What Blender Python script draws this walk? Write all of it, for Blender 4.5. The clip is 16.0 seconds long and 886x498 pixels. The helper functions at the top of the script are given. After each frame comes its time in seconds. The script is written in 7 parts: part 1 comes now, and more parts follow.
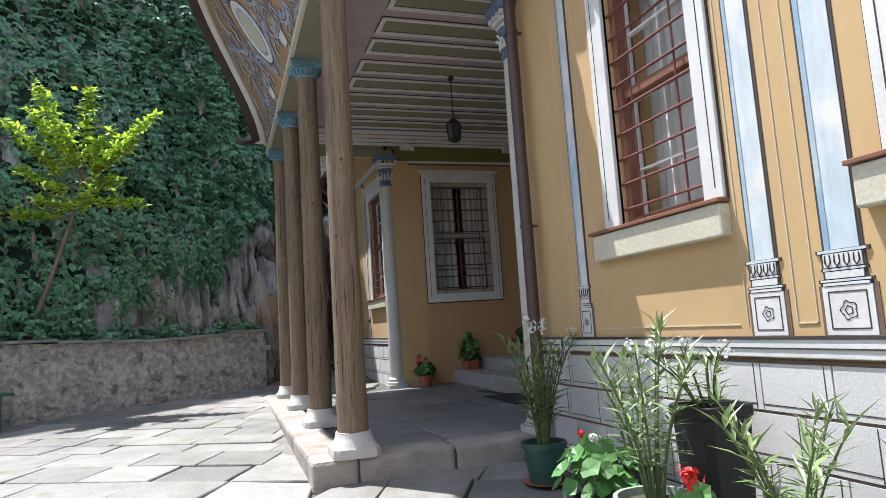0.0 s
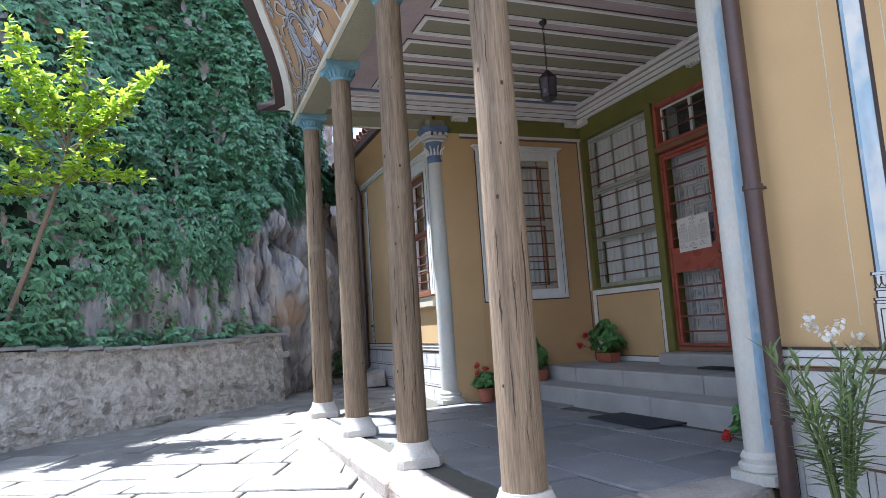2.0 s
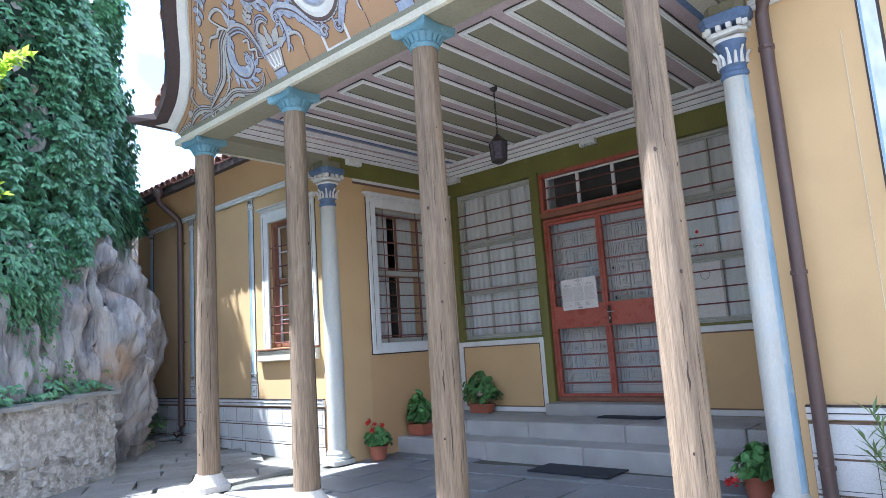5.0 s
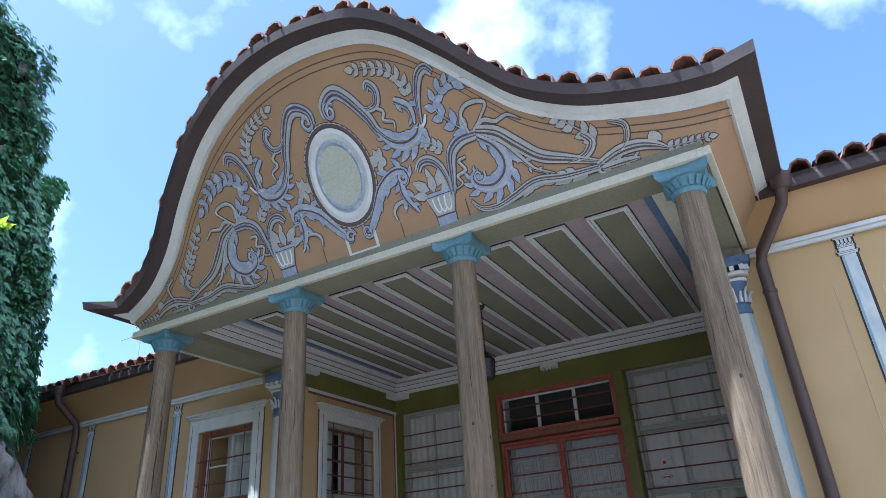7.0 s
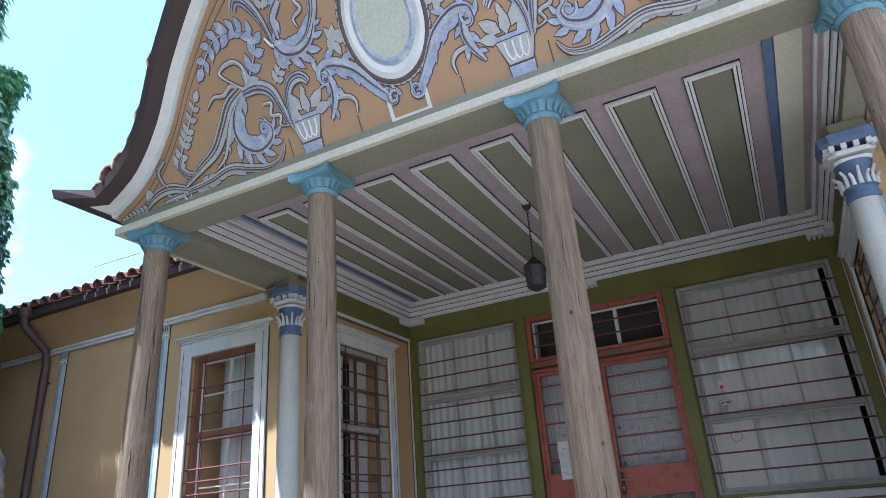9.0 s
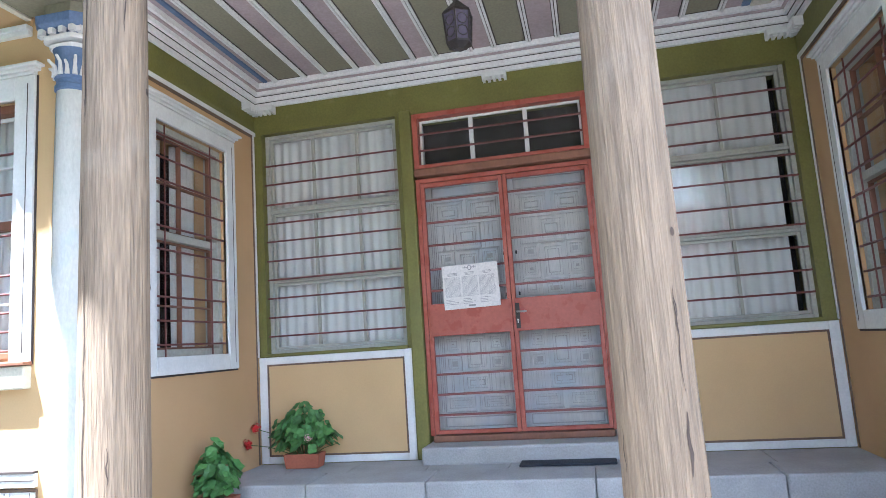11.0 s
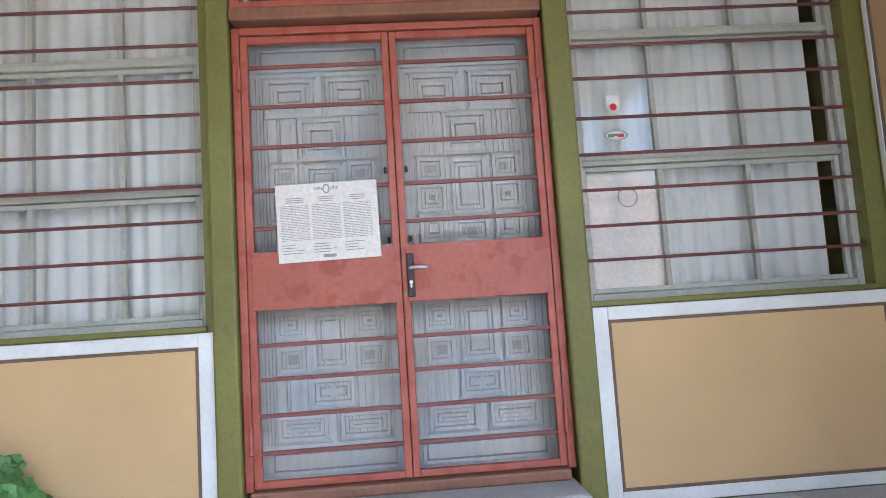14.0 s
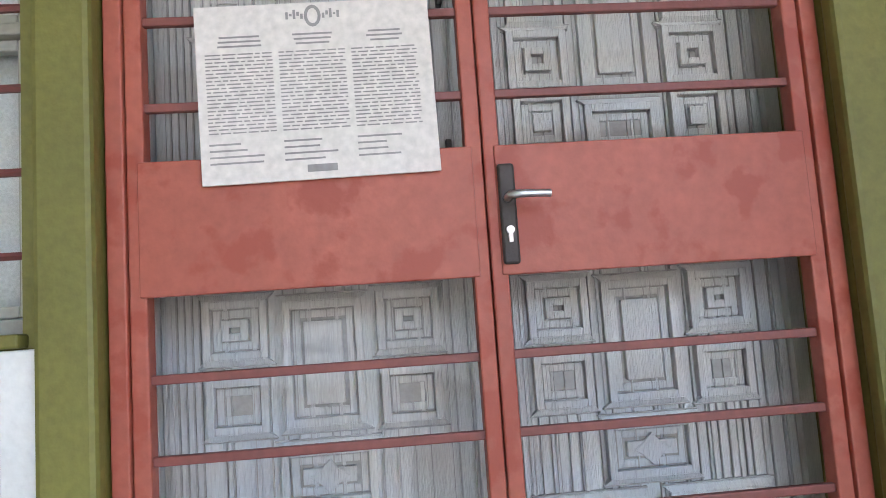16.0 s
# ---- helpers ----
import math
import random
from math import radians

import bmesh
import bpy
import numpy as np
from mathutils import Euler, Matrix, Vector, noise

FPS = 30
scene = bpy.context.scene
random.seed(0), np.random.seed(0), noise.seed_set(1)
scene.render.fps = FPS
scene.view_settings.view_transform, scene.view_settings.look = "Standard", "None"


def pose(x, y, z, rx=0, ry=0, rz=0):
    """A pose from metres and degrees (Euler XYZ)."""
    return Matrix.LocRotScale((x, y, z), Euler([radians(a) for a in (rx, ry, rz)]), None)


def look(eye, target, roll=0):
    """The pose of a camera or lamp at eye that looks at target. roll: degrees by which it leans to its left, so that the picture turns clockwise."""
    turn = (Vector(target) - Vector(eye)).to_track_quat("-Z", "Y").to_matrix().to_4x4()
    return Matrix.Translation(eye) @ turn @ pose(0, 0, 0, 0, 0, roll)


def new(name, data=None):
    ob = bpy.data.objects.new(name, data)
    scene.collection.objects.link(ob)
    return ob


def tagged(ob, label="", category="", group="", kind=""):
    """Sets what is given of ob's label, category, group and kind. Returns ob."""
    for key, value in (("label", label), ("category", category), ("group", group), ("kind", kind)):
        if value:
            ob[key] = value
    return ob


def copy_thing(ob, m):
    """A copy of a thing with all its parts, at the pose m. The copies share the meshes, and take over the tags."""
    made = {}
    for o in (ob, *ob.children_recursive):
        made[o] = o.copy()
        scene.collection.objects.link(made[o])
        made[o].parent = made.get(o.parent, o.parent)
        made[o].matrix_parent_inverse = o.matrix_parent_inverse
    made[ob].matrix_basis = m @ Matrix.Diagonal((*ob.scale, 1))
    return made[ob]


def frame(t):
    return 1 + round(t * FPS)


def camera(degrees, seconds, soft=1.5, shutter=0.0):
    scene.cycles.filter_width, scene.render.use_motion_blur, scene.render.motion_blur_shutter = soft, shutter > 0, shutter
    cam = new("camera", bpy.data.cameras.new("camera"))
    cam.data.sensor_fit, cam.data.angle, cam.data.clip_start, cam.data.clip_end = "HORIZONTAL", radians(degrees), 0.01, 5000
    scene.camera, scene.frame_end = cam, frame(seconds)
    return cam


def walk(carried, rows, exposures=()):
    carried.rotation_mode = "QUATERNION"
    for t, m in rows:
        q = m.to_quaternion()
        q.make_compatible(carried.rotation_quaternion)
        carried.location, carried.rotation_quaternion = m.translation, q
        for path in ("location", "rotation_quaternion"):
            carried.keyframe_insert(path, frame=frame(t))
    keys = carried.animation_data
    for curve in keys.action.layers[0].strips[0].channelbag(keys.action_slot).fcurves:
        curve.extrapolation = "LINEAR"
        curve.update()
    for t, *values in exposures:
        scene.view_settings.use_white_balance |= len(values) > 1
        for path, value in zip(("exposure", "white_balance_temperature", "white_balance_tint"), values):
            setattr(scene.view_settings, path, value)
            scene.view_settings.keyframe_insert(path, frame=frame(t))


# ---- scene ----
cam = camera(67.8, 16.0, soft=0.85)
PATH = [
    (0, (0.516, 0.667, 1.089), (1.156, 2.548, 1.317), -3.8),
    (0.5, (0.429, 1.124, 1.113), (1.099, 2.994, 1.339), -3.9),
    (1, (0.314, 1.546, 1.134), (1.024, 3.403, 1.349), -4.0),
    (1.5, (0.177, 2.036, 1.132), (0.903, 3.886, 1.354), -4.3),
    (2, (-0.067, 2.452, 1.17), (0.669, 4.297, 1.398), -3.8),
    (2.5, (-0.357, 2.77, 1.225), (0.386, 4.612, 1.46), -4.0),
    (3, (-0.743, 3.034, 1.311), (0.087, 4.838, 1.553), -4.3),
    (3.5, (-1.079, 3.228, 1.339), (-0.168, 4.992, 1.582), -3.7),
    (4, (-1.41, 3.408, 1.406), (-0.358, 5.091, 1.647), -4.0),
    (4.5, (-1.671, 3.632, 1.405), (-0.401, 5.157, 1.647), -3.8),
    (5, (-1.824, 3.815, 1.451), (-0.353, 5.139, 1.741), -3.8),
    (5.2, (-1.886, 3.899, 1.455), (-0.341, 5.121, 1.805), -3.3),
    (7.3, (-2.431, 5.008, 1.512), (-0.861, 5.845, 2.426), -4.0),
    (7.5, (-2.39, 5.128, 1.504), (-0.816, 5.956, 2.418), -4.0),
    (8, (-2.256, 5.336, 1.456), (-0.673, 6.172, 2.348), -4.2),
    (8.5, (-1.981, 5.62, 1.476), (-0.362, 6.461, 2.296), -3.9),
    (9, (-1.766, 5.863, 1.451), (-0.106, 6.674, 2.217), -4.3),
    (9.2, (-1.645, 5.942, 1.436), (0.016, 6.745, 2.208), -4.2),
    (9.5, (-1.458, 6.063, 1.435), (0.234, 6.862, 2.143), -3.9),
    (10.1, (-1.122, 6.341, 1.47), (0.687, 7.04, 1.959), -4.1),
    (10.2, (-1.03, 6.401, 1.478), (0.801, 7.071, 1.925), -3.9),
    (12.3, (0.513, 7.339, 1.503), (2.497, 7.417, 1.744), -3.7),
    (12.5, (0.676, 7.385, 1.482), (2.661, 7.404, 1.723), -3.6),
    (13, (1.069, 7.408, 1.431), (3.055, 7.354, 1.661), -4.0),
    (13.5, (1.459, 7.397, 1.447), (3.446, 7.321, 1.663), -3.5),
    (14, (1.853, 7.423, 1.484), (3.839, 7.299, 1.684), -3.7),
    (14.5, (2.267, 7.421, 1.491), (4.256, 7.289, 1.659), -3.8),
    (15, (2.695, 7.508, 1.491), (4.682, 7.357, 1.655), -3.7),
    (15.5, (3.147, 7.569, 1.463), (5.134, 7.405, 1.626), -3.6),
    (16, (3.559, 7.624, 1.494), (5.544, 7.467, 1.68), -3.9),
]
walk(cam, [(t, look(eye, target, roll)) for t, eye, target, roll in PATH],
     [(0, 1.22, 6000, 11), (1.0, 1.65, 5650, 11), (2.0, 2.08, 5550, 12), (3.0, 2.5, 5480, 12), (4.5, 2.72, 5350, 11), (5.2, 2.55, 5250, 10), (7.3, 1.65, 5150, 7), (8.5, 2.02, 5350, 11), (9.5, 2.5, 5200, 11), (10.2, 3.05, 5150, 10), (12.3, 4.15, 5500, 10), (14.0, 3.95, 5550, 11), (15.5, 3.85, 5750, 10), (16, 3.92, 5850, 10)])

# world, sun
SUN = Vector((1.0, -1.16, -4.25)).normalized()
world = bpy.data.worlds.new("sky")
scene.world = world
world.use_nodes = True
sky = world.node_tree.nodes.new("ShaderNodeTexSky")
sky.sky_type, sky.sun_disc = "NISHITA", False
sky.sun_elevation = math.asin(-SUN.z)
sky.sun_rotation = math.atan2(-SUN.x, -SUN.y)
sky.air_density, sky.dust_density, sky.ozone_density = 1.0, 1.3, 1.0
back = world.node_tree.nodes["Background"]
wt = world.node_tree
# soft summer clouds, white near the horizon
tc = wt.nodes.new("ShaderNodeTexCoord")
cn = wt.nodes.new("ShaderNodeTexNoise")
cn.inputs["Scale"].default_value, cn.inputs["Detail"].default_value = 2.6, 8
cr = wt.nodes.new("ShaderNodeValToRGB")
cr.color_ramp.elements[0].position, cr.color_ramp.elements[1].position = 0.47, 0.66
cm = wt.nodes.new("ShaderNodeMixRGB")
cm.inputs[2].default_value = (11, 11.5, 12, 1)
wt.links.new(tc.outputs["Generated"], cn.inputs["Vector"])
wt.links.new(cn.outputs["Fac"], cr.inputs["Fac"])
wt.links.new(cr.outputs["Color"], cm.inputs[0])
wt.links.new(sky.outputs["Color"], cm.inputs[1])
wt.links.new(cm.outputs["Color"], back.inputs["Color"])
back.inputs["Strength"].default_value = 0.088
sun = new("sun", bpy.data.lights.new("sun", "SUN"))
sun.data.energy, sun.data.angle, sun.data.color = 4.6, radians(0.55), (1.0, 0.955, 0.88)
sun.matrix_world = look((0, 0, 30), Vector((0, 0, 30)) + SUN)


# ---- materials ----
def material(name, base, other=None, rough=0.7, scale=3.0, grain=40.0, bump=0.15, stretch=(1, 1, 1),
             dist=0.01, speck=0.3, metal=0.0, spread=(0.35, 0.7), per_object=0.0, per_island=0.0, transmit=0.0, stain=None, stain_at=(0.55, 0.75), stain_scale=1.2):
    m = bpy.data.materials.new(name)
    m.use_nodes = True
    nt = m.node_tree
    b = nt.nodes["Principled BSDF"]
    b.inputs["Roughness"].default_value, b.inputs["Metallic"].default_value = rough, metal
    co = nt.nodes.new("ShaderNodeTexCoord")
    mp = nt.nodes.new("ShaderNodeMapping")
    mp.inputs["Scale"].default_value = stretch
    nt.links.new(co.outputs["Object"], mp.inputs["Vector"])

    def tex(s, detail, src):
        n = nt.nodes.new("ShaderNodeTexNoise")
        n.inputs["Scale"].default_value, n.inputs["Detail"].default_value = s, detail
        nt.links.new(src, n.inputs["Vector"])
        return n.outputs["Fac"]

    def ramp(src, a, c):
        r = nt.nodes.new("ShaderNodeValToRGB")
        r.color_ramp.elements[0].position, r.color_ramp.elements[1].position = a, c
        nt.links.new(src, r.inputs["Fac"])
        return r.outputs["Color"]

    def mix(kind, fac, a, c):
        n = nt.nodes.new("ShaderNodeMixRGB")
        n.blend_type = kind
        for slot, val in ((0, fac), (1, a), (2, c)):
            if isinstance(val, (int, float)):
                n.inputs[slot].default_value = val
            elif isinstance(val, tuple):
                n.inputs[slot].default_value = (*val[:3], 1)
            else:
                nt.links.new(val, n.inputs[slot])
        return n.outputs["Color"]

    other = other or tuple(c * 0.72 for c in base)
    coarse = ramp(tex(scale, 5, mp.outputs["Vector"]), *spread)
    col = mix("MIX", coarse, base, other)
    fine_tex = tex(grain, 6, mp.outputs["Vector"])
    fine = ramp(fine_tex, 0.25, 0.8)
    col = mix("MULTIPLY", speck, col, fine)
    col = mix("MIX", 0.12, col, tuple(min(1, c * 1.5) for c in base))
    if stain:
        col = mix("MIX", ramp(tex(stain_scale, 7, co.outputs["Object"]), *stain_at), col, stain)
    if per_object or per_island:
        src = nt.nodes.new("ShaderNodeObjectInfo" if per_object else "ShaderNodeNewGeometry")
        hv = nt.nodes.new("ShaderNodeHueSaturation")
        mr = nt.nodes.new("ShaderNodeMapRange")
        amount = per_object or per_island
        mr.inputs["To Min"].default_value, mr.inputs["To Max"].default_value = 1 - amount, 1 + amount
        nt.links.new(src.outputs["Random" if per_object else "Random Per Island"], mr.inputs["Value"])
        nt.links.new(mr.outputs["Result"], hv.inputs["Value"])
        nt.links.new(col, hv.inputs["Color"])
        col = hv.outputs["Color"]
    nt.links.new(col, b.inputs["Base Color"])
    if bump:
        bp = nt.nodes.new("ShaderNodeBump")
        bp.inputs["Strength"].default_value, bp.inputs["Distance"].default_value = bump, dist
        nt.links.new(fine_tex, bp.inputs["Height"])
        nt.links.new(bp.outputs["Normal"], b.inputs["Normal"])
    if transmit:
        tr = nt.nodes.new("ShaderNodeBsdfTranslucent")
        nt.links.new(col, tr.inputs["Color"])
        ms = nt.nodes.new("ShaderNodeMixShader")
        ms.inputs[0].default_value = transmit
        nt.links.new(b.outputs[0], ms.inputs[1])
        nt.links.new(tr.outputs[0], ms.inputs[2])
        nt.links.new(ms.outputs[0], nt.nodes["Material Output"].inputs["Surface"])
    return m


def glass_material():
    m = bpy.data.materials.new("window glass")
    m.use_nodes = True
    nt = m.node_tree
    out = nt.nodes["Material Output"]
    t = nt.nodes.new("ShaderNodeBsdfTransparent")
    t.inputs["Color"].default_value = (0.96, 0.97, 0.97, 1)
    g = nt.nodes.new("ShaderNodeBsdfGlossy")
    g.inputs["Roughness"].default_value = 0.02
    lw = nt.nodes.new("ShaderNodeLayerWeight")
    lw.inputs["Blend"].default_value = 0.5
    pw = nt.nodes.new("ShaderNodeMath")
    pw.operation = "POWER"
    pw.inputs[1].default_value = 5.0
    nt.links.new(lw.outputs["Facing"], pw.inputs[0])
    fr = nt.nodes.new("ShaderNodeMath")
    fr.operation = "MULTIPLY_ADD"
    fr.inputs[1].default_value, fr.inputs[2].default_value = 0.9, 0.04
    nt.links.new(pw.outputs[0], fr.inputs[0])
    mx = nt.nodes.new("ShaderNodeMixShader")
    nt.links.new(fr.outputs[0], mx.inputs[0])
    nt.links.new(t.outputs[0], mx.inputs[1])
    nt.links.new(g.outputs[0], mx.inputs[2])
    nt.links.new(mx.outputs[0], out.inputs["Surface"])
    return m


OCHRE = material("ochre plaster", (0.51, 0.348, 0.172), (0.45, 0.306, 0.148), 0.85, 1.6, 90, 0.06, speck=0.07, stain=(0.44, 0.302, 0.153), stain_at=(0.55, 0.85))
OCHRE2 = material("deep ochre plaster", (0.48, 0.305, 0.15), (0.42, 0.265, 0.125), 0.85, 1.6, 90, 0.06, speck=0.07)
GABLE = material("orange ochre gable", (0.39, 0.245, 0.135), (0.33, 0.205, 0.115), 0.85, 1.8, 70, 0.06, speck=0.1)
OLIVE = material("olive green paint", (0.170, 0.160, 0.034), (0.125, 0.118, 0.027), 0.6, 2.5, 60, 0.15, stain=(0.22, 0.2, 0.08), stain_at=(0.66, 0.8), stain_scale=4)
OLIVEC = material("dark olive ceiling paint", (0.25, 0.232, 0.16), (0.21, 0.193, 0.132), 0.7, 2.0, 50, 0.1)
MAUVE = material("faded mauve paint", (0.43, 0.345, 0.345), (0.345, 0.275, 0.275), 0.75, 3, 50, 0.1)
WHITE = material("aged white paint", (0.66, 0.655, 0.635), (0.56, 0.555, 0.54), 0.65, 6, 60, 0.12, speck=0.15)
EDGEBLUE = material("blue painted column edge", (0.26, 0.385, 0.50), (0.43, 0.51, 0.55), 0.7, 6, 50, 0.2, (1, 1, 0.3), spread=(0.4, 0.68), stain=(0.5, 0.53, 0.52), stain_at=(0.6, 0.75), stain_scale=6)
MOULD = material("aged moulding paint", (0.80, 0.785, 0.76), (0.69, 0.675, 0.66), 0.65, 6, 60, 0.1)
PLASTERCOL = material("cream lime-painted column", (0.52, 0.51, 0.46), (0.44, 0.435, 0.395), 0.75, 4, 60, 0.25, (1, 1, 0.5), speck=0.2, stain=(0.42, 0.47, 0.48), stain_at=(0.55, 0.72), stain_scale=4)
CREAM = material("cream moulding", (0.60, 0.56, 0.44), (0.52, 0.48, 0.38), 0.7, 3, 60, 0.1)
LINE = material("dark painted line", (0.055, 0.04, 0.035), None, 0.8, 10, 60, 0.0)
BROWNLINE = material("brown painted shade line", (0.17, 0.11, 0.075), None, 0.8, 8, 60, 0.0)
MARBLE = material("painted marble", (0.57, 0.62, 0.65), (0.27, 0.45, 0.57), 0.65, 4.5, 25, 0.12, (1, 1, 0.3), spread=(0.5, 0.74), stain=(0.66, 0.65, 0.6), stain_at=(0.5, 0.66), stain_scale=4)
DADO = material("grey white dado plaster", (0.66, 0.65, 0.63), (0.57, 0.56, 0.545), 0.8, 3, 120, 0.12, per_object=0.06)
BLUE = material("weathered blue paint", (0.11, 0.225, 0.285), (0.155, 0.28, 0.335), 0.6, 8, 60, 0.2, stain=(0.26, 0.42, 0.47), stain_at=(0.62, 0.8), stain_scale=9)
DEEPBLUE = material("deep blue grey paint", (0.09, 0.14, 0.25), (0.14, 0.2, 0.32), 0.6, 8, 60, 0.2)
WOOD = material("weathered column wood", (0.305, 0.22, 0.142), (0.18, 0.127, 0.083), 0.82, 9, 60, 0.9, (2.6, 2.6, 0.12), spread=(0.38, 0.66), speck=0.75, stain=(0.30, 0.245, 0.185), stain_at=(0.6, 0.8), stain_scale=1.9, per_object=0.08)
CRACK = material("dark wood crack", (0.05, 0.032, 0.022), None, 0.9, 10, 50, 0.2)
STONE = material("pale stone", (0.56, 0.54, 0.50), (0.46, 0.44, 0.41), 0.85, 5, 70, 0.45)
CURB = material("worn kerb stone", (0.40, 0.36, 0.32), (0.27, 0.235, 0.205), 0.85, 5, 60, 0.9, stain=(0.2, 0.15, 0.115), stain_at=(0.54, 0.74), stain_scale=3.5)
STEP = material("grey step stone", (0.40, 0.387, 0.37), (0.31, 0.30, 0.287), 0.8, 3.5, 90, 0.4, stain=(0.29, 0.28, 0.27), stain_at=(0.6, 0.82), stain_scale=3)
SLAB = material("grey slate paving", (0.26, 0.25, 0.232), (0.165, 0.158, 0.147), 0.75, 3.5, 40, 0.9, per_object=0.25, stain=(0.16, 0.15, 0.115), stain_at=(0.54, 0.72), stain_scale=3.3)
PORCHSLAB = material("dark slate porch slabs", (0.205, 0.208, 0.217), (0.15, 0.152, 0.16), 0.5, 2.2, 55, 0.3, per_object=0.14, stain=(0.29, 0.285, 0.28), stain_at=(0.6, 0.82), stain_scale=2)
JOINT = material("dark earth joint", (0.10, 0.095, 0.075), None, 0.95, 8, 60, 0.5)
REDIRON = material("faded red iron paint", (0.375, 0.094, 0.06), (0.315, 0.075, 0.048), 0.5, 3, 45, 0.1, stain=(0.28, 0.052, 0.03), stain_at=(0.53, 0.59), stain_scale=9)
GATEBAR = material("dull dark red gate bar paint", (0.21, 0.06, 0.048), (0.16, 0.045, 0.038), 0.5, 8, 60, 0.15)
BAR = material("dark red bar paint", (0.16, 0.046, 0.038), (0.115, 0.036, 0.032), 0.5, 8, 60, 0.15)
GREYDOOR = material("bleached carved wood", (0.59, 0.575, 0.545), (0.48, 0.475, 0.465), 0.75, 3, 50, 0.5, (2, 9, 0.4), stain=(0.41, 0.45, 0.50), stain_at=(0.48, 0.72), stain_scale=2)
# darker wood tone, deepening the shade of the carved recesses by colour
GROOVE = material("carved groove shade", (0.40, 0.39, 0.375), (0.31, 0.30, 0.29), 0.9, 12, 60, 0.1)
BROWNWOOD = material("brown window wood", (0.24, 0.105, 0.06), (0.17, 0.075, 0.045), 0.6, 6, 50, 0.25, (1, 1, 0.3))
GREYFRAME = material("grey olive window paint", (0.42, 0.415, 0.36), (0.34, 0.335, 0.29), 0.6, 5, 50, 0.15)
CURTAIN = material("white net curtain", (0.74, 0.74, 0.71), (0.66, 0.66, 0.64), 0.9, 4, 160, 0.1, transmit=0.08)
# near-black base: the shade of unlit rooms is put into the colour
ROOMSHADE = material("interior in shade colour", (0.05, 0.048, 0.045), None, 0.9, 3, 30, 0.1)
GLASS = glass_material()
PIPE = material("brown painted pipe", (0.085, 0.05, 0.042), (0.065, 0.04, 0.036), 0.45, 5, 60, 0.1)
EAVE = material("dark brown eaves board", (0.065, 0.042, 0.04), (0.05, 0.035, 0.035), 0.7, 5, 50, 0.2)
TILE = material("red clay roof tile", (0.24, 0.105, 0.07), (0.13, 0.065, 0.05), 0.8, 6, 60, 0.4, per_object=0.25)
TILES = material("red clay roof tile run", (0.26, 0.11, 0.075), (0.15, 0.075, 0.055), 0.8, 6, 60, 0.4, per_island=0.25)
ROCK = material("blue grey limestone", (0.43, 0.405, 0.39), (0.17, 0.162, 0.17), 0.85, 4.5, 11, 1.0, (1.6, 1.6, 0.4), dist=0.05, spread=(0.38, 0.62), stain=(0.40, 0.29, 0.21), stain_at=(0.56, 0.7), stain_scale=1.3)
RUBBLE = material("rubble wall stone", (0.43, 0.40, 0.365), (0.21, 0.195, 0.178), 0.9, 10, 40, 1.0, per_object=0.15, stain=(0.44, 0.43, 0.41), stain_at=(0.58, 0.72), stain_scale=4)
MORTAR = material("lime mortar", (0.55, 0.525, 0.48), (0.31, 0.285, 0.25), 0.95, 13, 34, 1.0, dist=0.05, spread=(0.42, 0.58), stain=(0.19, 0.175, 0.15), stain_at=(0.57, 0.66), stain_scale=8)
COPING = material("slate coping", (0.28, 0.275, 0.265), (0.19, 0.19, 0.185), 0.8, 4, 50, 0.6, per_object=0.15)
SOIL = material("dark soil", (0.07, 0.055, 0.04), None, 0.95, 5, 50, 0.8)
IVY = material("dark ivy leaf", (0.092, 0.222, 0.112), (0.13, 0.275, 0.135), 0.36, 2, 60, 0.1, per_island=0.4, transmit=0.18)
# near-black green stands for the shade between ivy leaves
IVYSHADE = material("ivy gap shade", (0.012, 0.03, 0.014), None, 0.9, 3, 30, 0.5)
BRIGHTLEAF = material("light green tree leaf", (0.42, 0.56, 0.05), (0.32, 0.48, 0.04), 0.45, 4, 60, 0.05, per_island=0.3, transmit=0.6)
OLEANDER = material("oleander leaf", (0.2, 0.28, 0.105), (0.125, 0.19, 0.07), 0.4, 4, 60, 0.05, per_island=0.35, transmit=0.25)
GERANIUM = material("geranium leaf", (0.12, 0.27, 0.075), (0.08, 0.2, 0.055), 0.5, 6, 60, 0.05, per_island=0.3, transmit=0.25)
BARK = material("thin grey brown bark", (0.2, 0.145, 0.1), None, 0.9, 8, 50, 0.5)
STEM = material("green stem", (0.11, 0.15, 0.05), None, 0.7, 8, 50, 0.2)
REDFLOWER = material("red petals", (0.62, 0.02, 0.02), (0.5, 0.012, 0.012), 0.6, 8, 60, 0.05, per_island=0.2, transmit=0.2)
PINKFLOWER = material("pale pink petals", (0.75, 0.45, 0.48), None, 0.6, 8, 60, 0.05, per_island=0.2)
YELLOWFLOWER = material("yellow petals", (0.75, 0.38, 0.03), None, 0.6, 8, 60, 0.05, per_island=0.2)
WHITEFLOWER = material("white petals", (0.8, 0.8, 0.74), None, 0.6, 8, 60, 0.05, per_island=0.1, transmit=0.25)
TERRACOTTA = material("terracotta plastic", (0.36, 0.115, 0.065), (0.3, 0.09, 0.05), 0.55, 5, 60, 0.1)
GREENPOT = material("dark green plastic pot", (0.028, 0.085, 0.07), None, 0.4, 5, 60, 0.05)
PALEPOT = material("pale green plastic pot", (0.3, 0.38, 0.3), None, 0.5, 5, 60, 0.05)
BLACKPOT = material("black plastic pot", (0.012, 0.012, 0.013), None, 0.6, 5, 60, 0.05)
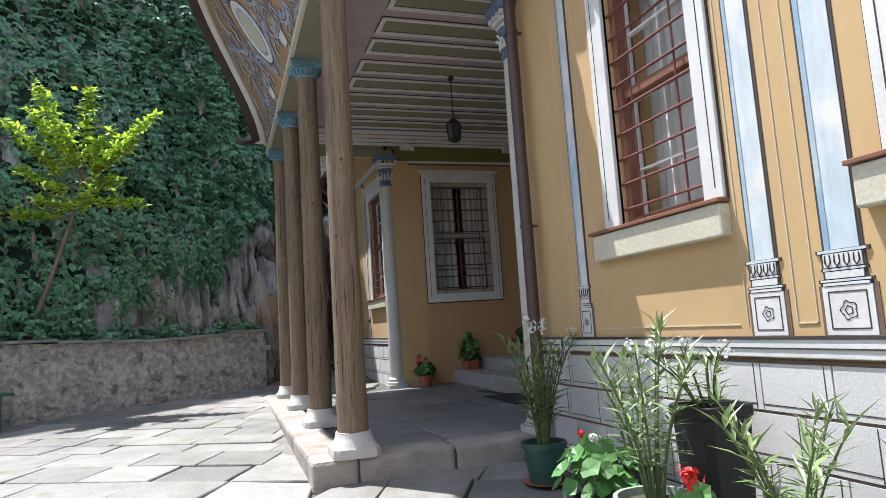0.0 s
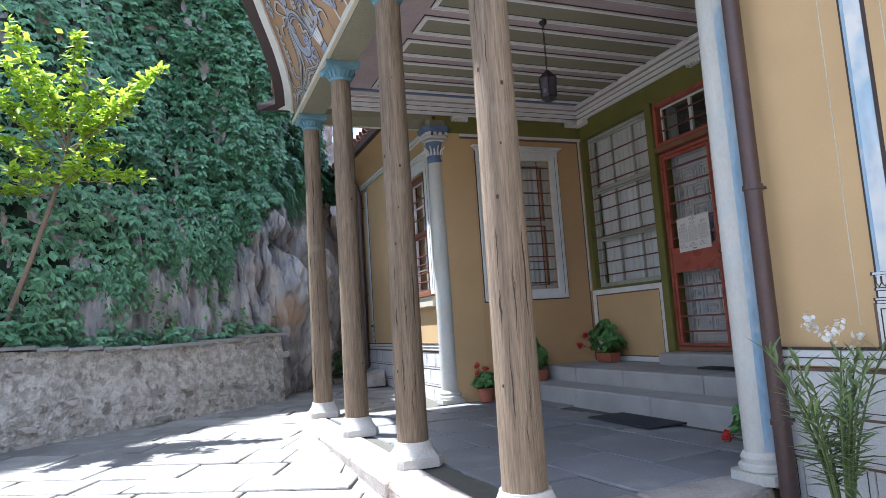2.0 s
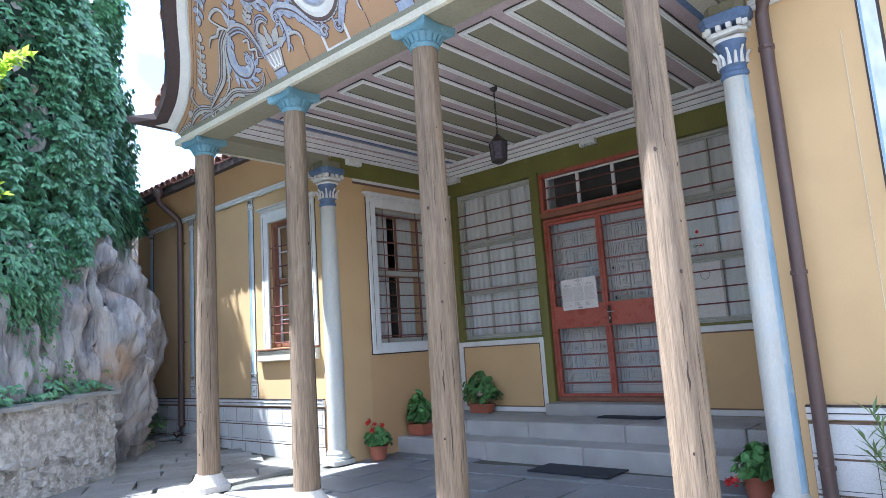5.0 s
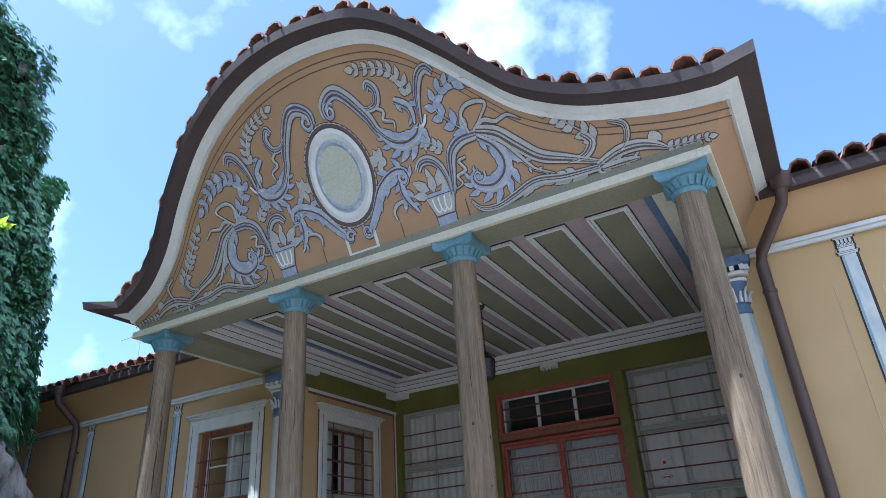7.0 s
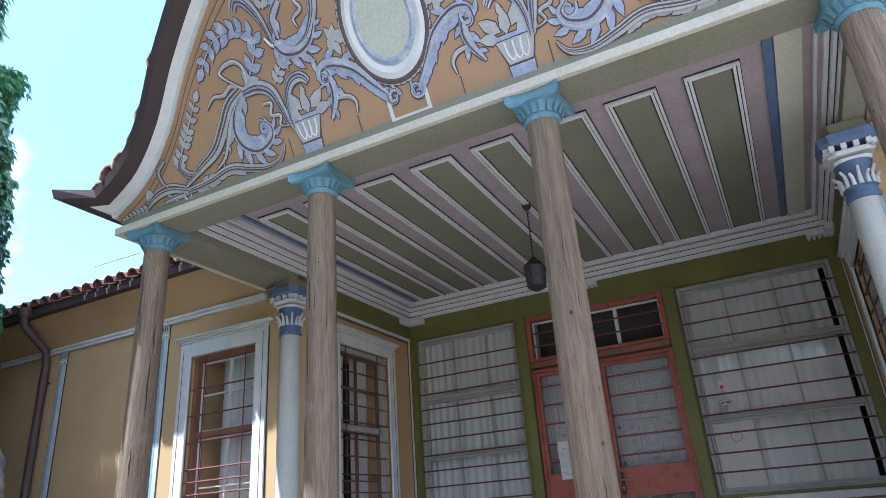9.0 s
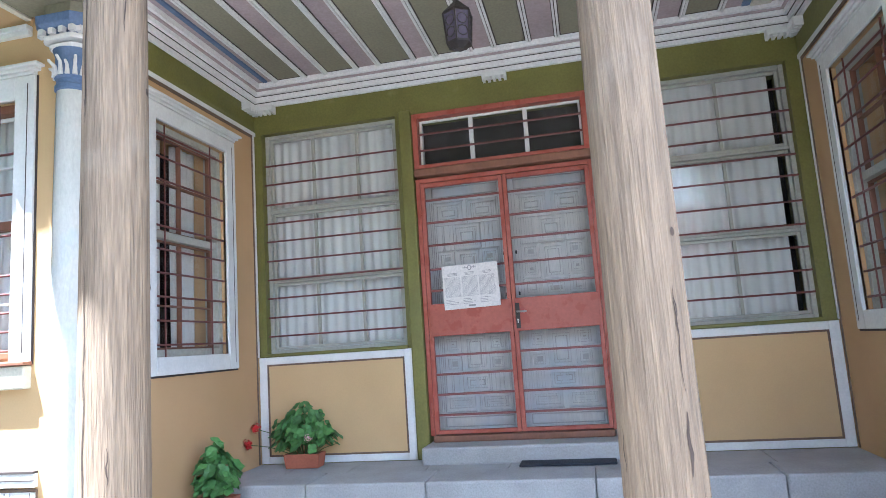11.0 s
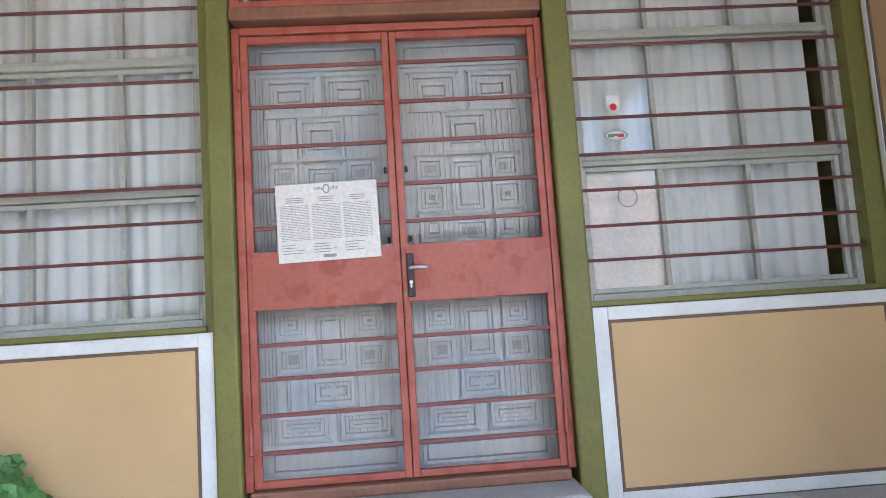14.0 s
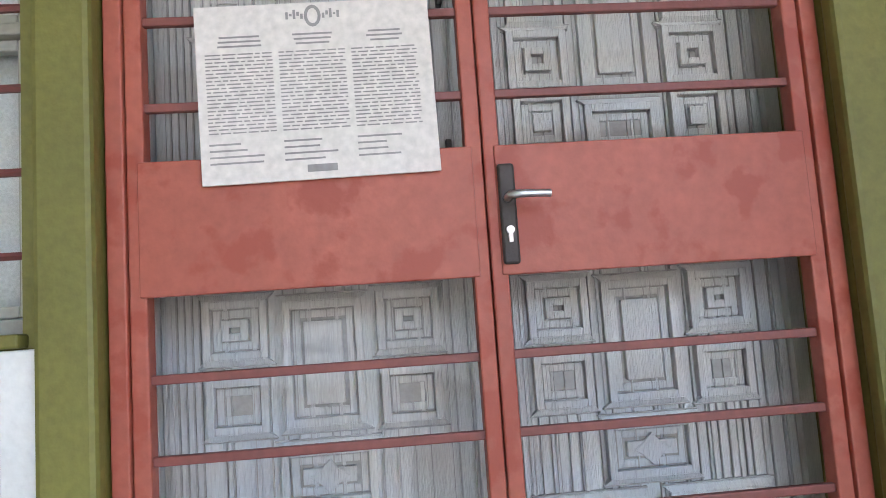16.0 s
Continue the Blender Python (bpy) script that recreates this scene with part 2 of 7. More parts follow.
MAT = material("dark blue black rubber mat", (0.022, 0.026, 0.036), None, 0.8, 5, 120, 0.4)
PAPER = material("white notice paper", (0.71, 0.65, 0.61), (0.70, 0.64, 0.598), 0.8, 5, 60, 0.03)
INK = material("grey print", (0.33, 0.31, 0.305), None, 0.8, 5, 60, 0.0)
BLACKIRON = material("black iron", (0.025, 0.023, 0.022), (0.05, 0.035, 0.03), 0.5, 9, 60, 0.2, metal=0.3)
STEEL = material("satin steel", (0.6, 0.6, 0.6), (0.5, 0.5, 0.5), 0.3, 5, 60, 0.02, metal=0.9)
LAMPGLASS = material("smoky lantern glass", (0.10, 0.085, 0.12), None, 0.2, 5, 60, 0.0)
SCROLLB = material("blue grey painted scroll", (0.29, 0.33, 0.45), (0.40, 0.44, 0.54), 0.8, 14, 60, 0.1, spread=(0.3, 0.7), stain=(0.54, 0.55, 0.57), stain_at=(0.52, 0.78), stain_scale=15)
SCROLLG = material("stone grey painted leaf", (0.40, 0.39, 0.375), (0.50, 0.49, 0.46), 0.8, 14, 60, 0.1, spread=(0.3, 0.7), stain=(0.33, 0.35, 0.41), stain_at=(0.52, 0.78), stain_scale=15)
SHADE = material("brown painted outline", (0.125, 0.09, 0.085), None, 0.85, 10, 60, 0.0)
MEDAL = material("pale medallion field", (0.52, 0.53, 0.43), (0.47, 0.48, 0.39), 0.8, 4, 60, 0.05)
GRILLEGREEN = material("green painted bench", (0.02, 0.09, 0.055), None, 0.5, 5, 50, 0.1)


# ---- geometry helpers ----
class Shape:
    """Collects vertices and faces; made() turns them into one mesh object."""

    def __init__(self):
        self.v, self.f, self.m = [], [], []

    def face(self, pts, slot=0):
        n = len(self.v)
        self.v += [tuple(p) for p in pts]
        self.f.append(tuple(range(n, n + len(pts))))
        self.m.append(slot)
        return self

    def box(self, x0, x1, y0, y1, z0, z1, slot=0):
        n = len(self.v)
        self.v += [(x, y, z) for x in (x0, x1) for y in (y0, y1) for z in (z0, z1)]
        for q in ((0, 1, 3, 2), (4, 6, 7, 5), (0, 4, 5, 1), (2, 3, 7, 6), (0, 2, 6, 4), (1, 5, 7, 3)):
            self.f.append(tuple(n + i for i in q))
            self.m.append(slot)
        return self

    def loops(self, rings, closed=True, caps=True, slot=0):
        """Skin between rings of equally many points."""
        n, k = len(self.v), len(rings[0])
        for r in rings:
            self.v += [tuple(p) for p in r]
        for i in range(len(rings) - 1):
            for j in range(k if closed else k - 1):
                a, b = n + i * k + j, n + i * k + (j + 1) % k
                self.f.append((a, b, b + k, a + k))
                self.m.append(slot)
        if caps and closed:
            self.f += [tuple(n + j for j in reversed(range(k))), tuple(n + (len(rings) - 1) * k + j for j in range(k))]
            self.m += [slot, slot]
        return self

    def lathe(self, x, y, profile, n=24, slot=0):
        return self.loops([[(x + r * math.cos(6.28318 * i / n), y + r * math.sin(6.28318 * i / n), z) for i in range(n)] for r, z in profile], slot=slot)

    def tube(self, pts, r0, r1=None, n=8, slot=0):
        r1 = r0 if r1 is None else r1
        pts = [Vector(p) for p in pts]
        rings = []
        for i, p in enumerate(pts):
            d = (pts[min(i + 1, len(pts) - 1)] - pts[max(i - 1, 0)]).normalized()
            u = d.cross(Vector((0, 0, 1)) if abs(d.z) < 0.9 else Vector((1, 0, 0))).normalized()
            w = d.cross(u)
            r = r0 + (r1 - r0) * i / max(1, len(pts) - 1)
            rings.append([p + r * (math.cos(6.28318 * k / n) * u + math.sin(6.28318 * k / n) * w) for k in range(n)])
        return self.loops(rings, slot=slot)

    def made(self, name, mats, parent=None, label="", smooth=False, bevel=0.0):
        me = bpy.data.meshes.new(name)
        me.from_pydata(self.v, [], self.f)
        mats = mats if isinstance(mats, (list, tuple)) else [mats]
        for m in mats:
            me.materials.append(m)
        me.polygons.foreach_set("material_index", self.m)
        if smooth:
            me.polygons.foreach_set("use_smooth", [True] * len(me.polygons))
        me.validate()
        bm = bmesh.new()
        bm.from_mesh(me)
        if smooth:
            bmesh.ops.remove_doubles(bm, verts=bm.verts, dist=0.0001)
        bmesh.ops.recalc_face_normals(bm, faces=bm.faces)
        bm.to_mesh(me)
        bm.free()
        ob = new(name, me)
        if bevel:
            mod = ob.modifiers.new("edge", "BEVEL")
            mod.width, mod.segments, mod.limit_method = bevel, 2, "ANGLE"
        if smooth:
            me.set_sharp_from_angle(angle=radians(40))
        ob.parent = parent
        if label:
            ob["label"] = label
        return ob


def thing(name, label, category, group="", kind="", at=(0, 0, 0)):
    ob = new(name)
    ob.location = at
    ob.empty_display_size = 0.1
    return tagged(ob, label, category, group, kind)


def structure(shape, name, mats, label="", category="", **kw):
    return tagged(shape.made(name, mats, **kw), label, category, kind="structure")


def shared(name, mesh, parent, m):
    ob = new(name, mesh)
    ob.parent = parent
    ob.matrix_basis = m
    return ob


def ground_z(y):
    """The courtyard climbs gently towards the cliff."""
    return 0.11 + 0.04 * (min(max(y, -5.0), 5.0) - 5.0) + 0.034 * min(max(0.0, y - 5.0), 10.0)


# ---- plan ----
XR, XL, XB = 2.70, 2.80, 4.82        # faces of the two wings and of the door wall
YR, YL = 5.12, 9.61                  # faces of the recess's side walls
FLOOR, LAND = 0.27, 0.605            # porch floor, landing
XC = 1.325
YC = (5.15, 6.70, 8.22, 9.735)       # the four columns
DADO_TOP = 0.94
EAVE_Z = 3.95

# ground to the horizon, rising gently past the porch
g = Shape()
ys = [-300, -60, -5, 5, 15, 40, 300]
g.loops([[(x, y, ground_z(y) - 0.035) for x in (-300, -30, 0, 30, 300)] for y in ys], closed=False)
structure(g, "ground", JOINT, "earth bedding under the stone courtyard paving", "ground")


def wall_with_hole(name, axis, at, thick, a0, a1, z0, z1, holes, mat, label):
    """A wall in the plane axis=at, spanning a0..a1, with rectangular holes (b0, b1, w0, w1)."""
    s = Shape()
    cuts_a = sorted({a0, a1, *[h[0] for h in holes], *[h[1] for h in holes]})
    cuts_z = sorted({z0, z1, *[h[2] for h in holes], *[h[3] for h in holes]})
    for i in range(len(cuts_a) - 1):
        for k in range(len(cuts_z) - 1):
            ma, mz = (cuts_a[i] + cuts_a[i + 1]) / 2, (cuts_z[k] + cuts_z[k + 1]) / 2
            if any(h[0] < ma < h[1] and h[2] < mz < h[3] for h in holes):
                continue
            lo, hi = min(at, at + thick), max(at, at + thick)
            if axis == "x":
                s.box(lo, hi, cuts_a[i], cuts_a[i + 1], cuts_z[k], cuts_z[k + 1])
            else:
                s.box(cuts_a[i], cuts_a[i + 1], lo, hi, cuts_z[k], cuts_z[k + 1])
    return structure(s, name, mat, label, "wall")


R_WIN = (3.17, 3.87, 1.57, 3.05)
R_WIN2 = (1.35, 2.05, 1.57, 3.05)
L_WIN = (10.09, 10.92, 1.56, 3.12)
S_WIN = (3.42, 4.31, 1.53, 3.15)
B_WINL = (8.30, 9.54, 1.50, 3.44)
B_WINR = (5.22, 6.58, 1.50, 3.44)
DOOR = (6.70, 8.16, LAND, 3.42)
wall_with_hole("wall_right_wing", "x", XR, 0.45, -3.0, YR, -0.5, 4.0, [R_WIN, R_WIN2], OCHRE, "ochre painted plaster wall of the house wing")
wall_with_hole("wall_left_wing", "x", XL, 0.45, YL, 14.35, 0.0, 4.0, [L_WIN], OCHRE, "ochre painted plaster wall with painted pilasters")
wall_with_hole("wall_recess_left", "y", YL, 0.45, XL + 0.45, XB + 0.4, 0.0, 4.0, [S_WIN], OCHRE2, "deep ochre side wall of the porch recess")
wall_with_hole("wall_recess_right", "y", YR, -0.45, XR + 0.45, XB + 0.4, 0.0, 4.0, [S_WIN], OCHRE2, "deep ochre side wall of the porch recess")
wall_with_hole("wall_back", "x", XB, 0.4, YR, YL, 0.0, 4.0, [B_WINL, B_WINR, DOOR], OLIVE, "olive green timber-framed entrance wall")
structure(Shape().box(XL, 8, 14.35, 14.75, 0, 4.0), "wall_left_end", OCHRE, "plastered end wall of the house", "wall")
structure(Shape().box(8, 8.4, -3.0, 14.75, 0, 4.0), "wall_rear", OCHRE, "plain rear wall of the house", "wall")
structure(Shape().box(XR, 8, -3.4, -3.0, 0, 4.0), "wall_right_end", OCHRE, "plain end wall of the house", "wall")
# plain inner surfaces, coloured near-black so the rooms look unlit
structure(Shape().box(XR + 0.45, 8, -3.0, 14.35, 0.0, 0.2), "floor_inside", ROOMSHADE, "floor inside the house, room shade put into its colour", "floor")
structure(Shape().box(6.6, 6.7, -3.0, 14.35, 0.2, 4.0), "wall_inside", ROOMSHADE, "inner wall behind the windows, room shade put into its colour", "wall")
structure(Shape().box(XR + 0.45, 8, -3.0, YR - 0.45, 4.0, 4.1).box(XL + 0.45, 8, YL + 0.45, 14.35, 4.0, 4.1).box(XB + 0.4, 8, YR - 0.45, YL + 0.45, 4.0, 4.1), "ceiling_inside", ROOMSHADE, "ceiling inside the house, room shade put into its colour", "ceiling")

# house roof: low hipped sheet with eaves
roof = Shape()
EX = 2.47
roof.loops([[(EX, -3.6, 3.93), (EX, 5.2, 3.93), (5.4, 5.2, 5.1), (5.4, -3.6, 5.1)], [(EX, -3.6, 4.0), (EX, 5.2, 4.0), (5.4, 5.2, 5.17), (5.4, -3.6, 5.17)]])
roof.loops([[(EX, 9.6, 3.93), (EX, 14.9, 3.93), (5.4, 14.9, 5.1), (5.4, 9.6, 5.1)], [(EX, 9.6, 4.0), (EX, 14.9, 4.0), (5.4, 14.9, 5.17), (5.4, 9.6, 5.17)]])
roof.loops([[(5.4, -3.6, 5.1), (5.4, 14.9, 5.1), (8.6, 14.9, 3.9), (8.6, -3.6, 3.9)], [(5.4, -3.6, 5.17), (5.4, 14.9, 5.17), (8.6, 14.9, 3.97), (8.6, -3.6, 3.97)]])
roof.box(2.72, 5.4, 5.2, 9.6, 4.3, 4.36)
house_roof = structure(roof, "roof", EAVE, "low tiled roof of the house", "roof")


# ---- painted stone dado, block by block ----
def dado(name, axis, at, a0, a1, z0, label, seed):
    rnd = random.Random(seed)
    root = Shape()
    out = -0.012
    if axis == "x":
        root.box(at + out, at, a0, a1, z0, DADO_TOP - 0.085)
    ob = structure(root, name, BROWNLINE, label, "dado")
    thin = Shape()
    z, row = DADO_TOP - 0.10, 0
    while z > z0 + 0.02:
        h = min(0.205, z - z0)
        y = a0 - rnd.uniform(0.0, 0.2) - (0.16 if row % 2 else 0)
        while y < a1:
            w = rnd.uniform(0.3, 0.36) if row % 2 == 0 else rnd.uniform(0.31, 0.4)
            b0, b1 = max(a0 + 0.004, y + 0.004), min(a1 - 0.004, y + w - 0.004)
            if b1 - b0 > 0.03:
                s = Shape()
                s.box(at - 0.019, at - 0.005, b0, b1, z - h + 0.008, z - 0.002)
                s.made("block", DADO, ob)
                thin.box(at - 0.0205, at - 0.012, b0 + 0.03, b0 + 0.034, z - h + 0.012, z - 0.004)
                thin.box(at - 0.0205, at - 0.012, b0 + 0.03, b1, z - h + 0.03, z - h + 0.034)
            y += w
        z -= h + 0.004
        row += 1
    tagged(thin.made("thin_line", LINE, ob), kind="stuff")
    band = Shape()
    band.box(at - 0.03, at, a0, a1, DADO_TOP - 0.075, DADO_TOP)
    band.made("moulding", WHITE, ob, "white painted band with dark lines", bevel=0.004)
    line = Shape()
    line.box(at - 0.034, at, a0, a1, DADO_TOP, DADO_TOP + 0.012)
    line.box(at - 0.034, at - 0.028, a0, a1, DADO_TOP - 0.04, DADO_TOP - 0.034)
    line.made("line", LINE, ob)
    return ob


# ---- windows ----
def bars_horizontal(parent, axis, at, a0, a1, zs, r=0.008, mat=None, name="bar"):
    for z in zs:
        p, q = ((at, a0, z), (at, a1, z)) if axis == "x" else ((a0, at, z), (a1, at, z))
        Shape().tube([p, q], r, n=6).made(name, mat or BAR, parent, smooth=True)


def pane_grid(parent, axis, at, a0, a1, z0, z1, cols, rows, frame_mat, rim=0.05, bar=0.022, depth=0.035):
    """A sash of bars with one pane of glass in each opening."""
    s = Shape()

    def bx(b0, b1, w0, w1):
        if axis == "x":
            s.box(at, at + depth, b0, b1, w0, w1)
        else:
            s.box(b0, b1, min(at, at + depth), max(at, at + depth), w0, w1)
    bx(a0, a0 + rim, z0, z1), bx(a1 - rim, a1, z0, z1), bx(a0 + rim, a1 - rim, z0, z0 + rim), bx(a0 + rim, a1 - rim, z1 - rim, z1)
    s.made("sash", frame_mat, parent, bevel=0.004)
    ca = [a0 + rim] + cols + [a1 - rim]
    cz = [z0 + rim] + rows + [z1 - rim]
    for c in cols:
        s = Shape()
        bx(c - bar / 2, c + bar / 2, z0 + rim, z1 - rim)
        s.made("mullion", frame_mat, parent)
    for c in rows:
        for i in range(len(ca) - 1):
            s = Shape()
            bx(ca[i] + (bar / 2 if i else 0), ca[i + 1] - (bar / 2 if i < len(ca) - 2 else 0), c - bar / 2, c + bar / 2)
            s.made("glazing_bar", frame_mat, parent)
    mid = at + depth / 2
    for i in range(len(ca) - 1):
        for k in range(len(cz) - 1):
            s = Shape()
            e = 0.002
            if axis == "x":
                s.face([(mid, ca[i] + e, cz[k] + e), (mid, ca[i + 1] - e, cz[k] + e), (mid, ca[i + 1] - e, cz[k + 1] - e), (mid, ca[i] + e, cz[k + 1] - e)])
            else:
                s.face([(ca[i] + e, mid, cz[k] + e), (ca[i + 1] - e, mid, cz[k] + e), (ca[i + 1] - e, mid, cz[k + 1] - e), (ca[i] + e, mid, cz[k + 1] - e)])
            pane = s.made("pane", GLASS, parent)
            pane.visible_shadow = False


def curtain(name, axis, at, a0, a1, z0, z1, label, seed, amp=0.01, wave=0.085):
    rnd = random.Random(seed)
    n = int((a1 - a0) / 0.011)
    rings = []
    ph = rnd.uniform(0, 6)
    for z in (z1, (z0 + z1) / 2, z0):
        ring = []
        for i in range(n + 1):
            a = a0 + (a1 - a0) * i / n
            o = amp * math.sin(a / wave * 6.283 + 2.2 * math.sin(a * 5 + ph) + ph) * (0.6 if z == z1 else 1) + 0.008 * math.sin(a * 31 + z)
            ring.append((at + o, a, z) if axis == "x" else (a, at + o, z))
        rings.append(ring)
    return tagged(Shape().loops(rings, closed=False).made(name, CURTAIN, smooth=True), label, "curtain")


def framed_window(name, axis, at, sign, hole, outer, sill, label, frame_mat, tint, cornice=False, bar_z=(), glass_in=0.1):
    """A window in a wall: painted surround, deep reveal, two-part sash, bars and sill. sign: the way out of the wall."""
    w = tagged(new(name), label, "window", kind="structure")
    a0, a1, z0, z1 = hole
    b0, b1, w0, w1 = outer

    def bx(s, p, q, c0, c1, d0, d1):
        lo, hi = sorted((at + sign * p, at + sign * q))
        if axis == "x":
            s.box(lo, hi, c0, c1, d0, d1)
        else:
            s.box(c0, c1, lo, hi, d0, d1)
    s = Shape()
    bx(s, -0.02, 0.022, b0, a0, w0, w1), bx(s, -0.02, 0.022, a1, b1, w0, w1), bx(s, -0.02, 0.022, a0, a1, z1, w1)
    if not sill:
        bx(s, -0.02, 0.022, a0, a1, w0, z0)
    s.made("surround", WHITE, w, "white painted surround", bevel=0.005)
    s = Shape()
    for c0, c1, d0, d1 in ((b0 - 0.012, b0, w0, w1), (b1, b1 + 0.012, w0, w1), (b0 - 0.012, b1 + 0.012, w0 - 0.014, w0), (b0 + 0.045, b0 + 0.05, w0 + 0.05, w1 - 0.05), (b1 - 0.05, b1 - 0.045, w0 + 0.05, w1 - 0.05)):
        bx(s, 0.0, 0.006 if d0 != w0 + 0.05 else 0.024, c0, c1, d0, d1)
    s.made("outline", LINE, w)
    s = Shape()
    t = 0.05
    bx(s, -0.04, -glass_in - 0.06, a0, a0 + t, z0, z1), bx(s, -0.04, -glass_in - 0.06, a1 - t, a1, z0, z1)
    bx(s, -0.04, -glass_in - 0.06, a0 + t, a1 - t, z1 - t, z1), bx(s, -0.04, -glass_in - 0.06, a0 + t, a1 - t, z0, z0 + t)
    s.made("window_frame", frame_mat, w, bevel=0.004)
    zm = z0 + (z1 - z0) * 0.52
    mid = (a0 + a1) / 2
    gl = at - sign * glass_in
    dep = -0.035 * sign
    pane_grid(w, axis, gl, a0 + t + 0.002, a1 - t - 0.002, zm + 0.03, z1 - t - 0.002, [mid], [zm + (z1 - zm) * 0.5], tint, 0.014, 0.012, dep)
    pane_grid(w, axis, gl, a0 + t + 0.002, a1 - t - 0.002, z0 + t + 0.002, zm - 0.03, [mid], [z0 + (zm - z0) * 0.42], tint, 0.014, 0.012, dep)
    s = Shape()
    bx(s, -0.06, -glass_in - 0.02, a0 + t, a1 - t, zm - 0.028, zm + 0.028)
    s.made("transom_rail", frame_mat, w, bevel=0.006)
    for z in bar_z:
        p = at - sign * 0.022
        e0, e1 = a0 - 0.01, a1 + 0.01
        q = ((p, e0, z), (p, e1, z)) if axis == "x" else ((e0, p, z), (e1, p, z))
        Shape().tube(q, 0.008, n=6).made("bar", BAR, w, smooth=True)
    for c in ((a0 + 0.16), (a1 - 0.16)):
        p = at - sign * 0.03
        q = ((p, c, z0), (p, c, z1)) if axis == "x" else ((c, p, z0), (c, p, z1))
        Shape().tube(q, 0.006, n=6).made("upright_bar", BAR, w, smooth=True)
    if sill:
        s = Shape()
        bx(s, -0.02, 0.055, b0 - 0.0, b1 + 0.1, sill[0], sill[1])
        s.made("window_sill", CREAM, w, "cream painted plaster sill", bevel=0.01)
        s = Shape()
        bx(s, -0.1, 0.07, b0 - 0.01, b1 + 0.12, sill[1] + 0.002, sill[1] + 0.022)
        s.made("sill_board", BROWNWOOD, w, "weathered red brown board", bevel=0.004)
    if cornice:
        s = Shape()
        for i, (p, q, d) in enumerate(((0.03, 0.0, 0.02), (0.045, 0.025, 0.02), (0.065, 0.05, 0.018))):
            bx(s, -0.02, p, b0 - q, b1 + q, w1 + 0.002 + i * 0.022, w1 + 0.002 + i * 0.022 + d)
        s.made("cornice", WHITE, w, bevel=0.004)
    return w


def steps_z(z0, z1, n):
    return [z0 + (z1 - z0) * (i + 0.5) / n for i in range(n)]


framed_window("window_right_wing", "x", XR, -1, R_WIN, (3.04, 4.02, 1.58, 3.2), (1.40, 1.555), "tall barred window with white painted surround and sill", BROWNWOOD, WHITE, True, steps_z(1.6, 3.05, 10))
framed_window("window_right_wing_far", "x", XR, -1, R_WIN2, (1.22, 2.28, 1.58, 3.2), (1.40, 1.555), "tall barred window with white painted surround and sill", BROWNWOOD, WHITE, True, steps_z(1.6, 3.05, 10))
framed_window("window_left_wing", "x", XL, -1, L_WIN, (9.95, 11.06, 1.55, 3.26), (1.40, 1.53), "tall barred window with white painted surround and sill", BROWNWOOD, WHITE, True, [1.62, 1.73, 1.84, 1.95, 2.06, 2.3, 2.55, 2.8])
framed_window("window_recess_left", "y", YL, -1, S_WIN, (3.29, 4.44, 1.41, 3.26), None, "barred window with brown sashes and white surround", GREYFRAME, BROWNWOOD, True, steps_z(1.53, 3.15, 10))
framed_window("window_recess_right", "y", YR, 1, S_WIN, (3.29, 4.44, 1.41, 3.26), None, "barred window with brown sashes and white surround", GREYFRAME, BROWNWOOD, True, steps_z(1.53, 3.15, 10))
curtain("curtain", "x", XR + 0.27, 3.5, 3.87, 1.5, 3.1, "white net curtain hanging half open behind the window", 1)
curtain("curtain", "x", XR + 0.27, 1.35, 1.9, 1.5, 3.1, "white net curtain hanging behind the window", 2)
curtain("curtain", "x", XL + 0.27, 10.3, 10.75, 1.5, 3.15, "white net curtain hanging behind the window", 3)
curtain("curtain", "y", YL + 0.27, 3.44, 3.86, 1.5, 3.2, "white net curtain drawn to one side", 4)
curtain("curtain", "y", YL + 0.27, 3.99, 4.3, 1.5, 3.2, "white net curtain drawn to one side", 5)
curtain("curtain", "y", YR - 0.27, 3.5, 4.25, 1.5, 3.2, "white net curtain hanging behind the window", 6)


def big_window(name, hole, uprights, rails, bars, label):
    a0, a1, z0, z1 = hole
    w = tagged(new(name), label, "window", kind="structure")
    x = XB + 0.1
    s = Shape()
    t = 0.034
    s.box(x - 0.03, x + 0.06, a0, a0 + t, z0, z1).box(x - 0.03, x + 0.06, a1 - t, a1, z0, z1).box(x - 0.03, x + 0.06, a0 + t, a1 - t, z1 - t, z1).box(x - 0.03, x + 0.06, a0 + t, a1 - t, z0, z0 + t)
    s.made("window_frame", GREYFRAME, w, bevel=0.005)
    zs = [z0 + t + 0.002] + sorted(rails) + [z1 - t - 0.002]
    for i in range(len(zs) - 1):
        pane_grid(w, "x", x, a0 + t + 0.002, a1 - t - 0.002, zs[i] + (0.015 if i else 0), zs[i + 1] - (0.015 if i < len(zs) - 2 else 0), uprights, [], GREYFRAME, 0.024, 0.022, 0.03)
    for r in rails:
        Shape().box(x - 0.022, x + 0.045, a0 + t, a1 - t, r - 0.013, r + 0.013).made("rail", GREYFRAME, w, bevel=0.005)
    for z in bars:
        Shape().tube([(XB + 0.03, a0 + 0.01, z), (XB + 0.03, a1 - 0.01, z)], 0.0085, n=6).made("bar", BAR, w, smooth=True)
    Shape().box(XB - 0.035, XB + 0.06, a0 - 0.01, a1 + 0.01, z0 - 0.022, z0 + 0.004).made("window_sill", OLIVE, w, bevel=0.005)
    return w


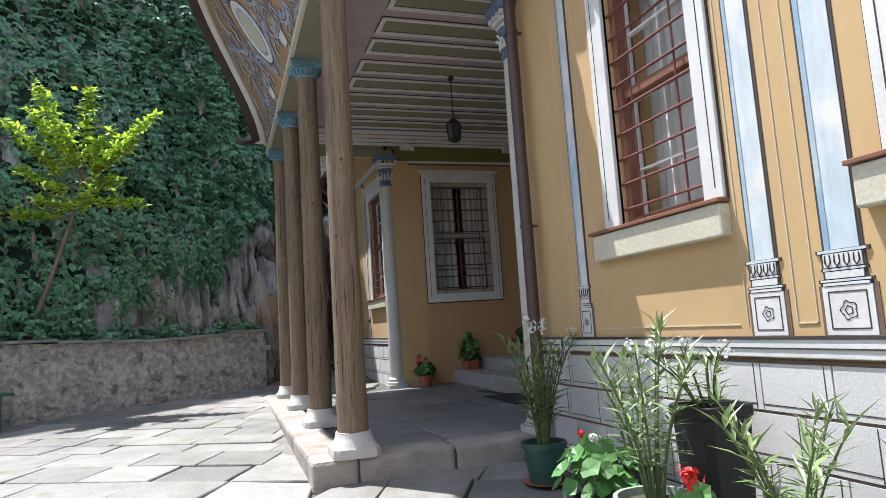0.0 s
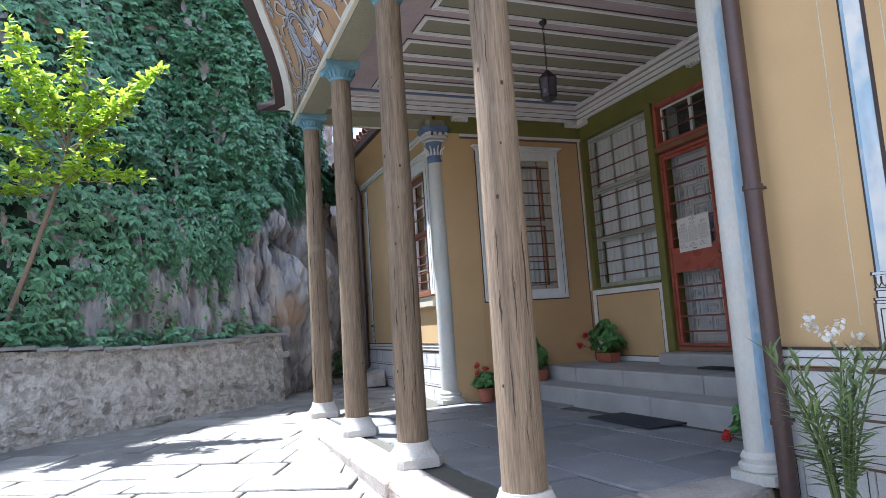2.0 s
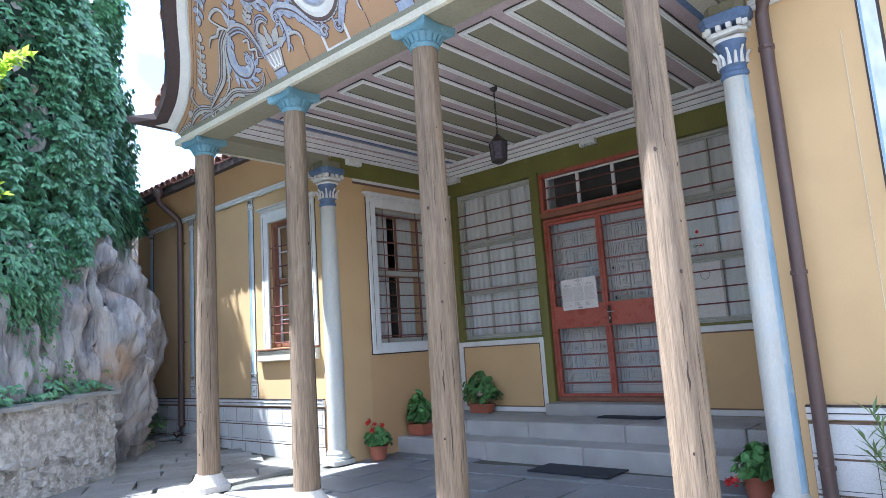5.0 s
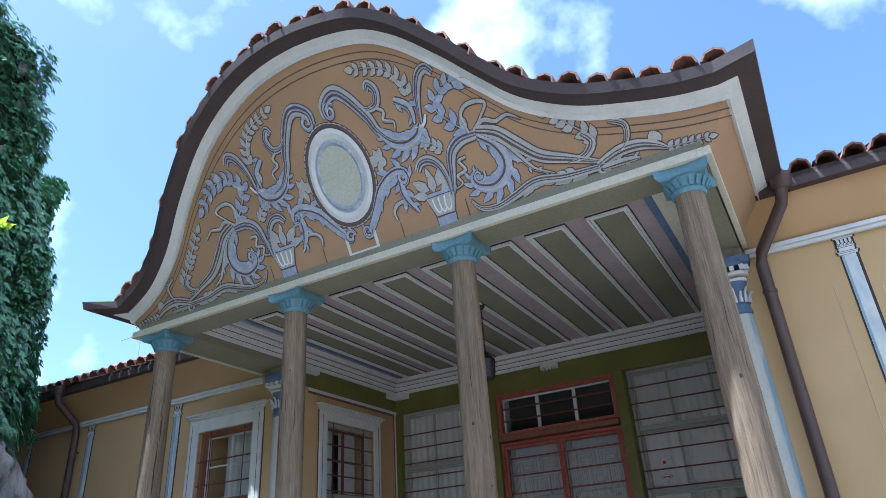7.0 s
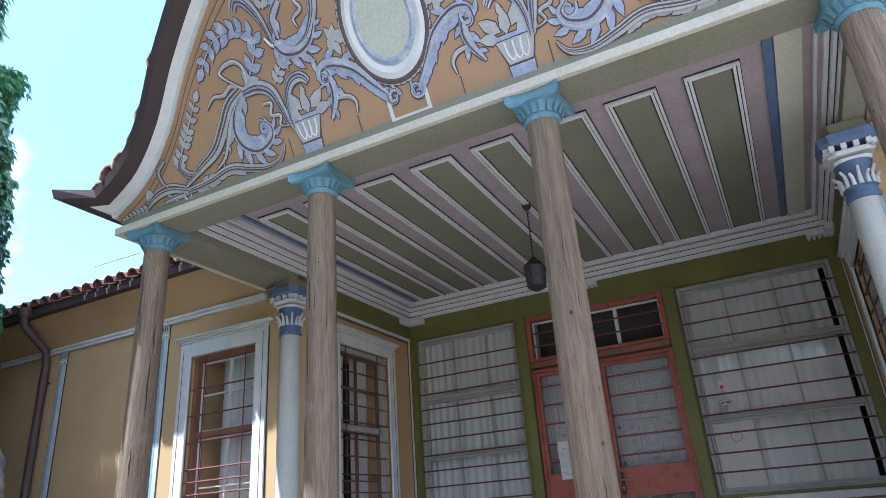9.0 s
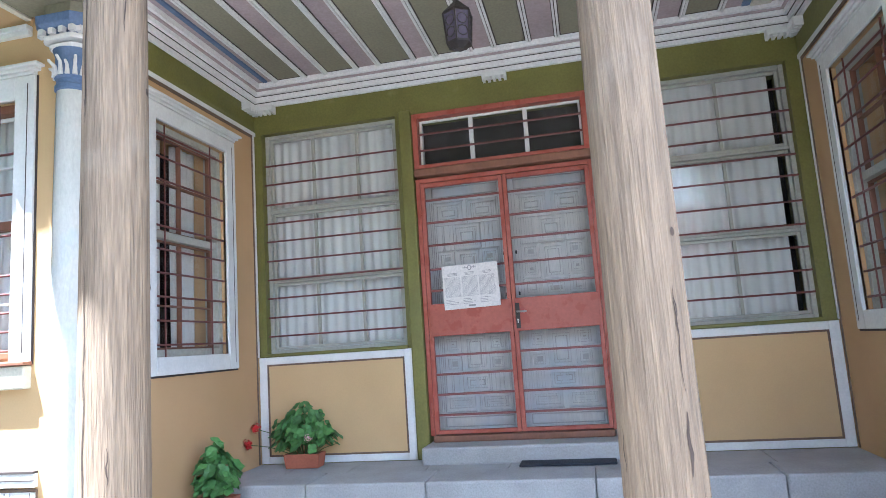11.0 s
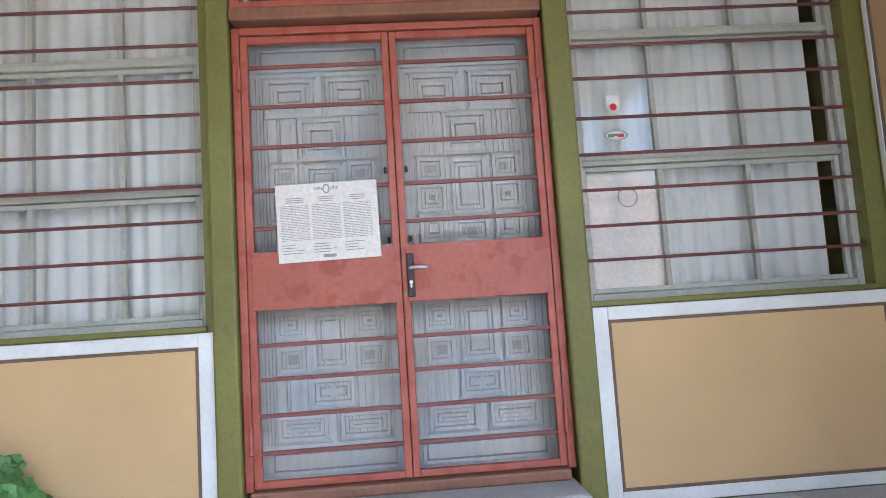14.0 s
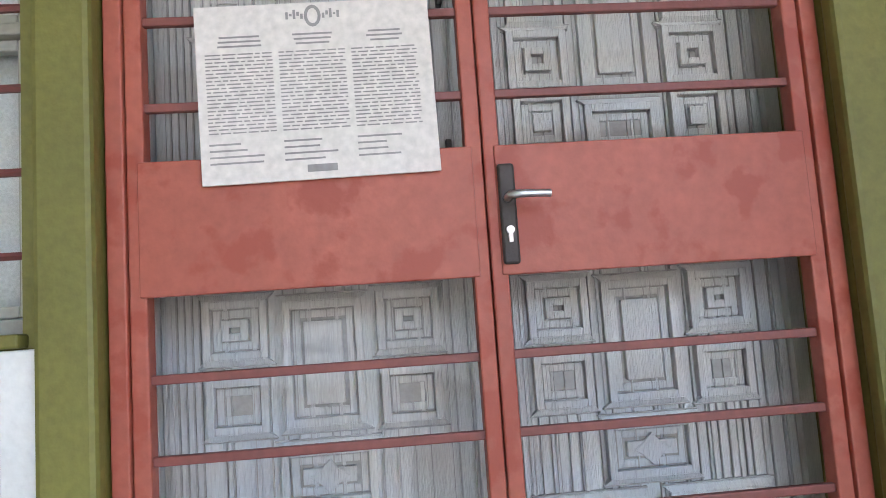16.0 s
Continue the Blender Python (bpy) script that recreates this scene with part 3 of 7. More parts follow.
big_window("window_entrance_left", B_WINL, [8.69, 9.1], [2.74, 2.12], [3.15, 2.98, 2.80, 2.63, 2.47, 2.30, 2.136, 1.975, 1.81, 1.65], "wide barred entrance window with white curtains behind")
big_window("window_entrance_right", B_WINR, [5.72, 6.16], [2.79, 2.16], [3.237, 3.06, 2.89, 2.72, 2.56, 2.365, 2.19, 2.02, 1.85, 1.69], "wide barred entrance window with stickers on the glass")
curtain("curtain", "x", XB + 0.185, 8.3, 9.54, 1.48, 3.42, "white pleated net curtain across the entrance window", 7)
curtain("curtain", "x", XB + 0.185, 5.32, 6.6, 1.48, 3.42, "white pleated net curtain across the entrance window", 8)

# stickers and a paper on the right pane
so = Shape()
so.loops([[(r * math.cos(i * 0.2618), r * math.sin(i * 0.2618), 0.0035) for i in range(24)] for r in (0.046, 0.039)], caps=False)
st = tagged(Shape().lathe(0, 0, [(0.045, 0), (0.045, 0.002)], 24).made("oval_sticker", [WHITE]), "oval white sticker with coloured bands on glass", "sticker")
st.matrix_world = pose(XB + 0.098, 6.36, 2.295, 0, -90, 0) @ Matrix.Diagonal((0.55, 1.3, 1, 1))
for k, (m, y0) in enumerate(((DEEPBLUE, -0.012), (GERANIUM, 0.008), (REDFLOWER, -0.03))):
    o = Shape().box(-0.017 + 0.012 * (k == 0), 0.012, y0, y0 + (0.022 if k else 0.02), 0.002, 0.004).made("band", m, st)
so.made("outline", INK, st)
sh = tagged(Shape().loops([[(XB + 0.1, 6.36 + y, 2.45 + z) for y, z in ((-0.033, 0.045), (0.033, 0.045), (0.033, -0.01), (0, -0.05), (-0.033, -0.01))], [(XB + 0.098, 6.36 + y, 2.45 + z) for y, z in ((-0.033, 0.045), (0.033, 0.045), (0.033, -0.01), (0, -0.05), (-0.033, -0.01))]]).made("shield_sticker", WHITE), "small white shield sticker on the glass", "sticker")
Shape().loops([[(XB + 0.0965, 6.36 + 0.018 * math.cos(a), 2.437 + 0.018 * math.sin(a)) for a in [i * 0.5236 for i in range(12)]], [(XB + 0.098, 6.36 + 0.018 * math.cos(a), 2.437 + 0.018 * math.sin(a)) for a in [i * 0.5236 for i in range(12)]]]).made("dot", REDFLOWER, sh)
tagged(Shape().box(XB + 0.142, XB + 0.145, 6.17, 6.53, 1.56, 2.12).made("paper_sheet", PAPER), "white paper sheet behind the window pane", "paper")
ring = Shape()
ring.loops([[(XB + 0.098, 6.33 + r * math.cos(i * 0.2618), 1.99 + r * math.sin(i * 0.2618)) for i in range(24)] for r in (0.05, 0.043)], caps=False)
tagged(ring.made("round_sticker", INK), "round transparent sticker with grey ring on glass", "sticker")


# ---- painted white panels below the windows ----
def apron(name, y0, y1):
    p = tagged(new(name), "ochre panel with white border and dark line", "wall panel", kind="structure")
    Shape().box(XB - 0.012, XB, y0 + 0.085, y1 - 0.085, LAND + 0.07, 1.40).made("field", OCHRE, p)
    s = Shape()
    x0, x1 = XB - 0.022, XB
    s.box(x0, x1, y0, y0 + 0.07, LAND, 1.475).box(x0, x1, y1 - 0.07, y1, LAND, 1.475).box(x0, x1, y0 + 0.07, y1 - 0.07, 1.415, 1.475).box(x0, x1, y0 + 0.07, y1 - 0.07, LAND, LAND + 0.055)
    s.made("border", WHITE, p, bevel=0.004)
    s = Shape()
    s.box(XB - 0.016, XB, y0 + 0.07, y0 + 0.085, LAND + 0.055, 1.415).box(XB - 0.016, XB, y1 - 0.085, y1 - 0.07, LAND + 0.055, 1.415).box(XB - 0.016, XB, y0 + 0.085, y1 - 0.085, 1.40, 1.415).box(XB - 0.016, XB, y0 + 0.085, y1 - 0.085, LAND + 0.055, LAND + 0.07)
    s.made("line", BROWNLINE, p)


apron("apron_panel_left", 8.26, YL - 0.004)
apron("apron_panel_right", YR + 0.004, 6.585)

# olive posts either side of the door
for nm, y0, y1 in (("post_left", 8.155, 8.262), ("post_right", 6.585, 6.705)):
    structure(Shape().box(XB - 0.045, XB, y0, y1, LAND, 3.46), nm, OLIVE, "olive green painted timber door post", "door post", bevel=0.012)

# white border lines on the recess side walls
for nm, y, s in (("trim_recess_left", YL, -1), ("trim_recess_right", YR, 1)):
    lo, hi = sorted((y, y + s * 0.014))
    t = Shape().box(XL + 0.3, XB - 0.001, lo, hi, 3.43, 3.465).box(XB - 0.05, XB - 0.024, lo, hi, 1.48, 3.43)
    structure(t, nm, WHITE, "white painted border line", "trim", bevel=0.003)
    lo, hi = sorted((y, y + s * 0.008))
    structure(Shape().box(XL + 0.3, XB - 0.03, lo, hi, 3.405, 3.43).box(XB - 0.062, XB - 0.05, lo, hi, LAND, 3.405), nm + "_line", BROWNLINE, "brown painted shadow line", "trim")
    lo, hi = sorted((y, y + s * 0.006))
    structure(Shape().box(XL, XB - 0.0, lo, hi, 3.467, 3.72), nm + "_frieze", OLIVE, "dark olive painted frieze", "trim")

# ---- door: iron gate before a carved double door ----
GX = 4.86
gate = tagged(new("door_gate"), "closed red painted iron gate with horizontal bars", "gate", kind="structure")
s = Shape()
gy0, gy1, gz0, gz1 = 6.705, 8.155, 0.775, 2.865
s.box(GX - 0.03, GX + 0.03, gy0, gy0 + 0.035, gz0, gz1).box(GX - 0.03, GX + 0.03, gy1 - 0.035, gy1, gz0, gz1).box(GX - 0.03, GX + 0.03, gy0 + 0.035, gy1 - 0.035, gz1 - 0.035, gz1)
s.made("outer_frame", REDIRON, gate, bevel=0.004)
for n, (y0, y1) in enumerate(((gy0 + 0.0365, 7.4295), (7.4325, gy1 - 0.0365))):
    leaf = Shape()
    leaf.box(GX - 0.022, GX + 0.018, y0, y0 + 0.033, gz0 + 0.01, gz1 - 0.04).box(GX - 0.022, GX + 0.018, y1 - 0.033, y1, gz0 + 0.01, gz1 - 0.04)
    leaf.box(GX - 0.022, GX + 0.018, y0 + 0.033, y1 - 0.033, gz1 - 0.075, gz1 - 0.04).box(GX - 0.022, GX + 0.018, y0 + 0.033, y1 - 0.033, gz0 + 0.01, gz0 + 0.04)
    lf = leaf.made("gate_leaf", REDIRON, gate, bevel=0.004)
    Shape().box(GX - 0.026, GX - 0.004, y0 + 0.02, y1 - 0.02, 1.555, 1.815).made("sheet_band", REDIRON, lf, "faded red sheet iron band", bevel=0.003)
    for z in (2.68, 2.49, 2.30, 2.10, 1.925, 1.40, 1.25, 1.092, 0.932):
        Shape().box(GX - 0.012, GX + 0.004, y0 + 0.03, y1 - 0.03, z - 0.009, z + 0.009).made("bar", GATEBAR, lf, bevel=0.003)
    for z in (2.62, 0.99):
        yy = y0 - 0.005 if n == 0 else y1 + 0.005
        Shape().lathe(GX - 0.036, yy, [(0.004, z - 0.06), (0.011, z - 0.055), (0.011, z + 0.04), (0.006, z + 0.055), (0.007, z + 0.07)], 10).made("hinge", REDIRON, lf, smooth=True)
hp = new("door_handle")
hp.parent, hp["label"] = gate, "black lever handle plate with steel lever"
Shape().box(GX - 0.037, GX - 0.026, 7.373, 7.407, 1.575, 1.775).made("plate", BLACKIRON, hp, "black handle plate", bevel=0.006)
Shape().tube([(GX - 0.03, 7.39, 1.705), (GX - 0.075, 7.39, 1.705), (GX - 0.082, 7.375, 1.705), (GX - 0.082, 7.315, 1.703)], 0.0085, 0.0075, n=10).made("lever", STEEL, hp, "satin steel lever", smooth=True)
Shape().tube([(GX - 0.036, 7.39, 1.642), (GX - 0.044, 7.39, 1.642)], 0.008, n=14).box(GX - 0.043, GX - 0.036, 7.386, 7.394, 1.618, 1.642).made("lock_cylinder", STEEL, hp, "steel lock cylinder")

# notice on the gate, with printed columns as plain bars
nt_ = tagged(new("notice"), "white printed notice sheet fixed to the gate", "notice")
nt_.matrix_world = pose(GX - 0.034, 7.748, 1.94, -1.0, 0, 0) @ Matrix.Diagonal((1, 1.03, 1.03, 1))
Shape().box(-0.003, 0.003, -0.222, 0.222, -0.172, 0.172).made("sheet", PAPER, nt_, bevel=0.001)
rnd = random.Random(5)
ink = Shape()
for c in range(3):
    ya = 0.205 - c * 0.137
    for i in range(3):
        w = rnd.uniform(0.05, 0.09)
        ink.box(-0.0036, -0.003, ya - 0.065 - w / 2, ya - 0.065 + w / 2, 0.108 - i * 0.009, 0.1115 - i * 0.009)
    for i in range(22):
        x = ya
        while x > ya - 0.122:
            w = min(rnd.uniform(0.008, 0.03), x - (ya - 0.125))
            ink.box(-0.0036, -0.003, x - w, x, 0.075 - i * 0.0072, 0.0775 - i * 0.0072)
            x -= w + 0.004
    for i in range(4):
        w = rnd.uniform(0.05, 0.1)
        ink.box(-0.0036, -0.003, ya - w, ya, -0.098 - i * 0.012, -0.0945 - i * 0.012)
ink.box(-0.0036, -0.003, -0.028, 0.028, -0.158, -0.144)
ink.made("print", INK, nt_, "grey lines of small unreadable print")
em = Shape()
em.loops([[(-0.0036, 0.016 * math.cos(i * 0.3927), 0.145 + 0.022 * math.sin(i * 0.3927)) for i in range(16)], [(-0.0036, 0.010 * math.cos(i * 0.3927), 0.145 + 0.015 * math.sin(i * 0.3927)) for i in range(16)]], caps=False)
for sgn in (-1, 1):
    for k in range(5):
        em.box(-0.0036, -0.003, min(sgn * (0.018 + k * 0.007), sgn * (0.023 + k * 0.007)), max(sgn * (0.018 + k * 0.007), sgn * (0.023 + k * 0.007)), 0.14 + 0.006 * (k % 2), 0.15 + 0.004 * (k % 3))
em.made("emblem", INK, nt_, "grey printed emblem")

# carved double door behind the gate
DX = 5.02
door = tagged(new("door_1"), "closed carved wooden double door, bleached grey blue", "door", kind="structure")


def moulded(parent, y0, y1, z0, z1, rings=3, lift=0.022, name="panel"):
    """A raised panel with stepped mouldings round it."""
    s = Shape()
    x = DX
    # slot 1 is a darker backing, standing for shade between the mouldings
    s.box(x - 0.001 - 0.0012 * rings, x + 0.001, y0 + 0.003, y1 - 0.003, z0 + 0.003, z1 - 0.003, 1)
    for k in range(rings):
        d = k * 0.02
        if y1 - y0 - 2 * d < 0.03 or z1 - z0 - 2 * d < 0.03:
            break
        h = lift * (1 if k % 2 == 0 else 0.35)
        a0, a1, b0, b1 = y0 + d, y1 - d, z0 + d, z1 - d
        t = 0.0165
        s.box(x - h, x + 0.001, a0, a0 + t, b0, b1).box(x - h, x + 0.001, a1 - t, a1, b0, b1).box(x - h, x + 0.001, a0 + t, a1 - t, b0, b0 + t).box(x - h, x + 0.001, a0 + t, a1 - t, b1 - t, b1)
    d = rings * 0.02 + 0.004
    if y1 - y0 - 2 * d > 0.03 and z1 - z0 - 2 * d > 0.03:
        s.box(x - lift * 0.8, x + 0.001, y0 + d, y1 - d, z0 + d, z1 - d)
    if rings > 1:
        for za, zb in ((z1, z1 + 0.014), (z0, z0 - 0.014)):
            s.loops([[(x - lift, y0 + 0.002, za), (x + 0.001, y0 + 0.002, za), (x + 0.001, y1 - 0.002, za), (x - lift, y1 - 0.002, za)],
                     [(x - lift * 0.55, y0 - 0.014, zb), (x + 0.001, y0 - 0.014, zb), (x + 0.001, y1 + 0.014, zb), (x - lift * 0.55, y1 + 0.014, zb)]])
            lo, hi = sorted((zb, zb + (0.0035 if zb > za else -0.0035)))
            s.box(x - lift * 0.5, x + 0.001, y0 - 0.014, y1 + 0.014, lo, hi, 1)
    return s.made(name, [GREYDOOR, GROOVE], parent, bevel=0.002)


for y0, y1 in ((6.735, 7.424), (7.436, 8.125)):
    lf = Shape().box(DX, DX + 0.05, y0, y1, 0.78, 2.86).made("door_leaf", GREYDOOR, door, bevel=0.004)
    w = y1 - y0
    m0, m1 = y0 + 0.085, y1 - 0.085
    moulded(lf, m0 - 0.04, m1 + 0.04, 0.8, 0.915, 1)
    moulded(lf, m0, (m0 + m1) / 2 - 0.03, 0.95, 1.065, 3), moulded(lf, (m0 + m1) / 2 + 0.03, m1, 0.95, 1.065, 3)
    moulded(lf, (m0 + m1) / 2 - 0.1, (m0 + m1) / 2 + 0.1, 1.105, 1.225, 2), moulded(lf, (m0 + m1) / 2 - 0.085, (m0 + m1) / 2 + 0.085, 1.27, 1.535, 2)
    for c in (m0 + 0.075, m1 - 0.075):
        moulded(lf, c - 0.065, c + 0.065, 1.265, 1.38, 2), moulded(lf, c - 0.068, c + 0.068, 1.42, 1.545, 3)
        moulded(lf, c - 0.065, c + 0.065, 1.84, 1.97, 2), moulded(lf, c - 0.07, c + 0.07, 1.985, 2.12, 3), moulded(lf, c - 0.065, c + 0.065, 2.14, 2.25, 2)
    moulded(lf, (m0 + m1) / 2 - 0.085, (m0 + m1) / 2 + 0.085, 1.97, 2.24, 2), moulded(lf, (m0 + m1) / 2 - 0.085, (m0 + m1) / 2 + 0.085, 1.83, 1.94, 2)
    moulded(lf, (m0 + m1) / 2 - 0.11, (m0 + m1) / 2 + 0.11, 2.28, 2.47, 3)
    moulded(lf, m0, (m0 + m1) / 2 - 0.03, 2.5, 2.67, 3), moulded(lf, (m0 + m1) / 2 + 0.03, m1, 2.5, 2.67, 3)
    moulded(lf, m0 - 0.04, m1 + 0.04, 2.71, 2.83, 1)
    gr = Shape()
    for k in range(12):
        yy = y0 + 0.02 + (w - 0.04) * k / 11
        gr.box(DX - 0.006, DX + 0.001, yy - 0.004, yy + 0.004, 0.93, 2.69)
    gr.made("fluting", GREYDOOR, lf)
    # thin raised strips, coloured darker to look like shaded flutes
    fg, q = Shape(), random.Random(int(y0 * 100))
    yy = y0 + 0.03
    while yy < y1 - 0.03:
        fg.box(DX - 0.0085, DX + 0.001, yy, yy + q.choice((0.0015, 0.002, 0.003)), 0.935, 2.69)
        yy += q.choice((0.016, 0.024, 0.034, 0.046))
    tagged(fg.made("fine_groove", GROOVE, lf), kind="stuff")
    for zc in (1.163, 2.375):
        st8 = [(DX - 0.0195, (m0 + m1) / 2 + (0.042 if k % 2 == 0 else 0.026) * math.cos(k * 0.7854), zc + (0.036 if k % 2 == 0 else 0.022) * math.sin(k * 0.7854)) for k in range(8)]
        Shape().loops([[(DX - 0.01, y_, z_) for _, y_, z_ in st8], st8]).made("star_carving", GREYDOOR, lf, bevel=0.002)
    sn = 1 if y0 < 7 else -1
    yk = (y1 if y0 < 7 else y0) - sn * 0.045
    for zk in (2.2, 1.86):
        Shape().box(DX - 0.03, DX - 0.005, yk - 0.006, yk + 0.008, zk - 0.014, zk + 0.014).made("lock_fitting", BLACKIRON, lf, "rusty iron lock fitting", bevel=0.004)
structure(Shape().box(5.0, 5.22, 6.70, 6.733, LAND, 3.42).box(5.0, 5.22, 8.127, 8.16, LAND, 3.42).box(5.0, 5.22, 6.733, 8.127, 2.865, 2.94), "door_frame", GREYDOOR, "grey wooden door frame", "door frame")
# filler panel behind the door leaves, its colour standing for shade
structure(Shape().box(5.07, 5.2, 6.733, 8.127, 0.78, 2.865), "door_backing", ROOMSHADE, "panel behind the closed door, coloured dark as shade", "door frame")

# transom light over the door
tr = tagged(new("window_transom"), "three-pane transom window with red frame and bars", "window", kind="structure")
s = Shape()
s.box(XB - 0.02, XB + 0.09, 6.708, 6.755, 2.945, 3.425).box(XB - 0.02, XB + 0.09, 8.105, 8.152, 2.945, 3.425).box(XB - 0.02, XB + 0.09, 6.755, 8.105, 3.38, 3.425).box(XB - 0.03, XB + 0.09, 6.755, 8.105, 2.945, 2.975)
s.made("window_frame", REDIRON, tr, bevel=0.005)
Shape().box(XB - 0.05, XB + 0.12, 6.71, 8.15, 2.875, 2.94).made("transom_rail", BROWNWOOD, tr, "weathered brown transom rail", bevel=0.012)
pane_grid(tr, "x", XB + 0.05, 6.757, 8.103, 2.977, 3.378, [7.205, 7.66], [], WHITE, 0.018, 0.035, 0.03)
for z in (3.11, 3.25):
    Shape().tube([(XB + 0.02, 6.74, z), (XB + 0.02, 8.12, z)], 0.0095, n=6).made("bar", BAR, tr, smooth=True)
# added panel; the room's darkness behind the panes is in its colour
structure(Shape().box(XB + 0.3, XB + 0.32, 6.70, 8.16, 2.94, 3.42), "transom_blind", ROOMSHADE, "added panel behind the transom, coloured as the dark interior", "blind")

# doorstep, landing and steps
structure(Shape().box(4.56, 4.9, 6.71, 8.17, LAND - 0.01, 0.728), "doorstep", STEP, "worn grey stone doorstep", "step", bevel=0.018)
structure(Shape().box(4.80, 5.05, 6.735, 8.13, 0.728, 0.778), "threshold", BROWNWOOD, "worn brown wooden threshold", "threshold", bevel=0.01)


def stone_run(name, x0, x1, z0, z1, cuts, label):
    ob = tagged(new(name), label, "step", kind="structure")
    for a, b in zip(cuts[:-1], cuts[1:]):
        Shape().box(x0, x1, a + 0.002, b - 0.002, z0, z1).made("step_stone", STEP, ob, bevel=0.016)
    return ob


stone_run("step_lower", 3.6, 3.985, 0.15, 0.445, [YR + 0.002, 6.05, 7.15, 8.3, YL - 0.002], "worn grey stone step in front of the landing")
stone_run("step_upper", 3.965, 4.36, 0.2, LAND, [YR + 0.002, 5.8, 6.9, 8.0, 8.85, YL - 0.002], "worn grey stone upper step edging the landing")
land = tagged(new("landing"), "grey stone slab landing before the door", "landing", kind="structure")
ys_ = [YR + 0.003, 5.75, 6.3, 6.95, 7.5, 8.1, 8.7, 9.2, YL - 0.003]
for a, b in zip(ys_[:-1], ys_[1:]):
    Shape().box(4.364, XB - 0.023, a + 0.003, b - 0.003, 0.3, LAND - 0.004).made("slab", STEP, land)

# ---- paving, slab by slab ----
def slabs(name, x0, x1, y0, y1, z_of, mat, label, turn, seed, row=(0.3, 0.5), length=(0.4, 0.85), keep=lambda x, y: True, tall=0.05, limit=300, shape=lambda x, y: (x, y)):
    rnd = random.Random(seed)
    ob = tagged(new(name), label, "paving", kind="structure")
    cx, cy = (x0 + x1) / 2, (y0 + y1) / 2
    c, sn = math.cos(turn), math.sin(turn)
    rest = Shape()
    u, count = -16.0, 0
    while u < 16:
        w = rnd.uniform(*row)
        v = -16.0 + rnd.uniform(0, 0.5)
        while v < 16:
            l = rnd.uniform(*length)
            px, py = cx + c * (u + w / 2) - sn * (v + l / 2), cy + sn * (u + w / 2) + c * (v + l / 2)
            if x0 < px < x1 and y0 < py < y1 and keep(px, py):
                pts = []
                g = 0.007
                for a, b in ((u + g, v + g), (u + w - g, v + g), (u + w - g, v + l - g), (u + g, v + l - g)):
                    a += rnd.uniform(-0.012, 0.012)
                    b += rnd.uniform(-0.018, 0.018)
                    x, y = cx + c * a - sn * b, cy + sn * a + c * b
                    pts.append(shape(min(max(x, x0 - 0.12), x1 + 0.12), min(max(y, y0 - 0.12), y1 + 0.12)))
                dz = rnd.uniform(-0.006, 0.006)
                top = [(x + (px - x) * 0.02, y + (py - y) * 0.02, z_of(y) + dz) for x, y in pts]
                low = [(x, y, z_of(y) + dz - 0.008) for x, y in pts]
                bot = [(x, y, z_of(y) - tall) for x, y in pts]
                near = (px > -3.4 and 2.0 < py < 12.0)
                if near and count < limit:
                    Shape().loops([bot, low, top]).made("slab", mat, ob)
                    count += 1
                else:
                    rest.loops([bot, low, top])
            v += l
        u += w
    if rest.v:
        tagged(rest.made("slab_field", mat, ob), "further grey slate paving slabs", kind="stuff")
    return ob


def beside_kerb(x, y):
    """Trim a slab's corner so that it butts under the porch kerb."""
    d = min((x - 1.06, 0), (y - 5.06, 1), (9.9 - y, 2))
    if d[0] <= 0:
        return x, y
    return ((1.06, y), (x, 5.06), (x, 9.9))[d[1]]


def wall_line(x):
    return 10.7 + 0.60 * x


slabs("courtyard_paving", -9.95, 2.66, -7.95, 14.0, ground_z, SLAB, "irregular grey slate courtyard paving slabs", radians(62), 3, (0.26, 0.5), (0.36, 0.85),
      lambda x, y: not (x > 1.3 and 5.3 < y < 9.65) and y < wall_line(x) + (0.2 if x < 1.2 else 9), shape=beside_kerb)
structure(Shape().box(1.05, 3.7, 5.05, 9.95, -0.1, FLOOR - 0.03), "floor_bed", JOINT, "mortar bed of the porch floor", "floor")
slabs("porch_floor", 1.33, 3.62, 5.3, 9.6, lambda y: FLOOR, PORCHSLAB, "dark grey slate slab porch floor", radians(3), 8, (0.36, 0.6), (0.5, 1.0), tall=0.04)
structure(Shape().box(1.3, 3.6, 5.2, 9.6, -0.1, FLOOR - 0.012), "floor_joint", JOINT, "dark joints of the porch floor", "floor")

kerb = tagged(new("kerb"), "worn pale kerb stones edging the porch floor", "kerb", kind="structure")
for a, b in ((5.03, 5.33), (5.33, 6.35), (6.35, 7.3), (7.3, 8.45), (8.45, 9.1), (9.1, 9.93)):
    Shape().box(1.03, 1.33, a + 0.003, b - 0.003, -0.08, FLOOR + 0.006).made("kerb_stone", CURB, kerb, bevel=0.03)
for a, b in ((1.333, 2.0), (2.0, 2.66)):
    Shape().box(a + 0.003, b - 0.003, 5.03, 5.33, -0.08, FLOOR + 0.004).made("kerb_stone", CURB, kerb, bevel=0.03)


# ---- columns ----
def square(cx, cy, r, z, n=24, round_=0.0):
    """A ring of n points between a square (round_=0) and a circle (1)."""
    pts = []
    for i in range(n):
        a = 6.28318 * (i + 0.5) / n
        c, s_ = math.cos(a), math.sin(a)
        k = r / max(abs(c), abs(s_))
        k = k + (r - k) * round_
        pts.append((cx + k * c, cy + k * s_, z))
    return pts


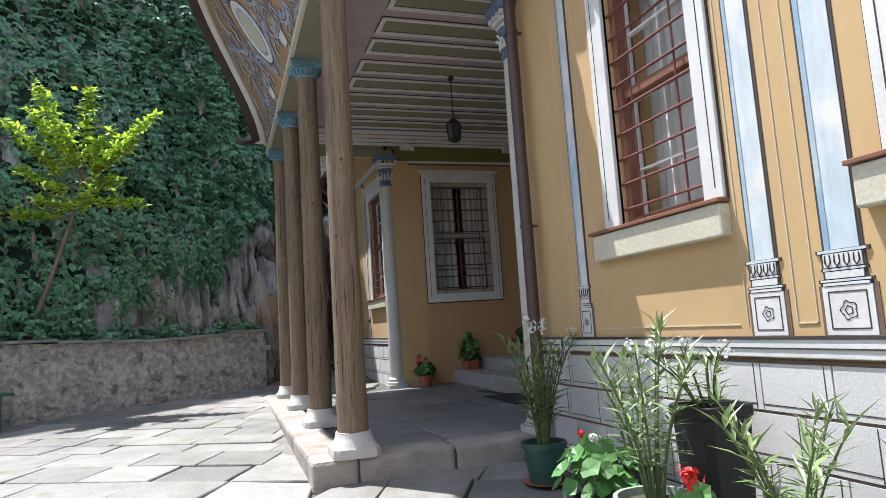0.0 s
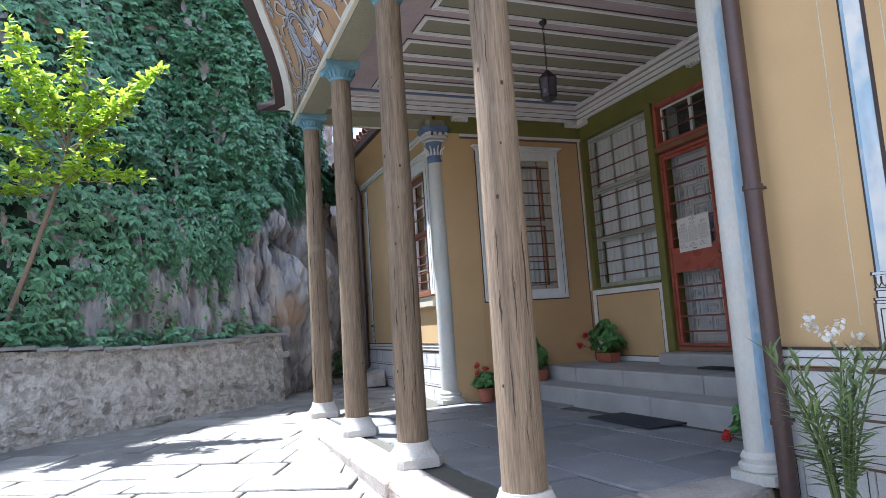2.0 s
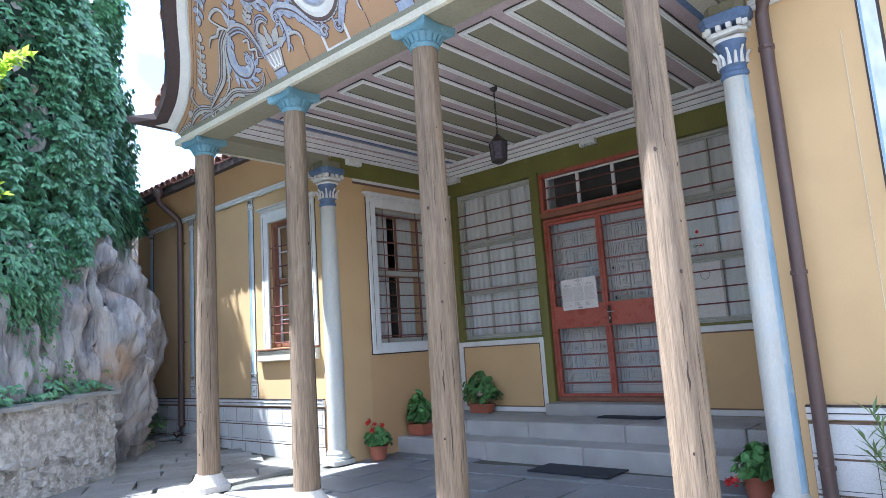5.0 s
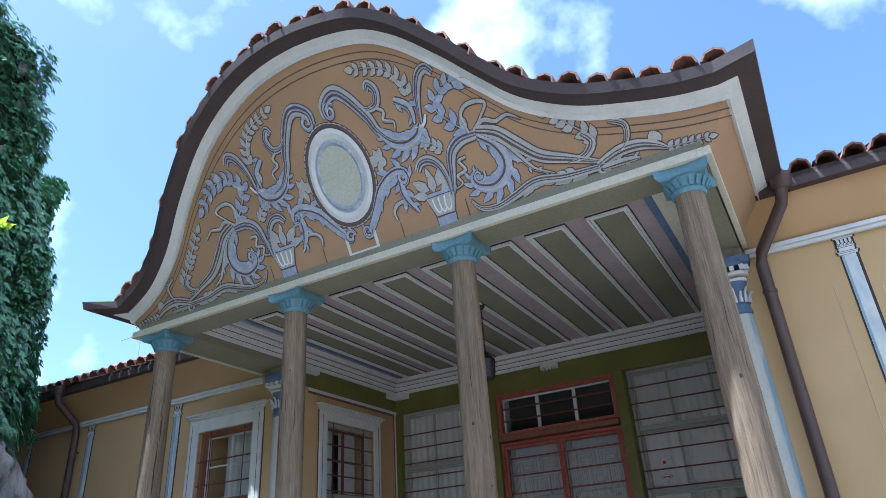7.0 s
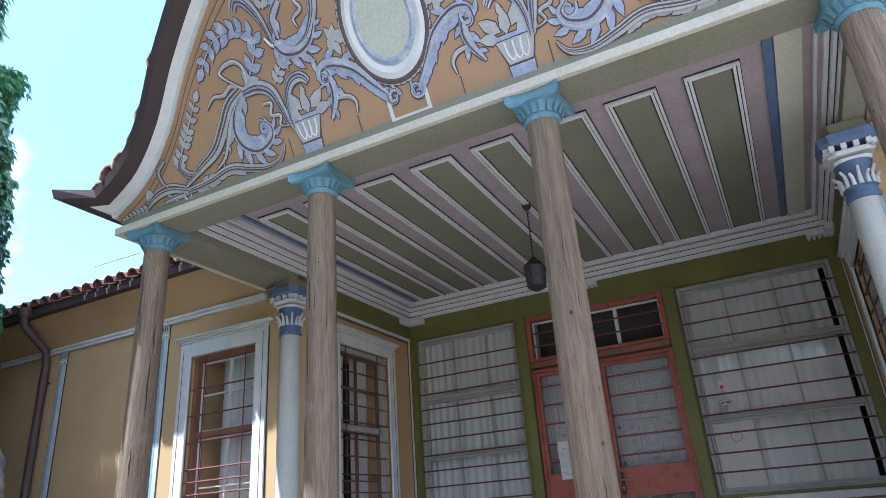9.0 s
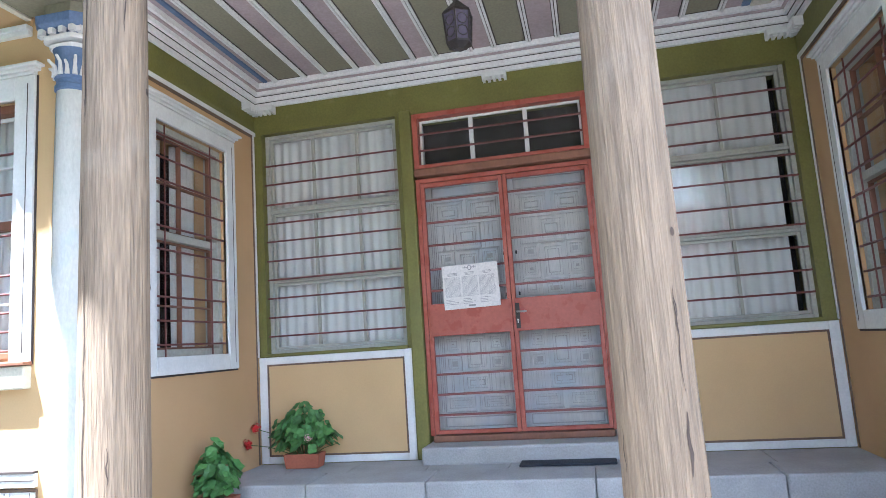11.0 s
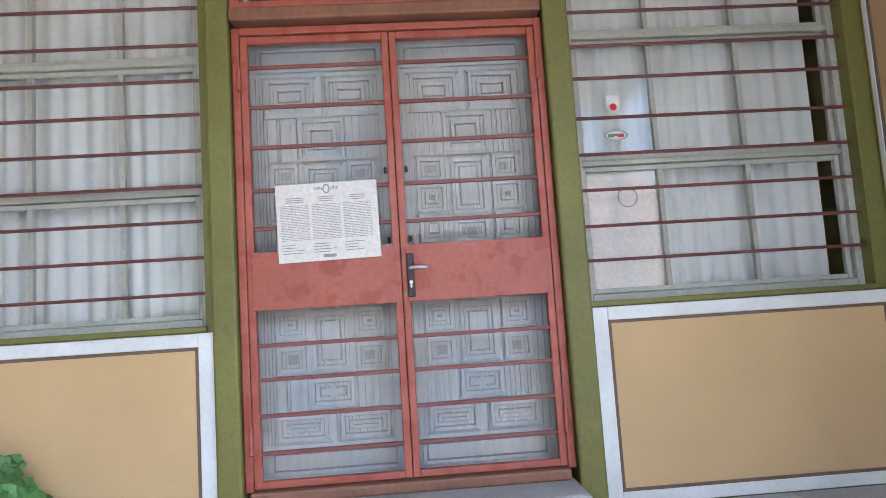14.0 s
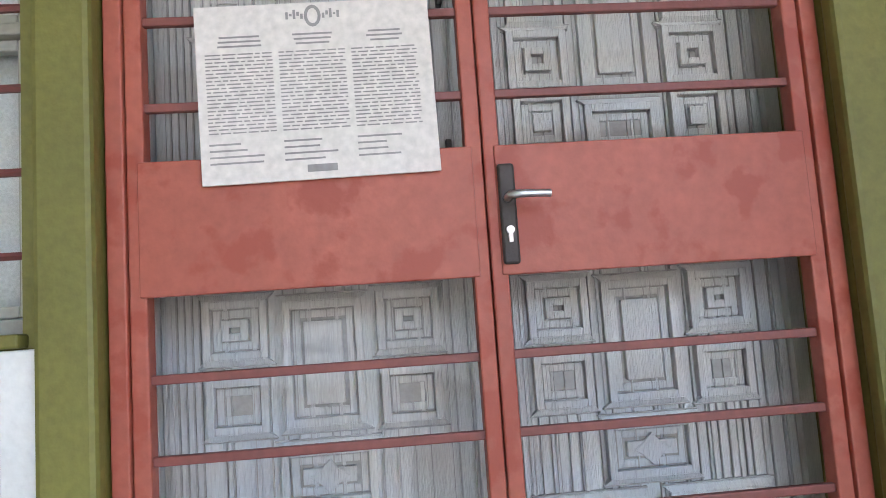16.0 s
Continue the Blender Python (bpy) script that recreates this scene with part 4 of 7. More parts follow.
def column():
    t = thing("wooden_column", "weathered round timber column with blue capital on stone base", "column", "porch columns", at=(XC, YC[0], FLOOR))
    b = Shape()
    b.loops([square(0, 0, 0.153, 0.0), square(0, 0, 0.157, 0.02), square(0, 0, 0.153, 0.062)])
    b.loops([square(0, 0, 0.146, 0.062), square(0, 0, 0.142, 0.074, round_=0.2), square(0, 0, 0.128, 0.11, round_=0.7), square(0, 0, 0.118, 0.15, round_=1), square(0, 0, 0.118, 0.158, round_=1)])
    b.made("base", STONE, t, "whitewashed stone base", smooth=True)
    r = random.Random(11)
    rings = []
    n = 36
    lump = [r.uniform(-1, 1) for _ in range(n)]
    for i in range(27):
        z = 0.152 + (3.19 - 0.152) * i / 26
        rad = 0.104 - 0.016 * i / 26
        ring_ = []
        for k in range(n):
            a = 6.28318 * k / n
            q = rad * (1 + 0.018 * noise.noise((math.cos(a) * 1.5, math.sin(a) * 1.5, z * 1.3)) + 0.012 * lump[k] * noise.noise((k * 0.7, z * 0.9, 2)))
            ring_.append((q * math.cos(a), q * math.sin(a), z))
        rings.append(ring_)
    Shape().loops(rings).made("shaft", WOOD, t, "adzed brown timber shaft with cracks", smooth=True)
    for k in range(34):
        a, z0, ln = r.uniform(0, 6.28), r.uniform(0.18, 2.6), r.uniform(0.08, 0.45)
        s = Shape()
        pts = []
        for j in range(7):
            z = z0 + ln * j / 6
            aa = a + 0.03 * math.sin(j * 1.7 + k)
            rr = 0.105 - 0.016 * (z - 0.15) / 3.04
            pts.append((rr * math.cos(aa), rr * math.sin(aa), z))
        w = [q * (0.4 + 0.7 * (k % 5 == 0)) for q in (0.001, 0.003, 0.005, 0.0045, 0.004, 0.0025, 0.001)]
        rings = [[(p[0] - w[j] * math.sin(a), p[1] + w[j] * math.cos(a), p[2]), (p[0] + w[j] * math.sin(a), p[1] - w[j] * math.cos(a), p[2])] for j, p in enumerate(pts)]
        s.loops(rings, closed=False)
        s.made("crack", CRACK, t)
    for k in range(12):
        a, z, q = r.uniform(0, 6.28), r.uniform(0.3, 2.7), r.uniform(0.004, 0.009)
        rr = 0.1055 - 0.016 * (z - 0.15) / 3.04
        s = Shape()
        s.face([(rr * math.cos(a) - q * math.sin(a) * math.cos(v), rr * math.sin(a) + q * math.cos(a) * math.cos(v), z + q * 1.5 * math.sin(v)) for v in [j * 0.7854 for j in range(8)]])
        s.made("knot", CRACK, t)
    c = Shape()
    c.loops([square(0, 0, 0.092, 3.18, 32, 1), square(0, 0, 0.1, 3.19, 32, 1), square(0, 0, 0.104, 3.2, 32, 1), square(0, 0, 0.1, 3.212, 32, 1), square(0, 0, 0.108, 3.24, 32, 1), square(0, 0, 0.14, 3.272, 32, 1)])
    c.made("capital", BLUE, t, "blue painted capital", smooth=True)
    ab = []
    for z, rr in ((3.27, 0.138), (3.285, 0.155), (3.34, 0.16)):
        ring_ = []
        for side in range(4):
            for j in range(8):
                u = -1 + 2 * j / 8
                d = rr * (1 - 0.16 * (1 - u * u))
                p = (d, u * rr)
                for _ in range(side):
                    p = (-p[1], p[0])
                ring_.append((p[0], p[1], z))
        ab.append(ring_)
    Shape().loops(ab).made("abacus", BLUE, t, "blue painted concave abacus", bevel=0.004)
    for k in range(18):
        a = 6.28318 * k / 18
        s = Shape()
        rr = 0.108
        s.loops([[(q * math.cos(a + d), q * math.sin(a + d), z) for q, d, z in ((rr - 0.01, -0.1, z_), (rr + o, -0.1, z_), (rr + o, 0.1, z_), (rr - 0.01, 0.1, z_))] for z_, o in ((3.212, 0.004), (3.235, 0.016), (3.262, 0.034))])
        s.made("bead", BLUE, t)
    return t


col = column()
for y, turn in zip(YC[1:], (70, 160, 250)):
    copy_thing(col, pose(XC, y, FLOOR, 0, 0, turn // 90 * 90))


def corner_column(y, x, turn, label, edge):
    t = thing("engaged_column", label, "column", "engaged columns", at=(x, y, FLOOR))
    b = Shape()
    b.loops([square(0, 0, 0.165, 0.0), square(0, 0, 0.165, 0.05)]).lathe(0, 0, [(0.15, 0.05), (0.16, 0.06), (0.16, 0.08), (0.14, 0.095), (0.145, 0.12), (0.125, 0.15)], 28)
    b.made("base", PLASTERCOL, t, "pale painted moulded base", smooth=True)
    Shape().lathe(0, 0, [(0.12, 0.15), (0.118, 1.2), (0.112, 2.2), (0.102, 2.93)], 28).made("shaft", PLASTERCOL, t, "cream painted shaft with pale blue patches", smooth=True)
    lo, hi = edge
    for a0, a1, m, nm in ((lo, hi, EDGEBLUE, "blue_edge"), (hi if lo > 180 else lo - 3, hi + 3 if lo > 180 else lo, LINE, "edge_line")):
        rings = []
        for z, q in ((0.16, 0.1215), (1.2, 0.1195), (2.2, 0.1135), (2.9, 0.1045)):
            rings.append([(q * math.cos(radians(a0 + (a1 - a0) * j / 8)), q * math.sin(radians(a0 + (a1 - a0) * j / 8)), z) for j in range(9)])
        Shape().loops(rings, closed=False).made(nm, m, t, "dark line" if m is LINE else "blue painted edge", smooth=True)
    Shape().lathe(0, 0, [(0.1, 2.9), (0.116, 2.91), (0.116, 2.935), (0.106, 2.945), (0.104, 2.975), (0.118, 2.985), (0.112, 3.0), (0.114, 3.12), (0.13, 3.16)], 24).made("capital_bell", DEEPBLUE, t, "blue grey capital", smooth=True)
    for k in range(8):
        a = 6.28318 * k / 8
        for off, zb, h in ((0.0, 2.99, 0.13), (0.39, 2.99, 0.09)):
            pts = []
            for j in range(6):
                u = j / 5
                rr = 0.117 + 0.02 * u * u + (0.022 if j >= 4 else 0)
                pts.append((rr * math.cos(a + off), rr * math.sin(a + off), zb + h * min(u, 0.92) - (0.015 if j == 5 else 0)))
            Shape().tube(pts, 0.017, 0.008, n=6).made("acanthus_leaf", WHITE, t, "pale painted acanthus leaf", smooth=True)
    s = Shape()
    s.loops([square(0, 0, 0.125, 3.16, 16, 0.4), square(0, 0, 0.13, 3.18, 16, 0.2)])
    s.loops([square(0, 0, 0.15, 3.2, 16), square(0, 0, 0.155, 3.215, 16), square(0, 0, 0.15, 3.23, 16)])
    s.made("necking", WHITE, t, "white painted stepped moulding")
    for side in range(4):
        for k in range(4):
            u = -0.12 + 0.08 * k
            p0, p1 = ((0.135, u - 0.018), (0.172, u + 0.018))
            q = [p0, p1]
            for _ in range(side):
                q = [(-b_, a_) for a_, b_ in q]
            Shape().box(min(q[0][0], q[1][0]), max(q[0][0], q[1][0]), min(q[0][1], q[1][1]), max(q[0][1], q[1][1]), 3.232, 3.268).made("dentil", WHITE, t, "white dentil")
    s = Shape()
    s.loops([square(0, 0, 0.165, 3.268, 16), square(0, 0, 0.19, 3.29, 16), square(0, 0, 0.2, 3.34, 16)])
    s.made("abacus", DEEPBLUE, t, "deep blue moulded abacus", bevel=0.003)
    Shape().loops([square(0, 0, 0.15, 3.34, 16), square(0, 0, 0.15, 3.425, 16)]).made("impost_block", OLIVEC, t, "olive painted block under the beam")
    t.scale = (0.86, 0.86, 0.975)
    return t


corner_column(YL + 0.08, XL - 0.005, 0, "cream painted engaged corner column with blue capital", (112, 140))
corner_column(YR + 0.02, XR + 0.03, 0, "cream and blue painted engaged corner column with blue capital", (222, 252))


# ---- porch ceiling, beams and cornice ----
structure(Shape().box(1.44, XB + 0.1, YR - 0.1, YL + 0.1, 3.87, 3.95), "ceiling", MAUVE, "faded mauve boarded porch ceiling with olive panels", "ceiling")
c = Shape()
PANELS = [(9.03, 9.335), (8.555, 8.87), (8.05, 8.395), (7.565, 7.90), (7.09, 7.41), (6.575, 6.90), (6.125, 6.45), (5.635, 5.955)]
PX0, PX1 = 1.95, 4.72
for a, b in PANELS:
    c.box(PX0 + 0.05, PX1 - 0.05, a + 0.05, b - 0.05, 3.862, 3.871, 0)
    for off, w, dz, slot in ((-0.006, 0.006, 0.012, 2), (0.0, 0.016, 0.028, 1), (0.016, 0.007, 0.014, 2), (0.023, 0.017, 0.024, 1), (0.04, 0.008, 0.012, 2)):
        z0 = 3.872 - dz
        c.box(PX0 + off, PX1 - off, a + off, a + off + w, z0, 3.872, slot)
        c.box(PX0 + off, PX1 - off, b - off - w, b - off, z0, 3.872, slot)
        c.box(PX0 + off, PX0 + off + w, a + off + w, b - off - w, z0, 3.872, slot)
        c.box(PX1 - off - w, PX1 - off, a + off + w, b - off - w, z0, 3.872, slot)
structure(c, "ceiling_panels", [OLIVEC, MOULD, LINE], "olive ceiling panels with white moulded frames", "ceiling")
c = Shape()
for a, b, zz, slot in ((5.45, 5.505, 3.855, 0), (5.3, 5.445, 3.845, 1), (9.395, 9.43, 3.855, 0)):
    c.box(1.6, 4.68, a, b, zz, 3.872, slot)
structure(c, "ceiling_border", [DEEPBLUE, CREAM], "blue and cream painted ceiling border strips", "ceiling")

corn = Shape()
for d, z0, z1, slot in ((0.03, 3.68, 3.718, 0), (0.036, 3.718, 3.723, 1), (0.055, 3.723, 3.768, 0), (0.061, 3.768, 3.773, 1), (0.085, 3.773, 3.808, 0), (0.105, 3.808, 3.822, 2), (0.125, 3.822, 3.869, 0)):
    corn.box(XB - d, XB + 0.01, YR + d, YL - d, z0, z1, slot)
    corn.box(1.5, XB + 0.01, YL - d, YL + 0.02, z0, z1, slot)
    corn.box(1.5, XB + 0.01, YR - 0.02, YR + d, z0, z1, slot)
structure(corn, "cornice", [MOULD, LINE, MAUVE], "white stepped cornice round the porch ceiling", "cornice", bevel=0.003)


def bracket(x, y, turn, wide=0.2):
    b = thing("cornice_bracket", "white toothed bracket under the ceiling cornice", "bracket", "cornice brackets", at=(x, y, 3.61))
    b.rotation_euler.z = radians(turn)
    Shape().box(-0.075, 0.0, -wide / 2, wide / 2, 0.022, 0.072).made("block", WHITE, b, bevel=0.004)
    for i in range(5):
        u = -wide / 2 + 0.012 + (wide - 0.024) * i / 4
        Shape().box(-0.07, 0.0, u - 0.011, u + 0.011, 0.0, 0.024).made("tooth", WHITE, b)


bracket(XB - 0.002, YL - 0.12, 0), bracket(XB - 0.002, 7.42, 0), bracket(XB - 0.002, YR + 0.12, 0)
bracket(XB - 0.12, YL - 0.002, 90), bracket(3.1, YL - 0.002, 90), bracket(XB - 0.12, YR + 0.002, -90), bracket(3.1, YR + 0.002, -90)

structure(Shape().box(1.2, 1.46, 5.0, 9.98, 3.612, 3.9), "beam_front", OLIVEC, "olive painted front beam on the columns", "beam", bevel=0.006)
structure(Shape().box(1.46, 2.76, 9.6, 9.97, 3.612, 3.9), "beam_left", OLIVEC, "olive painted side beam of the porch", "beam", bevel=0.006)
structure(Shape().box(1.46, 2.66, 5.01, 5.14, 3.612, 3.9), "beam_right", OLIVEC, "olive painted side beam of the porch", "beam", bevel=0.006)
structure(Shape().box(1.16, 1.2, 4.96, 10.02, 3.606, 3.665).box(1.2, 2.70, 4.96, 5.0, 3.606, 3.665).box(1.2, 2.78, 9.98, 10.02, 3.606, 3.665), "gable_base_moulding", CREAM, "cream moulding along the foot of the gable", "trim", bevel=0.006)

# ---- curved gable ----
Z0 = 3.665


def flare(z):
    d = max(0.0, z - 3.65)
    return 0.5 * d + 0.15 * d * d


def gable_x(z):
    return 1.25 - flare(z)


KNOTS = [(4.80, 3.90), (5.06, 3.925), (5.36, 3.985), (5.67, 4.07), (5.98, 4.22), (6.21, 4.41), (6.41, 4.59), (6.68, 4.79), (6.97, 4.90), (7.47, 4.945), (7.98, 4.89), (8.5, 4.71), (8.95, 4.43), (9.3, 4.14), (9.65, 3.92), (10.05, 3.78)]


def smooth_curve(k, n=6):
    out = []
    for i in range(len(k) - 1):
        p0, p1, p2, p3 = k[max(i - 1, 0)], k[i], k[i + 1], k[min(i + 2, len(k) - 1)]
        for j in range(n):
            t = j / n
            out.append(tuple(0.5 * (2 * b + (c_ - a) * t + (2 * a - 5 * b + 4 * c_ - d) * t * t + (3 * b - a - 3 * c_ + d) * t ** 3) for a, b, c_, d in zip(p0, p1, p2, p3)))
    return out + [tuple(k[-1])]


TOP = smooth_curve(KNOTS)
gable = tagged(new("porch_gable"), "curved ochre porch gable with painted blue-grey scrollwork", "gable", kind="structure")
rings = []
for y, z in TOP:
    yb = min(max(y, 4.99), 9.99)
    rings.append([(gable_x(Z0 + (z - Z0) * k / 12), yb + (y - yb) * k / 12, Z0 + (z - Z0) * k / 12) for k in range(13)])
Shape().loops(rings, closed=False).made("field", GABLE, gable, "ochre gable field", smooth=True)
s = Shape()
s.loops([[(gable_x(z), 4.99 - (0.19) * k / 6, z), (2.70, 4.99 - 0.19 * k / 6, z)] for k in range(7) for z in [Z0 + (3.90 - Z0) * k / 6]], closed=False)
s.made("return_right", GABLE, gable, smooth=True)
s = Shape()
s.loops([[(gable_x(z), 9.99 + 0.06 * k / 6, z), (2.79, 9.99 + 0.06 * k / 6, z)] for k in range(7) for z in [Z0 + (3.78 - Z0) * k / 6]], closed=False)
s.made("return_left", GABLE, gable, smooth=True)


def edge_sweep(profile):
    """Sweeps a profile (up from the edge, out from the gable) along the top edge and both side returns."""
    path = []
    path.append(((2.70, 4.80, 3.90), (0, 0, 1), (0, -1, 0)))
    n = len(TOP)
    for i, (y, z) in enumerate(TOP):
        a, b = TOP[max(i - 1, 0)], TOP[min(i + 1, n - 1)]
        d = Vector((b[0] - a[0], b[1] - a[1])).normalized()
        N, F = (0, -d.y, d.x), (-1, 0, 0)
        if i == 0:
            N, F = (0, 0, 1), (-1.3, -1, 0)
        if i == n - 1:
            N, F = (0, 0, 1), (-1.9, 1, 0)
        path.append(((gable_x(z), y, z), N, F))
    path.append(((2.79, 10.05, 3.78), (0, 0, 1), (0, 1, 0)))
    return [[Vector(p) + Vector(N) * u + Vector(F) * o for u, o in profile] for p, N, F in path]


Shape().loops(edge_sweep([(-0.004, -0.01), (-0.02, 0.012), (0.012, 0.02), (0.016, 0.032), (0.018, 0.03), (0.024, 0.047), (0.032, 0.066), (0.04, 0.088), (0.054, 0.09), (0.054, 0.0)]), caps=False).made("verge_moulding", WHITE, gable, "white painted cove moulding under the verge", smooth=True)
Shape().loops(edge_sweep([(0.041, 0.088), (0.054, 0.2), (0.126, 0.21), (0.133, 0.088), (0.054, 0.0)]), caps=False).made("verge_board", EAVE, gable, "dark brown verge board")
for u in (0.05, 0.09):
    s = Shape()
    s.loops([[(gable_x(z - u) - 0.0035, y, z - u), (gable_x(z - u - 0.007) - 0.0035, y, z - u - 0.007)] for y, z in TOP if z - u > Z0 + 0.03], closed=False)
    s.made("line", SHADE, gable)
s = Shape()
s.loops([[(gable_x(z) - 0.2, y, z + 0.134) if k == 0 else (5.2, y, z + 0.134) for k in (0, 1)] for y, z in TOP], closed=False)
s.made("roof_sheet", EAVE, gable)
tile_ring = []
for k in range(5):
    a = math.pi * k / 4
    tile_ring.append((math.cos(a), math.sin(a)))


def tile_mesh():
    s = Shape()
    s.loops([[(x, r * c_, r * s_) for c_, s_ in tile_ring] + [(x, (r - 0.014) * c_, (r - 0.014) * s_) for c_, s_ in reversed(tile_ring)] for x, r in ((0.0, 0.078), (0.42, 0.066))])
    ob = s.made("tile", TILE)
    me = ob.data
    bpy.data.objects.remove(ob)
    return me


TM = tile_mesh()
acc, last = 0.0, None
for i, (y, z) in enumerate(TOP):
    if last is not None:
        acc += math.hypot(y - last[0], z - last[1])
    if last is None or acc > 0.15:
        acc = 0.0
        a, b = TOP[max(i - 1, 0)], TOP[min(i + 1, len(TOP) - 1)]
        ang = math.degrees(math.atan2(b[1] - a[1], b[0] - a[0]))
        shared("tile", TM, gable, pose(gable_x(z) - 0.21 + 0.02 * math.sin(i), y, z + 0.141, ang + random.uniform(-4, 4), 0, 0))
    last = (y, z)
eaves = tagged(new("eaves_tiles"), "red clay barrel tiles along the eaves", "roof tiles", kind="structure")
for y0, y1 in ((-3.4, 4.75), (10.2, 14.9)):
    y = y0
    while y < y1:
        shared("tile", TM, eaves, pose(EX - 0.06, y, 3.99, random.uniform(-4, 4), -21, 0))
        y += 0.175
rr = Shape()
for row in range(1, 8):
    for y0, y1 in ((-3.4, 5.1), (9.8, 14.9)):
        y = y0
        while y < y1:
            x, z = EX - 0.06 + row * 0.36, 4.0 + row * 0.145
            rr.loops([[(x + xx, y + r * c_, z + xx * 0.4 + r * s_) for c_, s_ in tile_ring] for xx, r in ((0.0, 0.078), (0.4, 0.066))], closed=False)
            y += 0.175
tagged(rr.made("tile_field", TILES, eaves), "further courses of clay barrel tiles", kind="stuff")

# eaves cove, white moulding and dark board of both wings
for nm, x, y0, y1 in (("left", XL, 9.99, 14.4), ("right", XR, -3.0, 4.99)):
    s = Shape()
    s.loops([[(x, y, 3.575), (x - 0.03, y, 3.63), (x - 0.12, y, 3.76), (EX + 0.05, y, 3.885), (x, y, 3.9)] for y in (y0, y1)])
    structure(s, "eaves_cove_" + nm, OCHRE2, "ochre plaster cove under the eaves", "eaves", smooth=True)
    structure(Shape().box(x - 0.035, x, y0, y1, 3.515, 3.545).box(x - 0.05, x, y0, y1, 3.545, 3.578), "eaves_moulding_" + nm, WHITE, "white painted moulding under the eaves", "eaves", bevel=0.005)
    structure(Shape().box(EX - 0.025, EX + 0.06, y0, y1, 3.885, 3.955), "eaves_board_" + nm, EAVE, "dark brown eaves board", "eaves", bevel=0.005)


# ---- painted scrollwork on the gable ----
CY = 7.45


def on_gable(u, z, lift):
    return (gable_x(z) - lift * 0.9, CY - u, z - lift * 0.4)


def ribbon(pts, width_of, lift, mat, name, ridge=0.0, shift=0.0):
    n = len(pts)
    rings = []
    for i, (u, z) in enumerate(pts):
        a, b = pts[max(i - 1, 0)], pts[min(i + 1, n - 1)]
        d = Vector((b[0] - a[0], b[1] - a[1]))
        d = d.normalized() if d.length else Vector((1, 0))
        ww = width_of(i / (n - 1))
        cu, cz = u - d.y * shift * ww * 2, z + d.x * shift * ww * 2
        if shift:
            ww *= 0.22
        l, r = (cu - d.y * ww, cz + d.x * ww), (cu + d.y * ww, cz - d.x * ww)
        rings.append([on_gable(*l, lift), on_gable(cu, cz, lift + ridge), on_gable(*r, lift)])
    Shape().loops(rings, closed=False).made(name, mat, gable)


def stroke(pts, w, mat, tip=0.12, lift=0.007, name="scroll", fold=True, lobed=True):
    """A painted acanthus ribbon along a smooth line: dark outline, body, light and dark veins, a fringe of lobes."""
    pts = smooth_curve(pts, 6)
    n = len(pts)
    big = fold and w > 0.035
    w *= 0.86
    body = w * (0.72 if big else 0.8)

    def width_of(t):
        return body * (tip + (1 - tip) * math.sin(math.pi * min(1, 0.2 + 0.8 * t)) ** 0.8) / 2
    if big and lobed:
        length = sum(math.hypot(b[0] - a[0], b[1] - a[1]) for a, b in zip(pts[:-1], pts[1:]))
        lobes = max(3, int(length / 0.055))
        for k in range(lobes):
            i = int((n - 2) * (k + 0.5) / lobes)
            d = math.atan2(pts[i + 1][1] - pts[i][1], pts[i + 1][0] - pts[i][0])
            q = width_of(i / (n - 1))
            for sgn in (-1, 1):
                if (k + (sgn > 0)) % 2 == 0 or w > 0.09:
                    leaf_on(pts[i][0] - math.sin(d) * sgn * q * 0.7, pts[i][1] + math.cos(d) * sgn * q * 0.7, d + sgn * 0.6, q * 3.3, mat, 0.24)
    ribbon(pts, lambda t: width_of(t) + 0.007, 0.0045, SHADE, "outline")
    ribbon(pts, width_of, lift + 0.003, mat, name, 0.007)
    if big:
        ribbon(pts, width_of, lift + 0.0085, SCROLLG, "highlight", 0.0, 0.2)
        ribbon(pts, width_of, lift + 0.0085, SHADE, "vein", 0.0, -0.2)
        if not lobed:
            ribbon(pts, width_of, lift + 0.0095, SCROLLG, "light_strand", 0.0, 0.34)
            ribbon(pts, width_of, lift + 0.0095, SHADE, "thin_vein", 0.0, 0.06)


def leaf_on(u, z, ang, ln, mat, w=0.34):
    for grow, lf, m, nm in ((0.0075, 0.0032, SHADE, "outline"), (0, 0.0075, mat, "leaf")):
        c_, s_ = math.cos(ang), math.sin(ang)
        out = []
        for t, h in ((0, 0), (0.3, 0.5), (0.65, 0.42), (1, 0), (0.65, -0.42), (0.3, -0.5)):
            a, b = t * ln + (grow if t == 1 else -grow if t == 0 else 0), h * ln * w * 1.6 + (grow if h > 0 else -grow if h < 0 else 0)
            out.append(on_gable(u + c_ * a - s_ * b, z + s_ * a + c_ * b, lf))
        Shape().face(out).made(nm, m, gable)


def sprig(pts, n, ln, mat):
    pts = smooth_curve(pts, 8)
    stroke([pts[0], pts[len(pts) // 2], pts[-1]], 0.012, mat, name="stalk", fold=False)
    for k in range(n):
        i = int((len(pts) - 2) * (k + 0.5) / n)
        d = math.atan2(pts[i + 1][1] - pts[i][1], pts[i + 1][0] - pts[i][0])
        for sgn in (-1, 1):
            leaf_on(pts[i][0], pts[i][1], d + sgn * 0.75, ln * (1 - 0.3 * k / n), mat)
    leaf_on(pts[-1][0], pts[-1][1], math.atan2(pts[-1][1] - pts[-3][1], pts[-1][0] - pts[-3][0]), ln, mat)


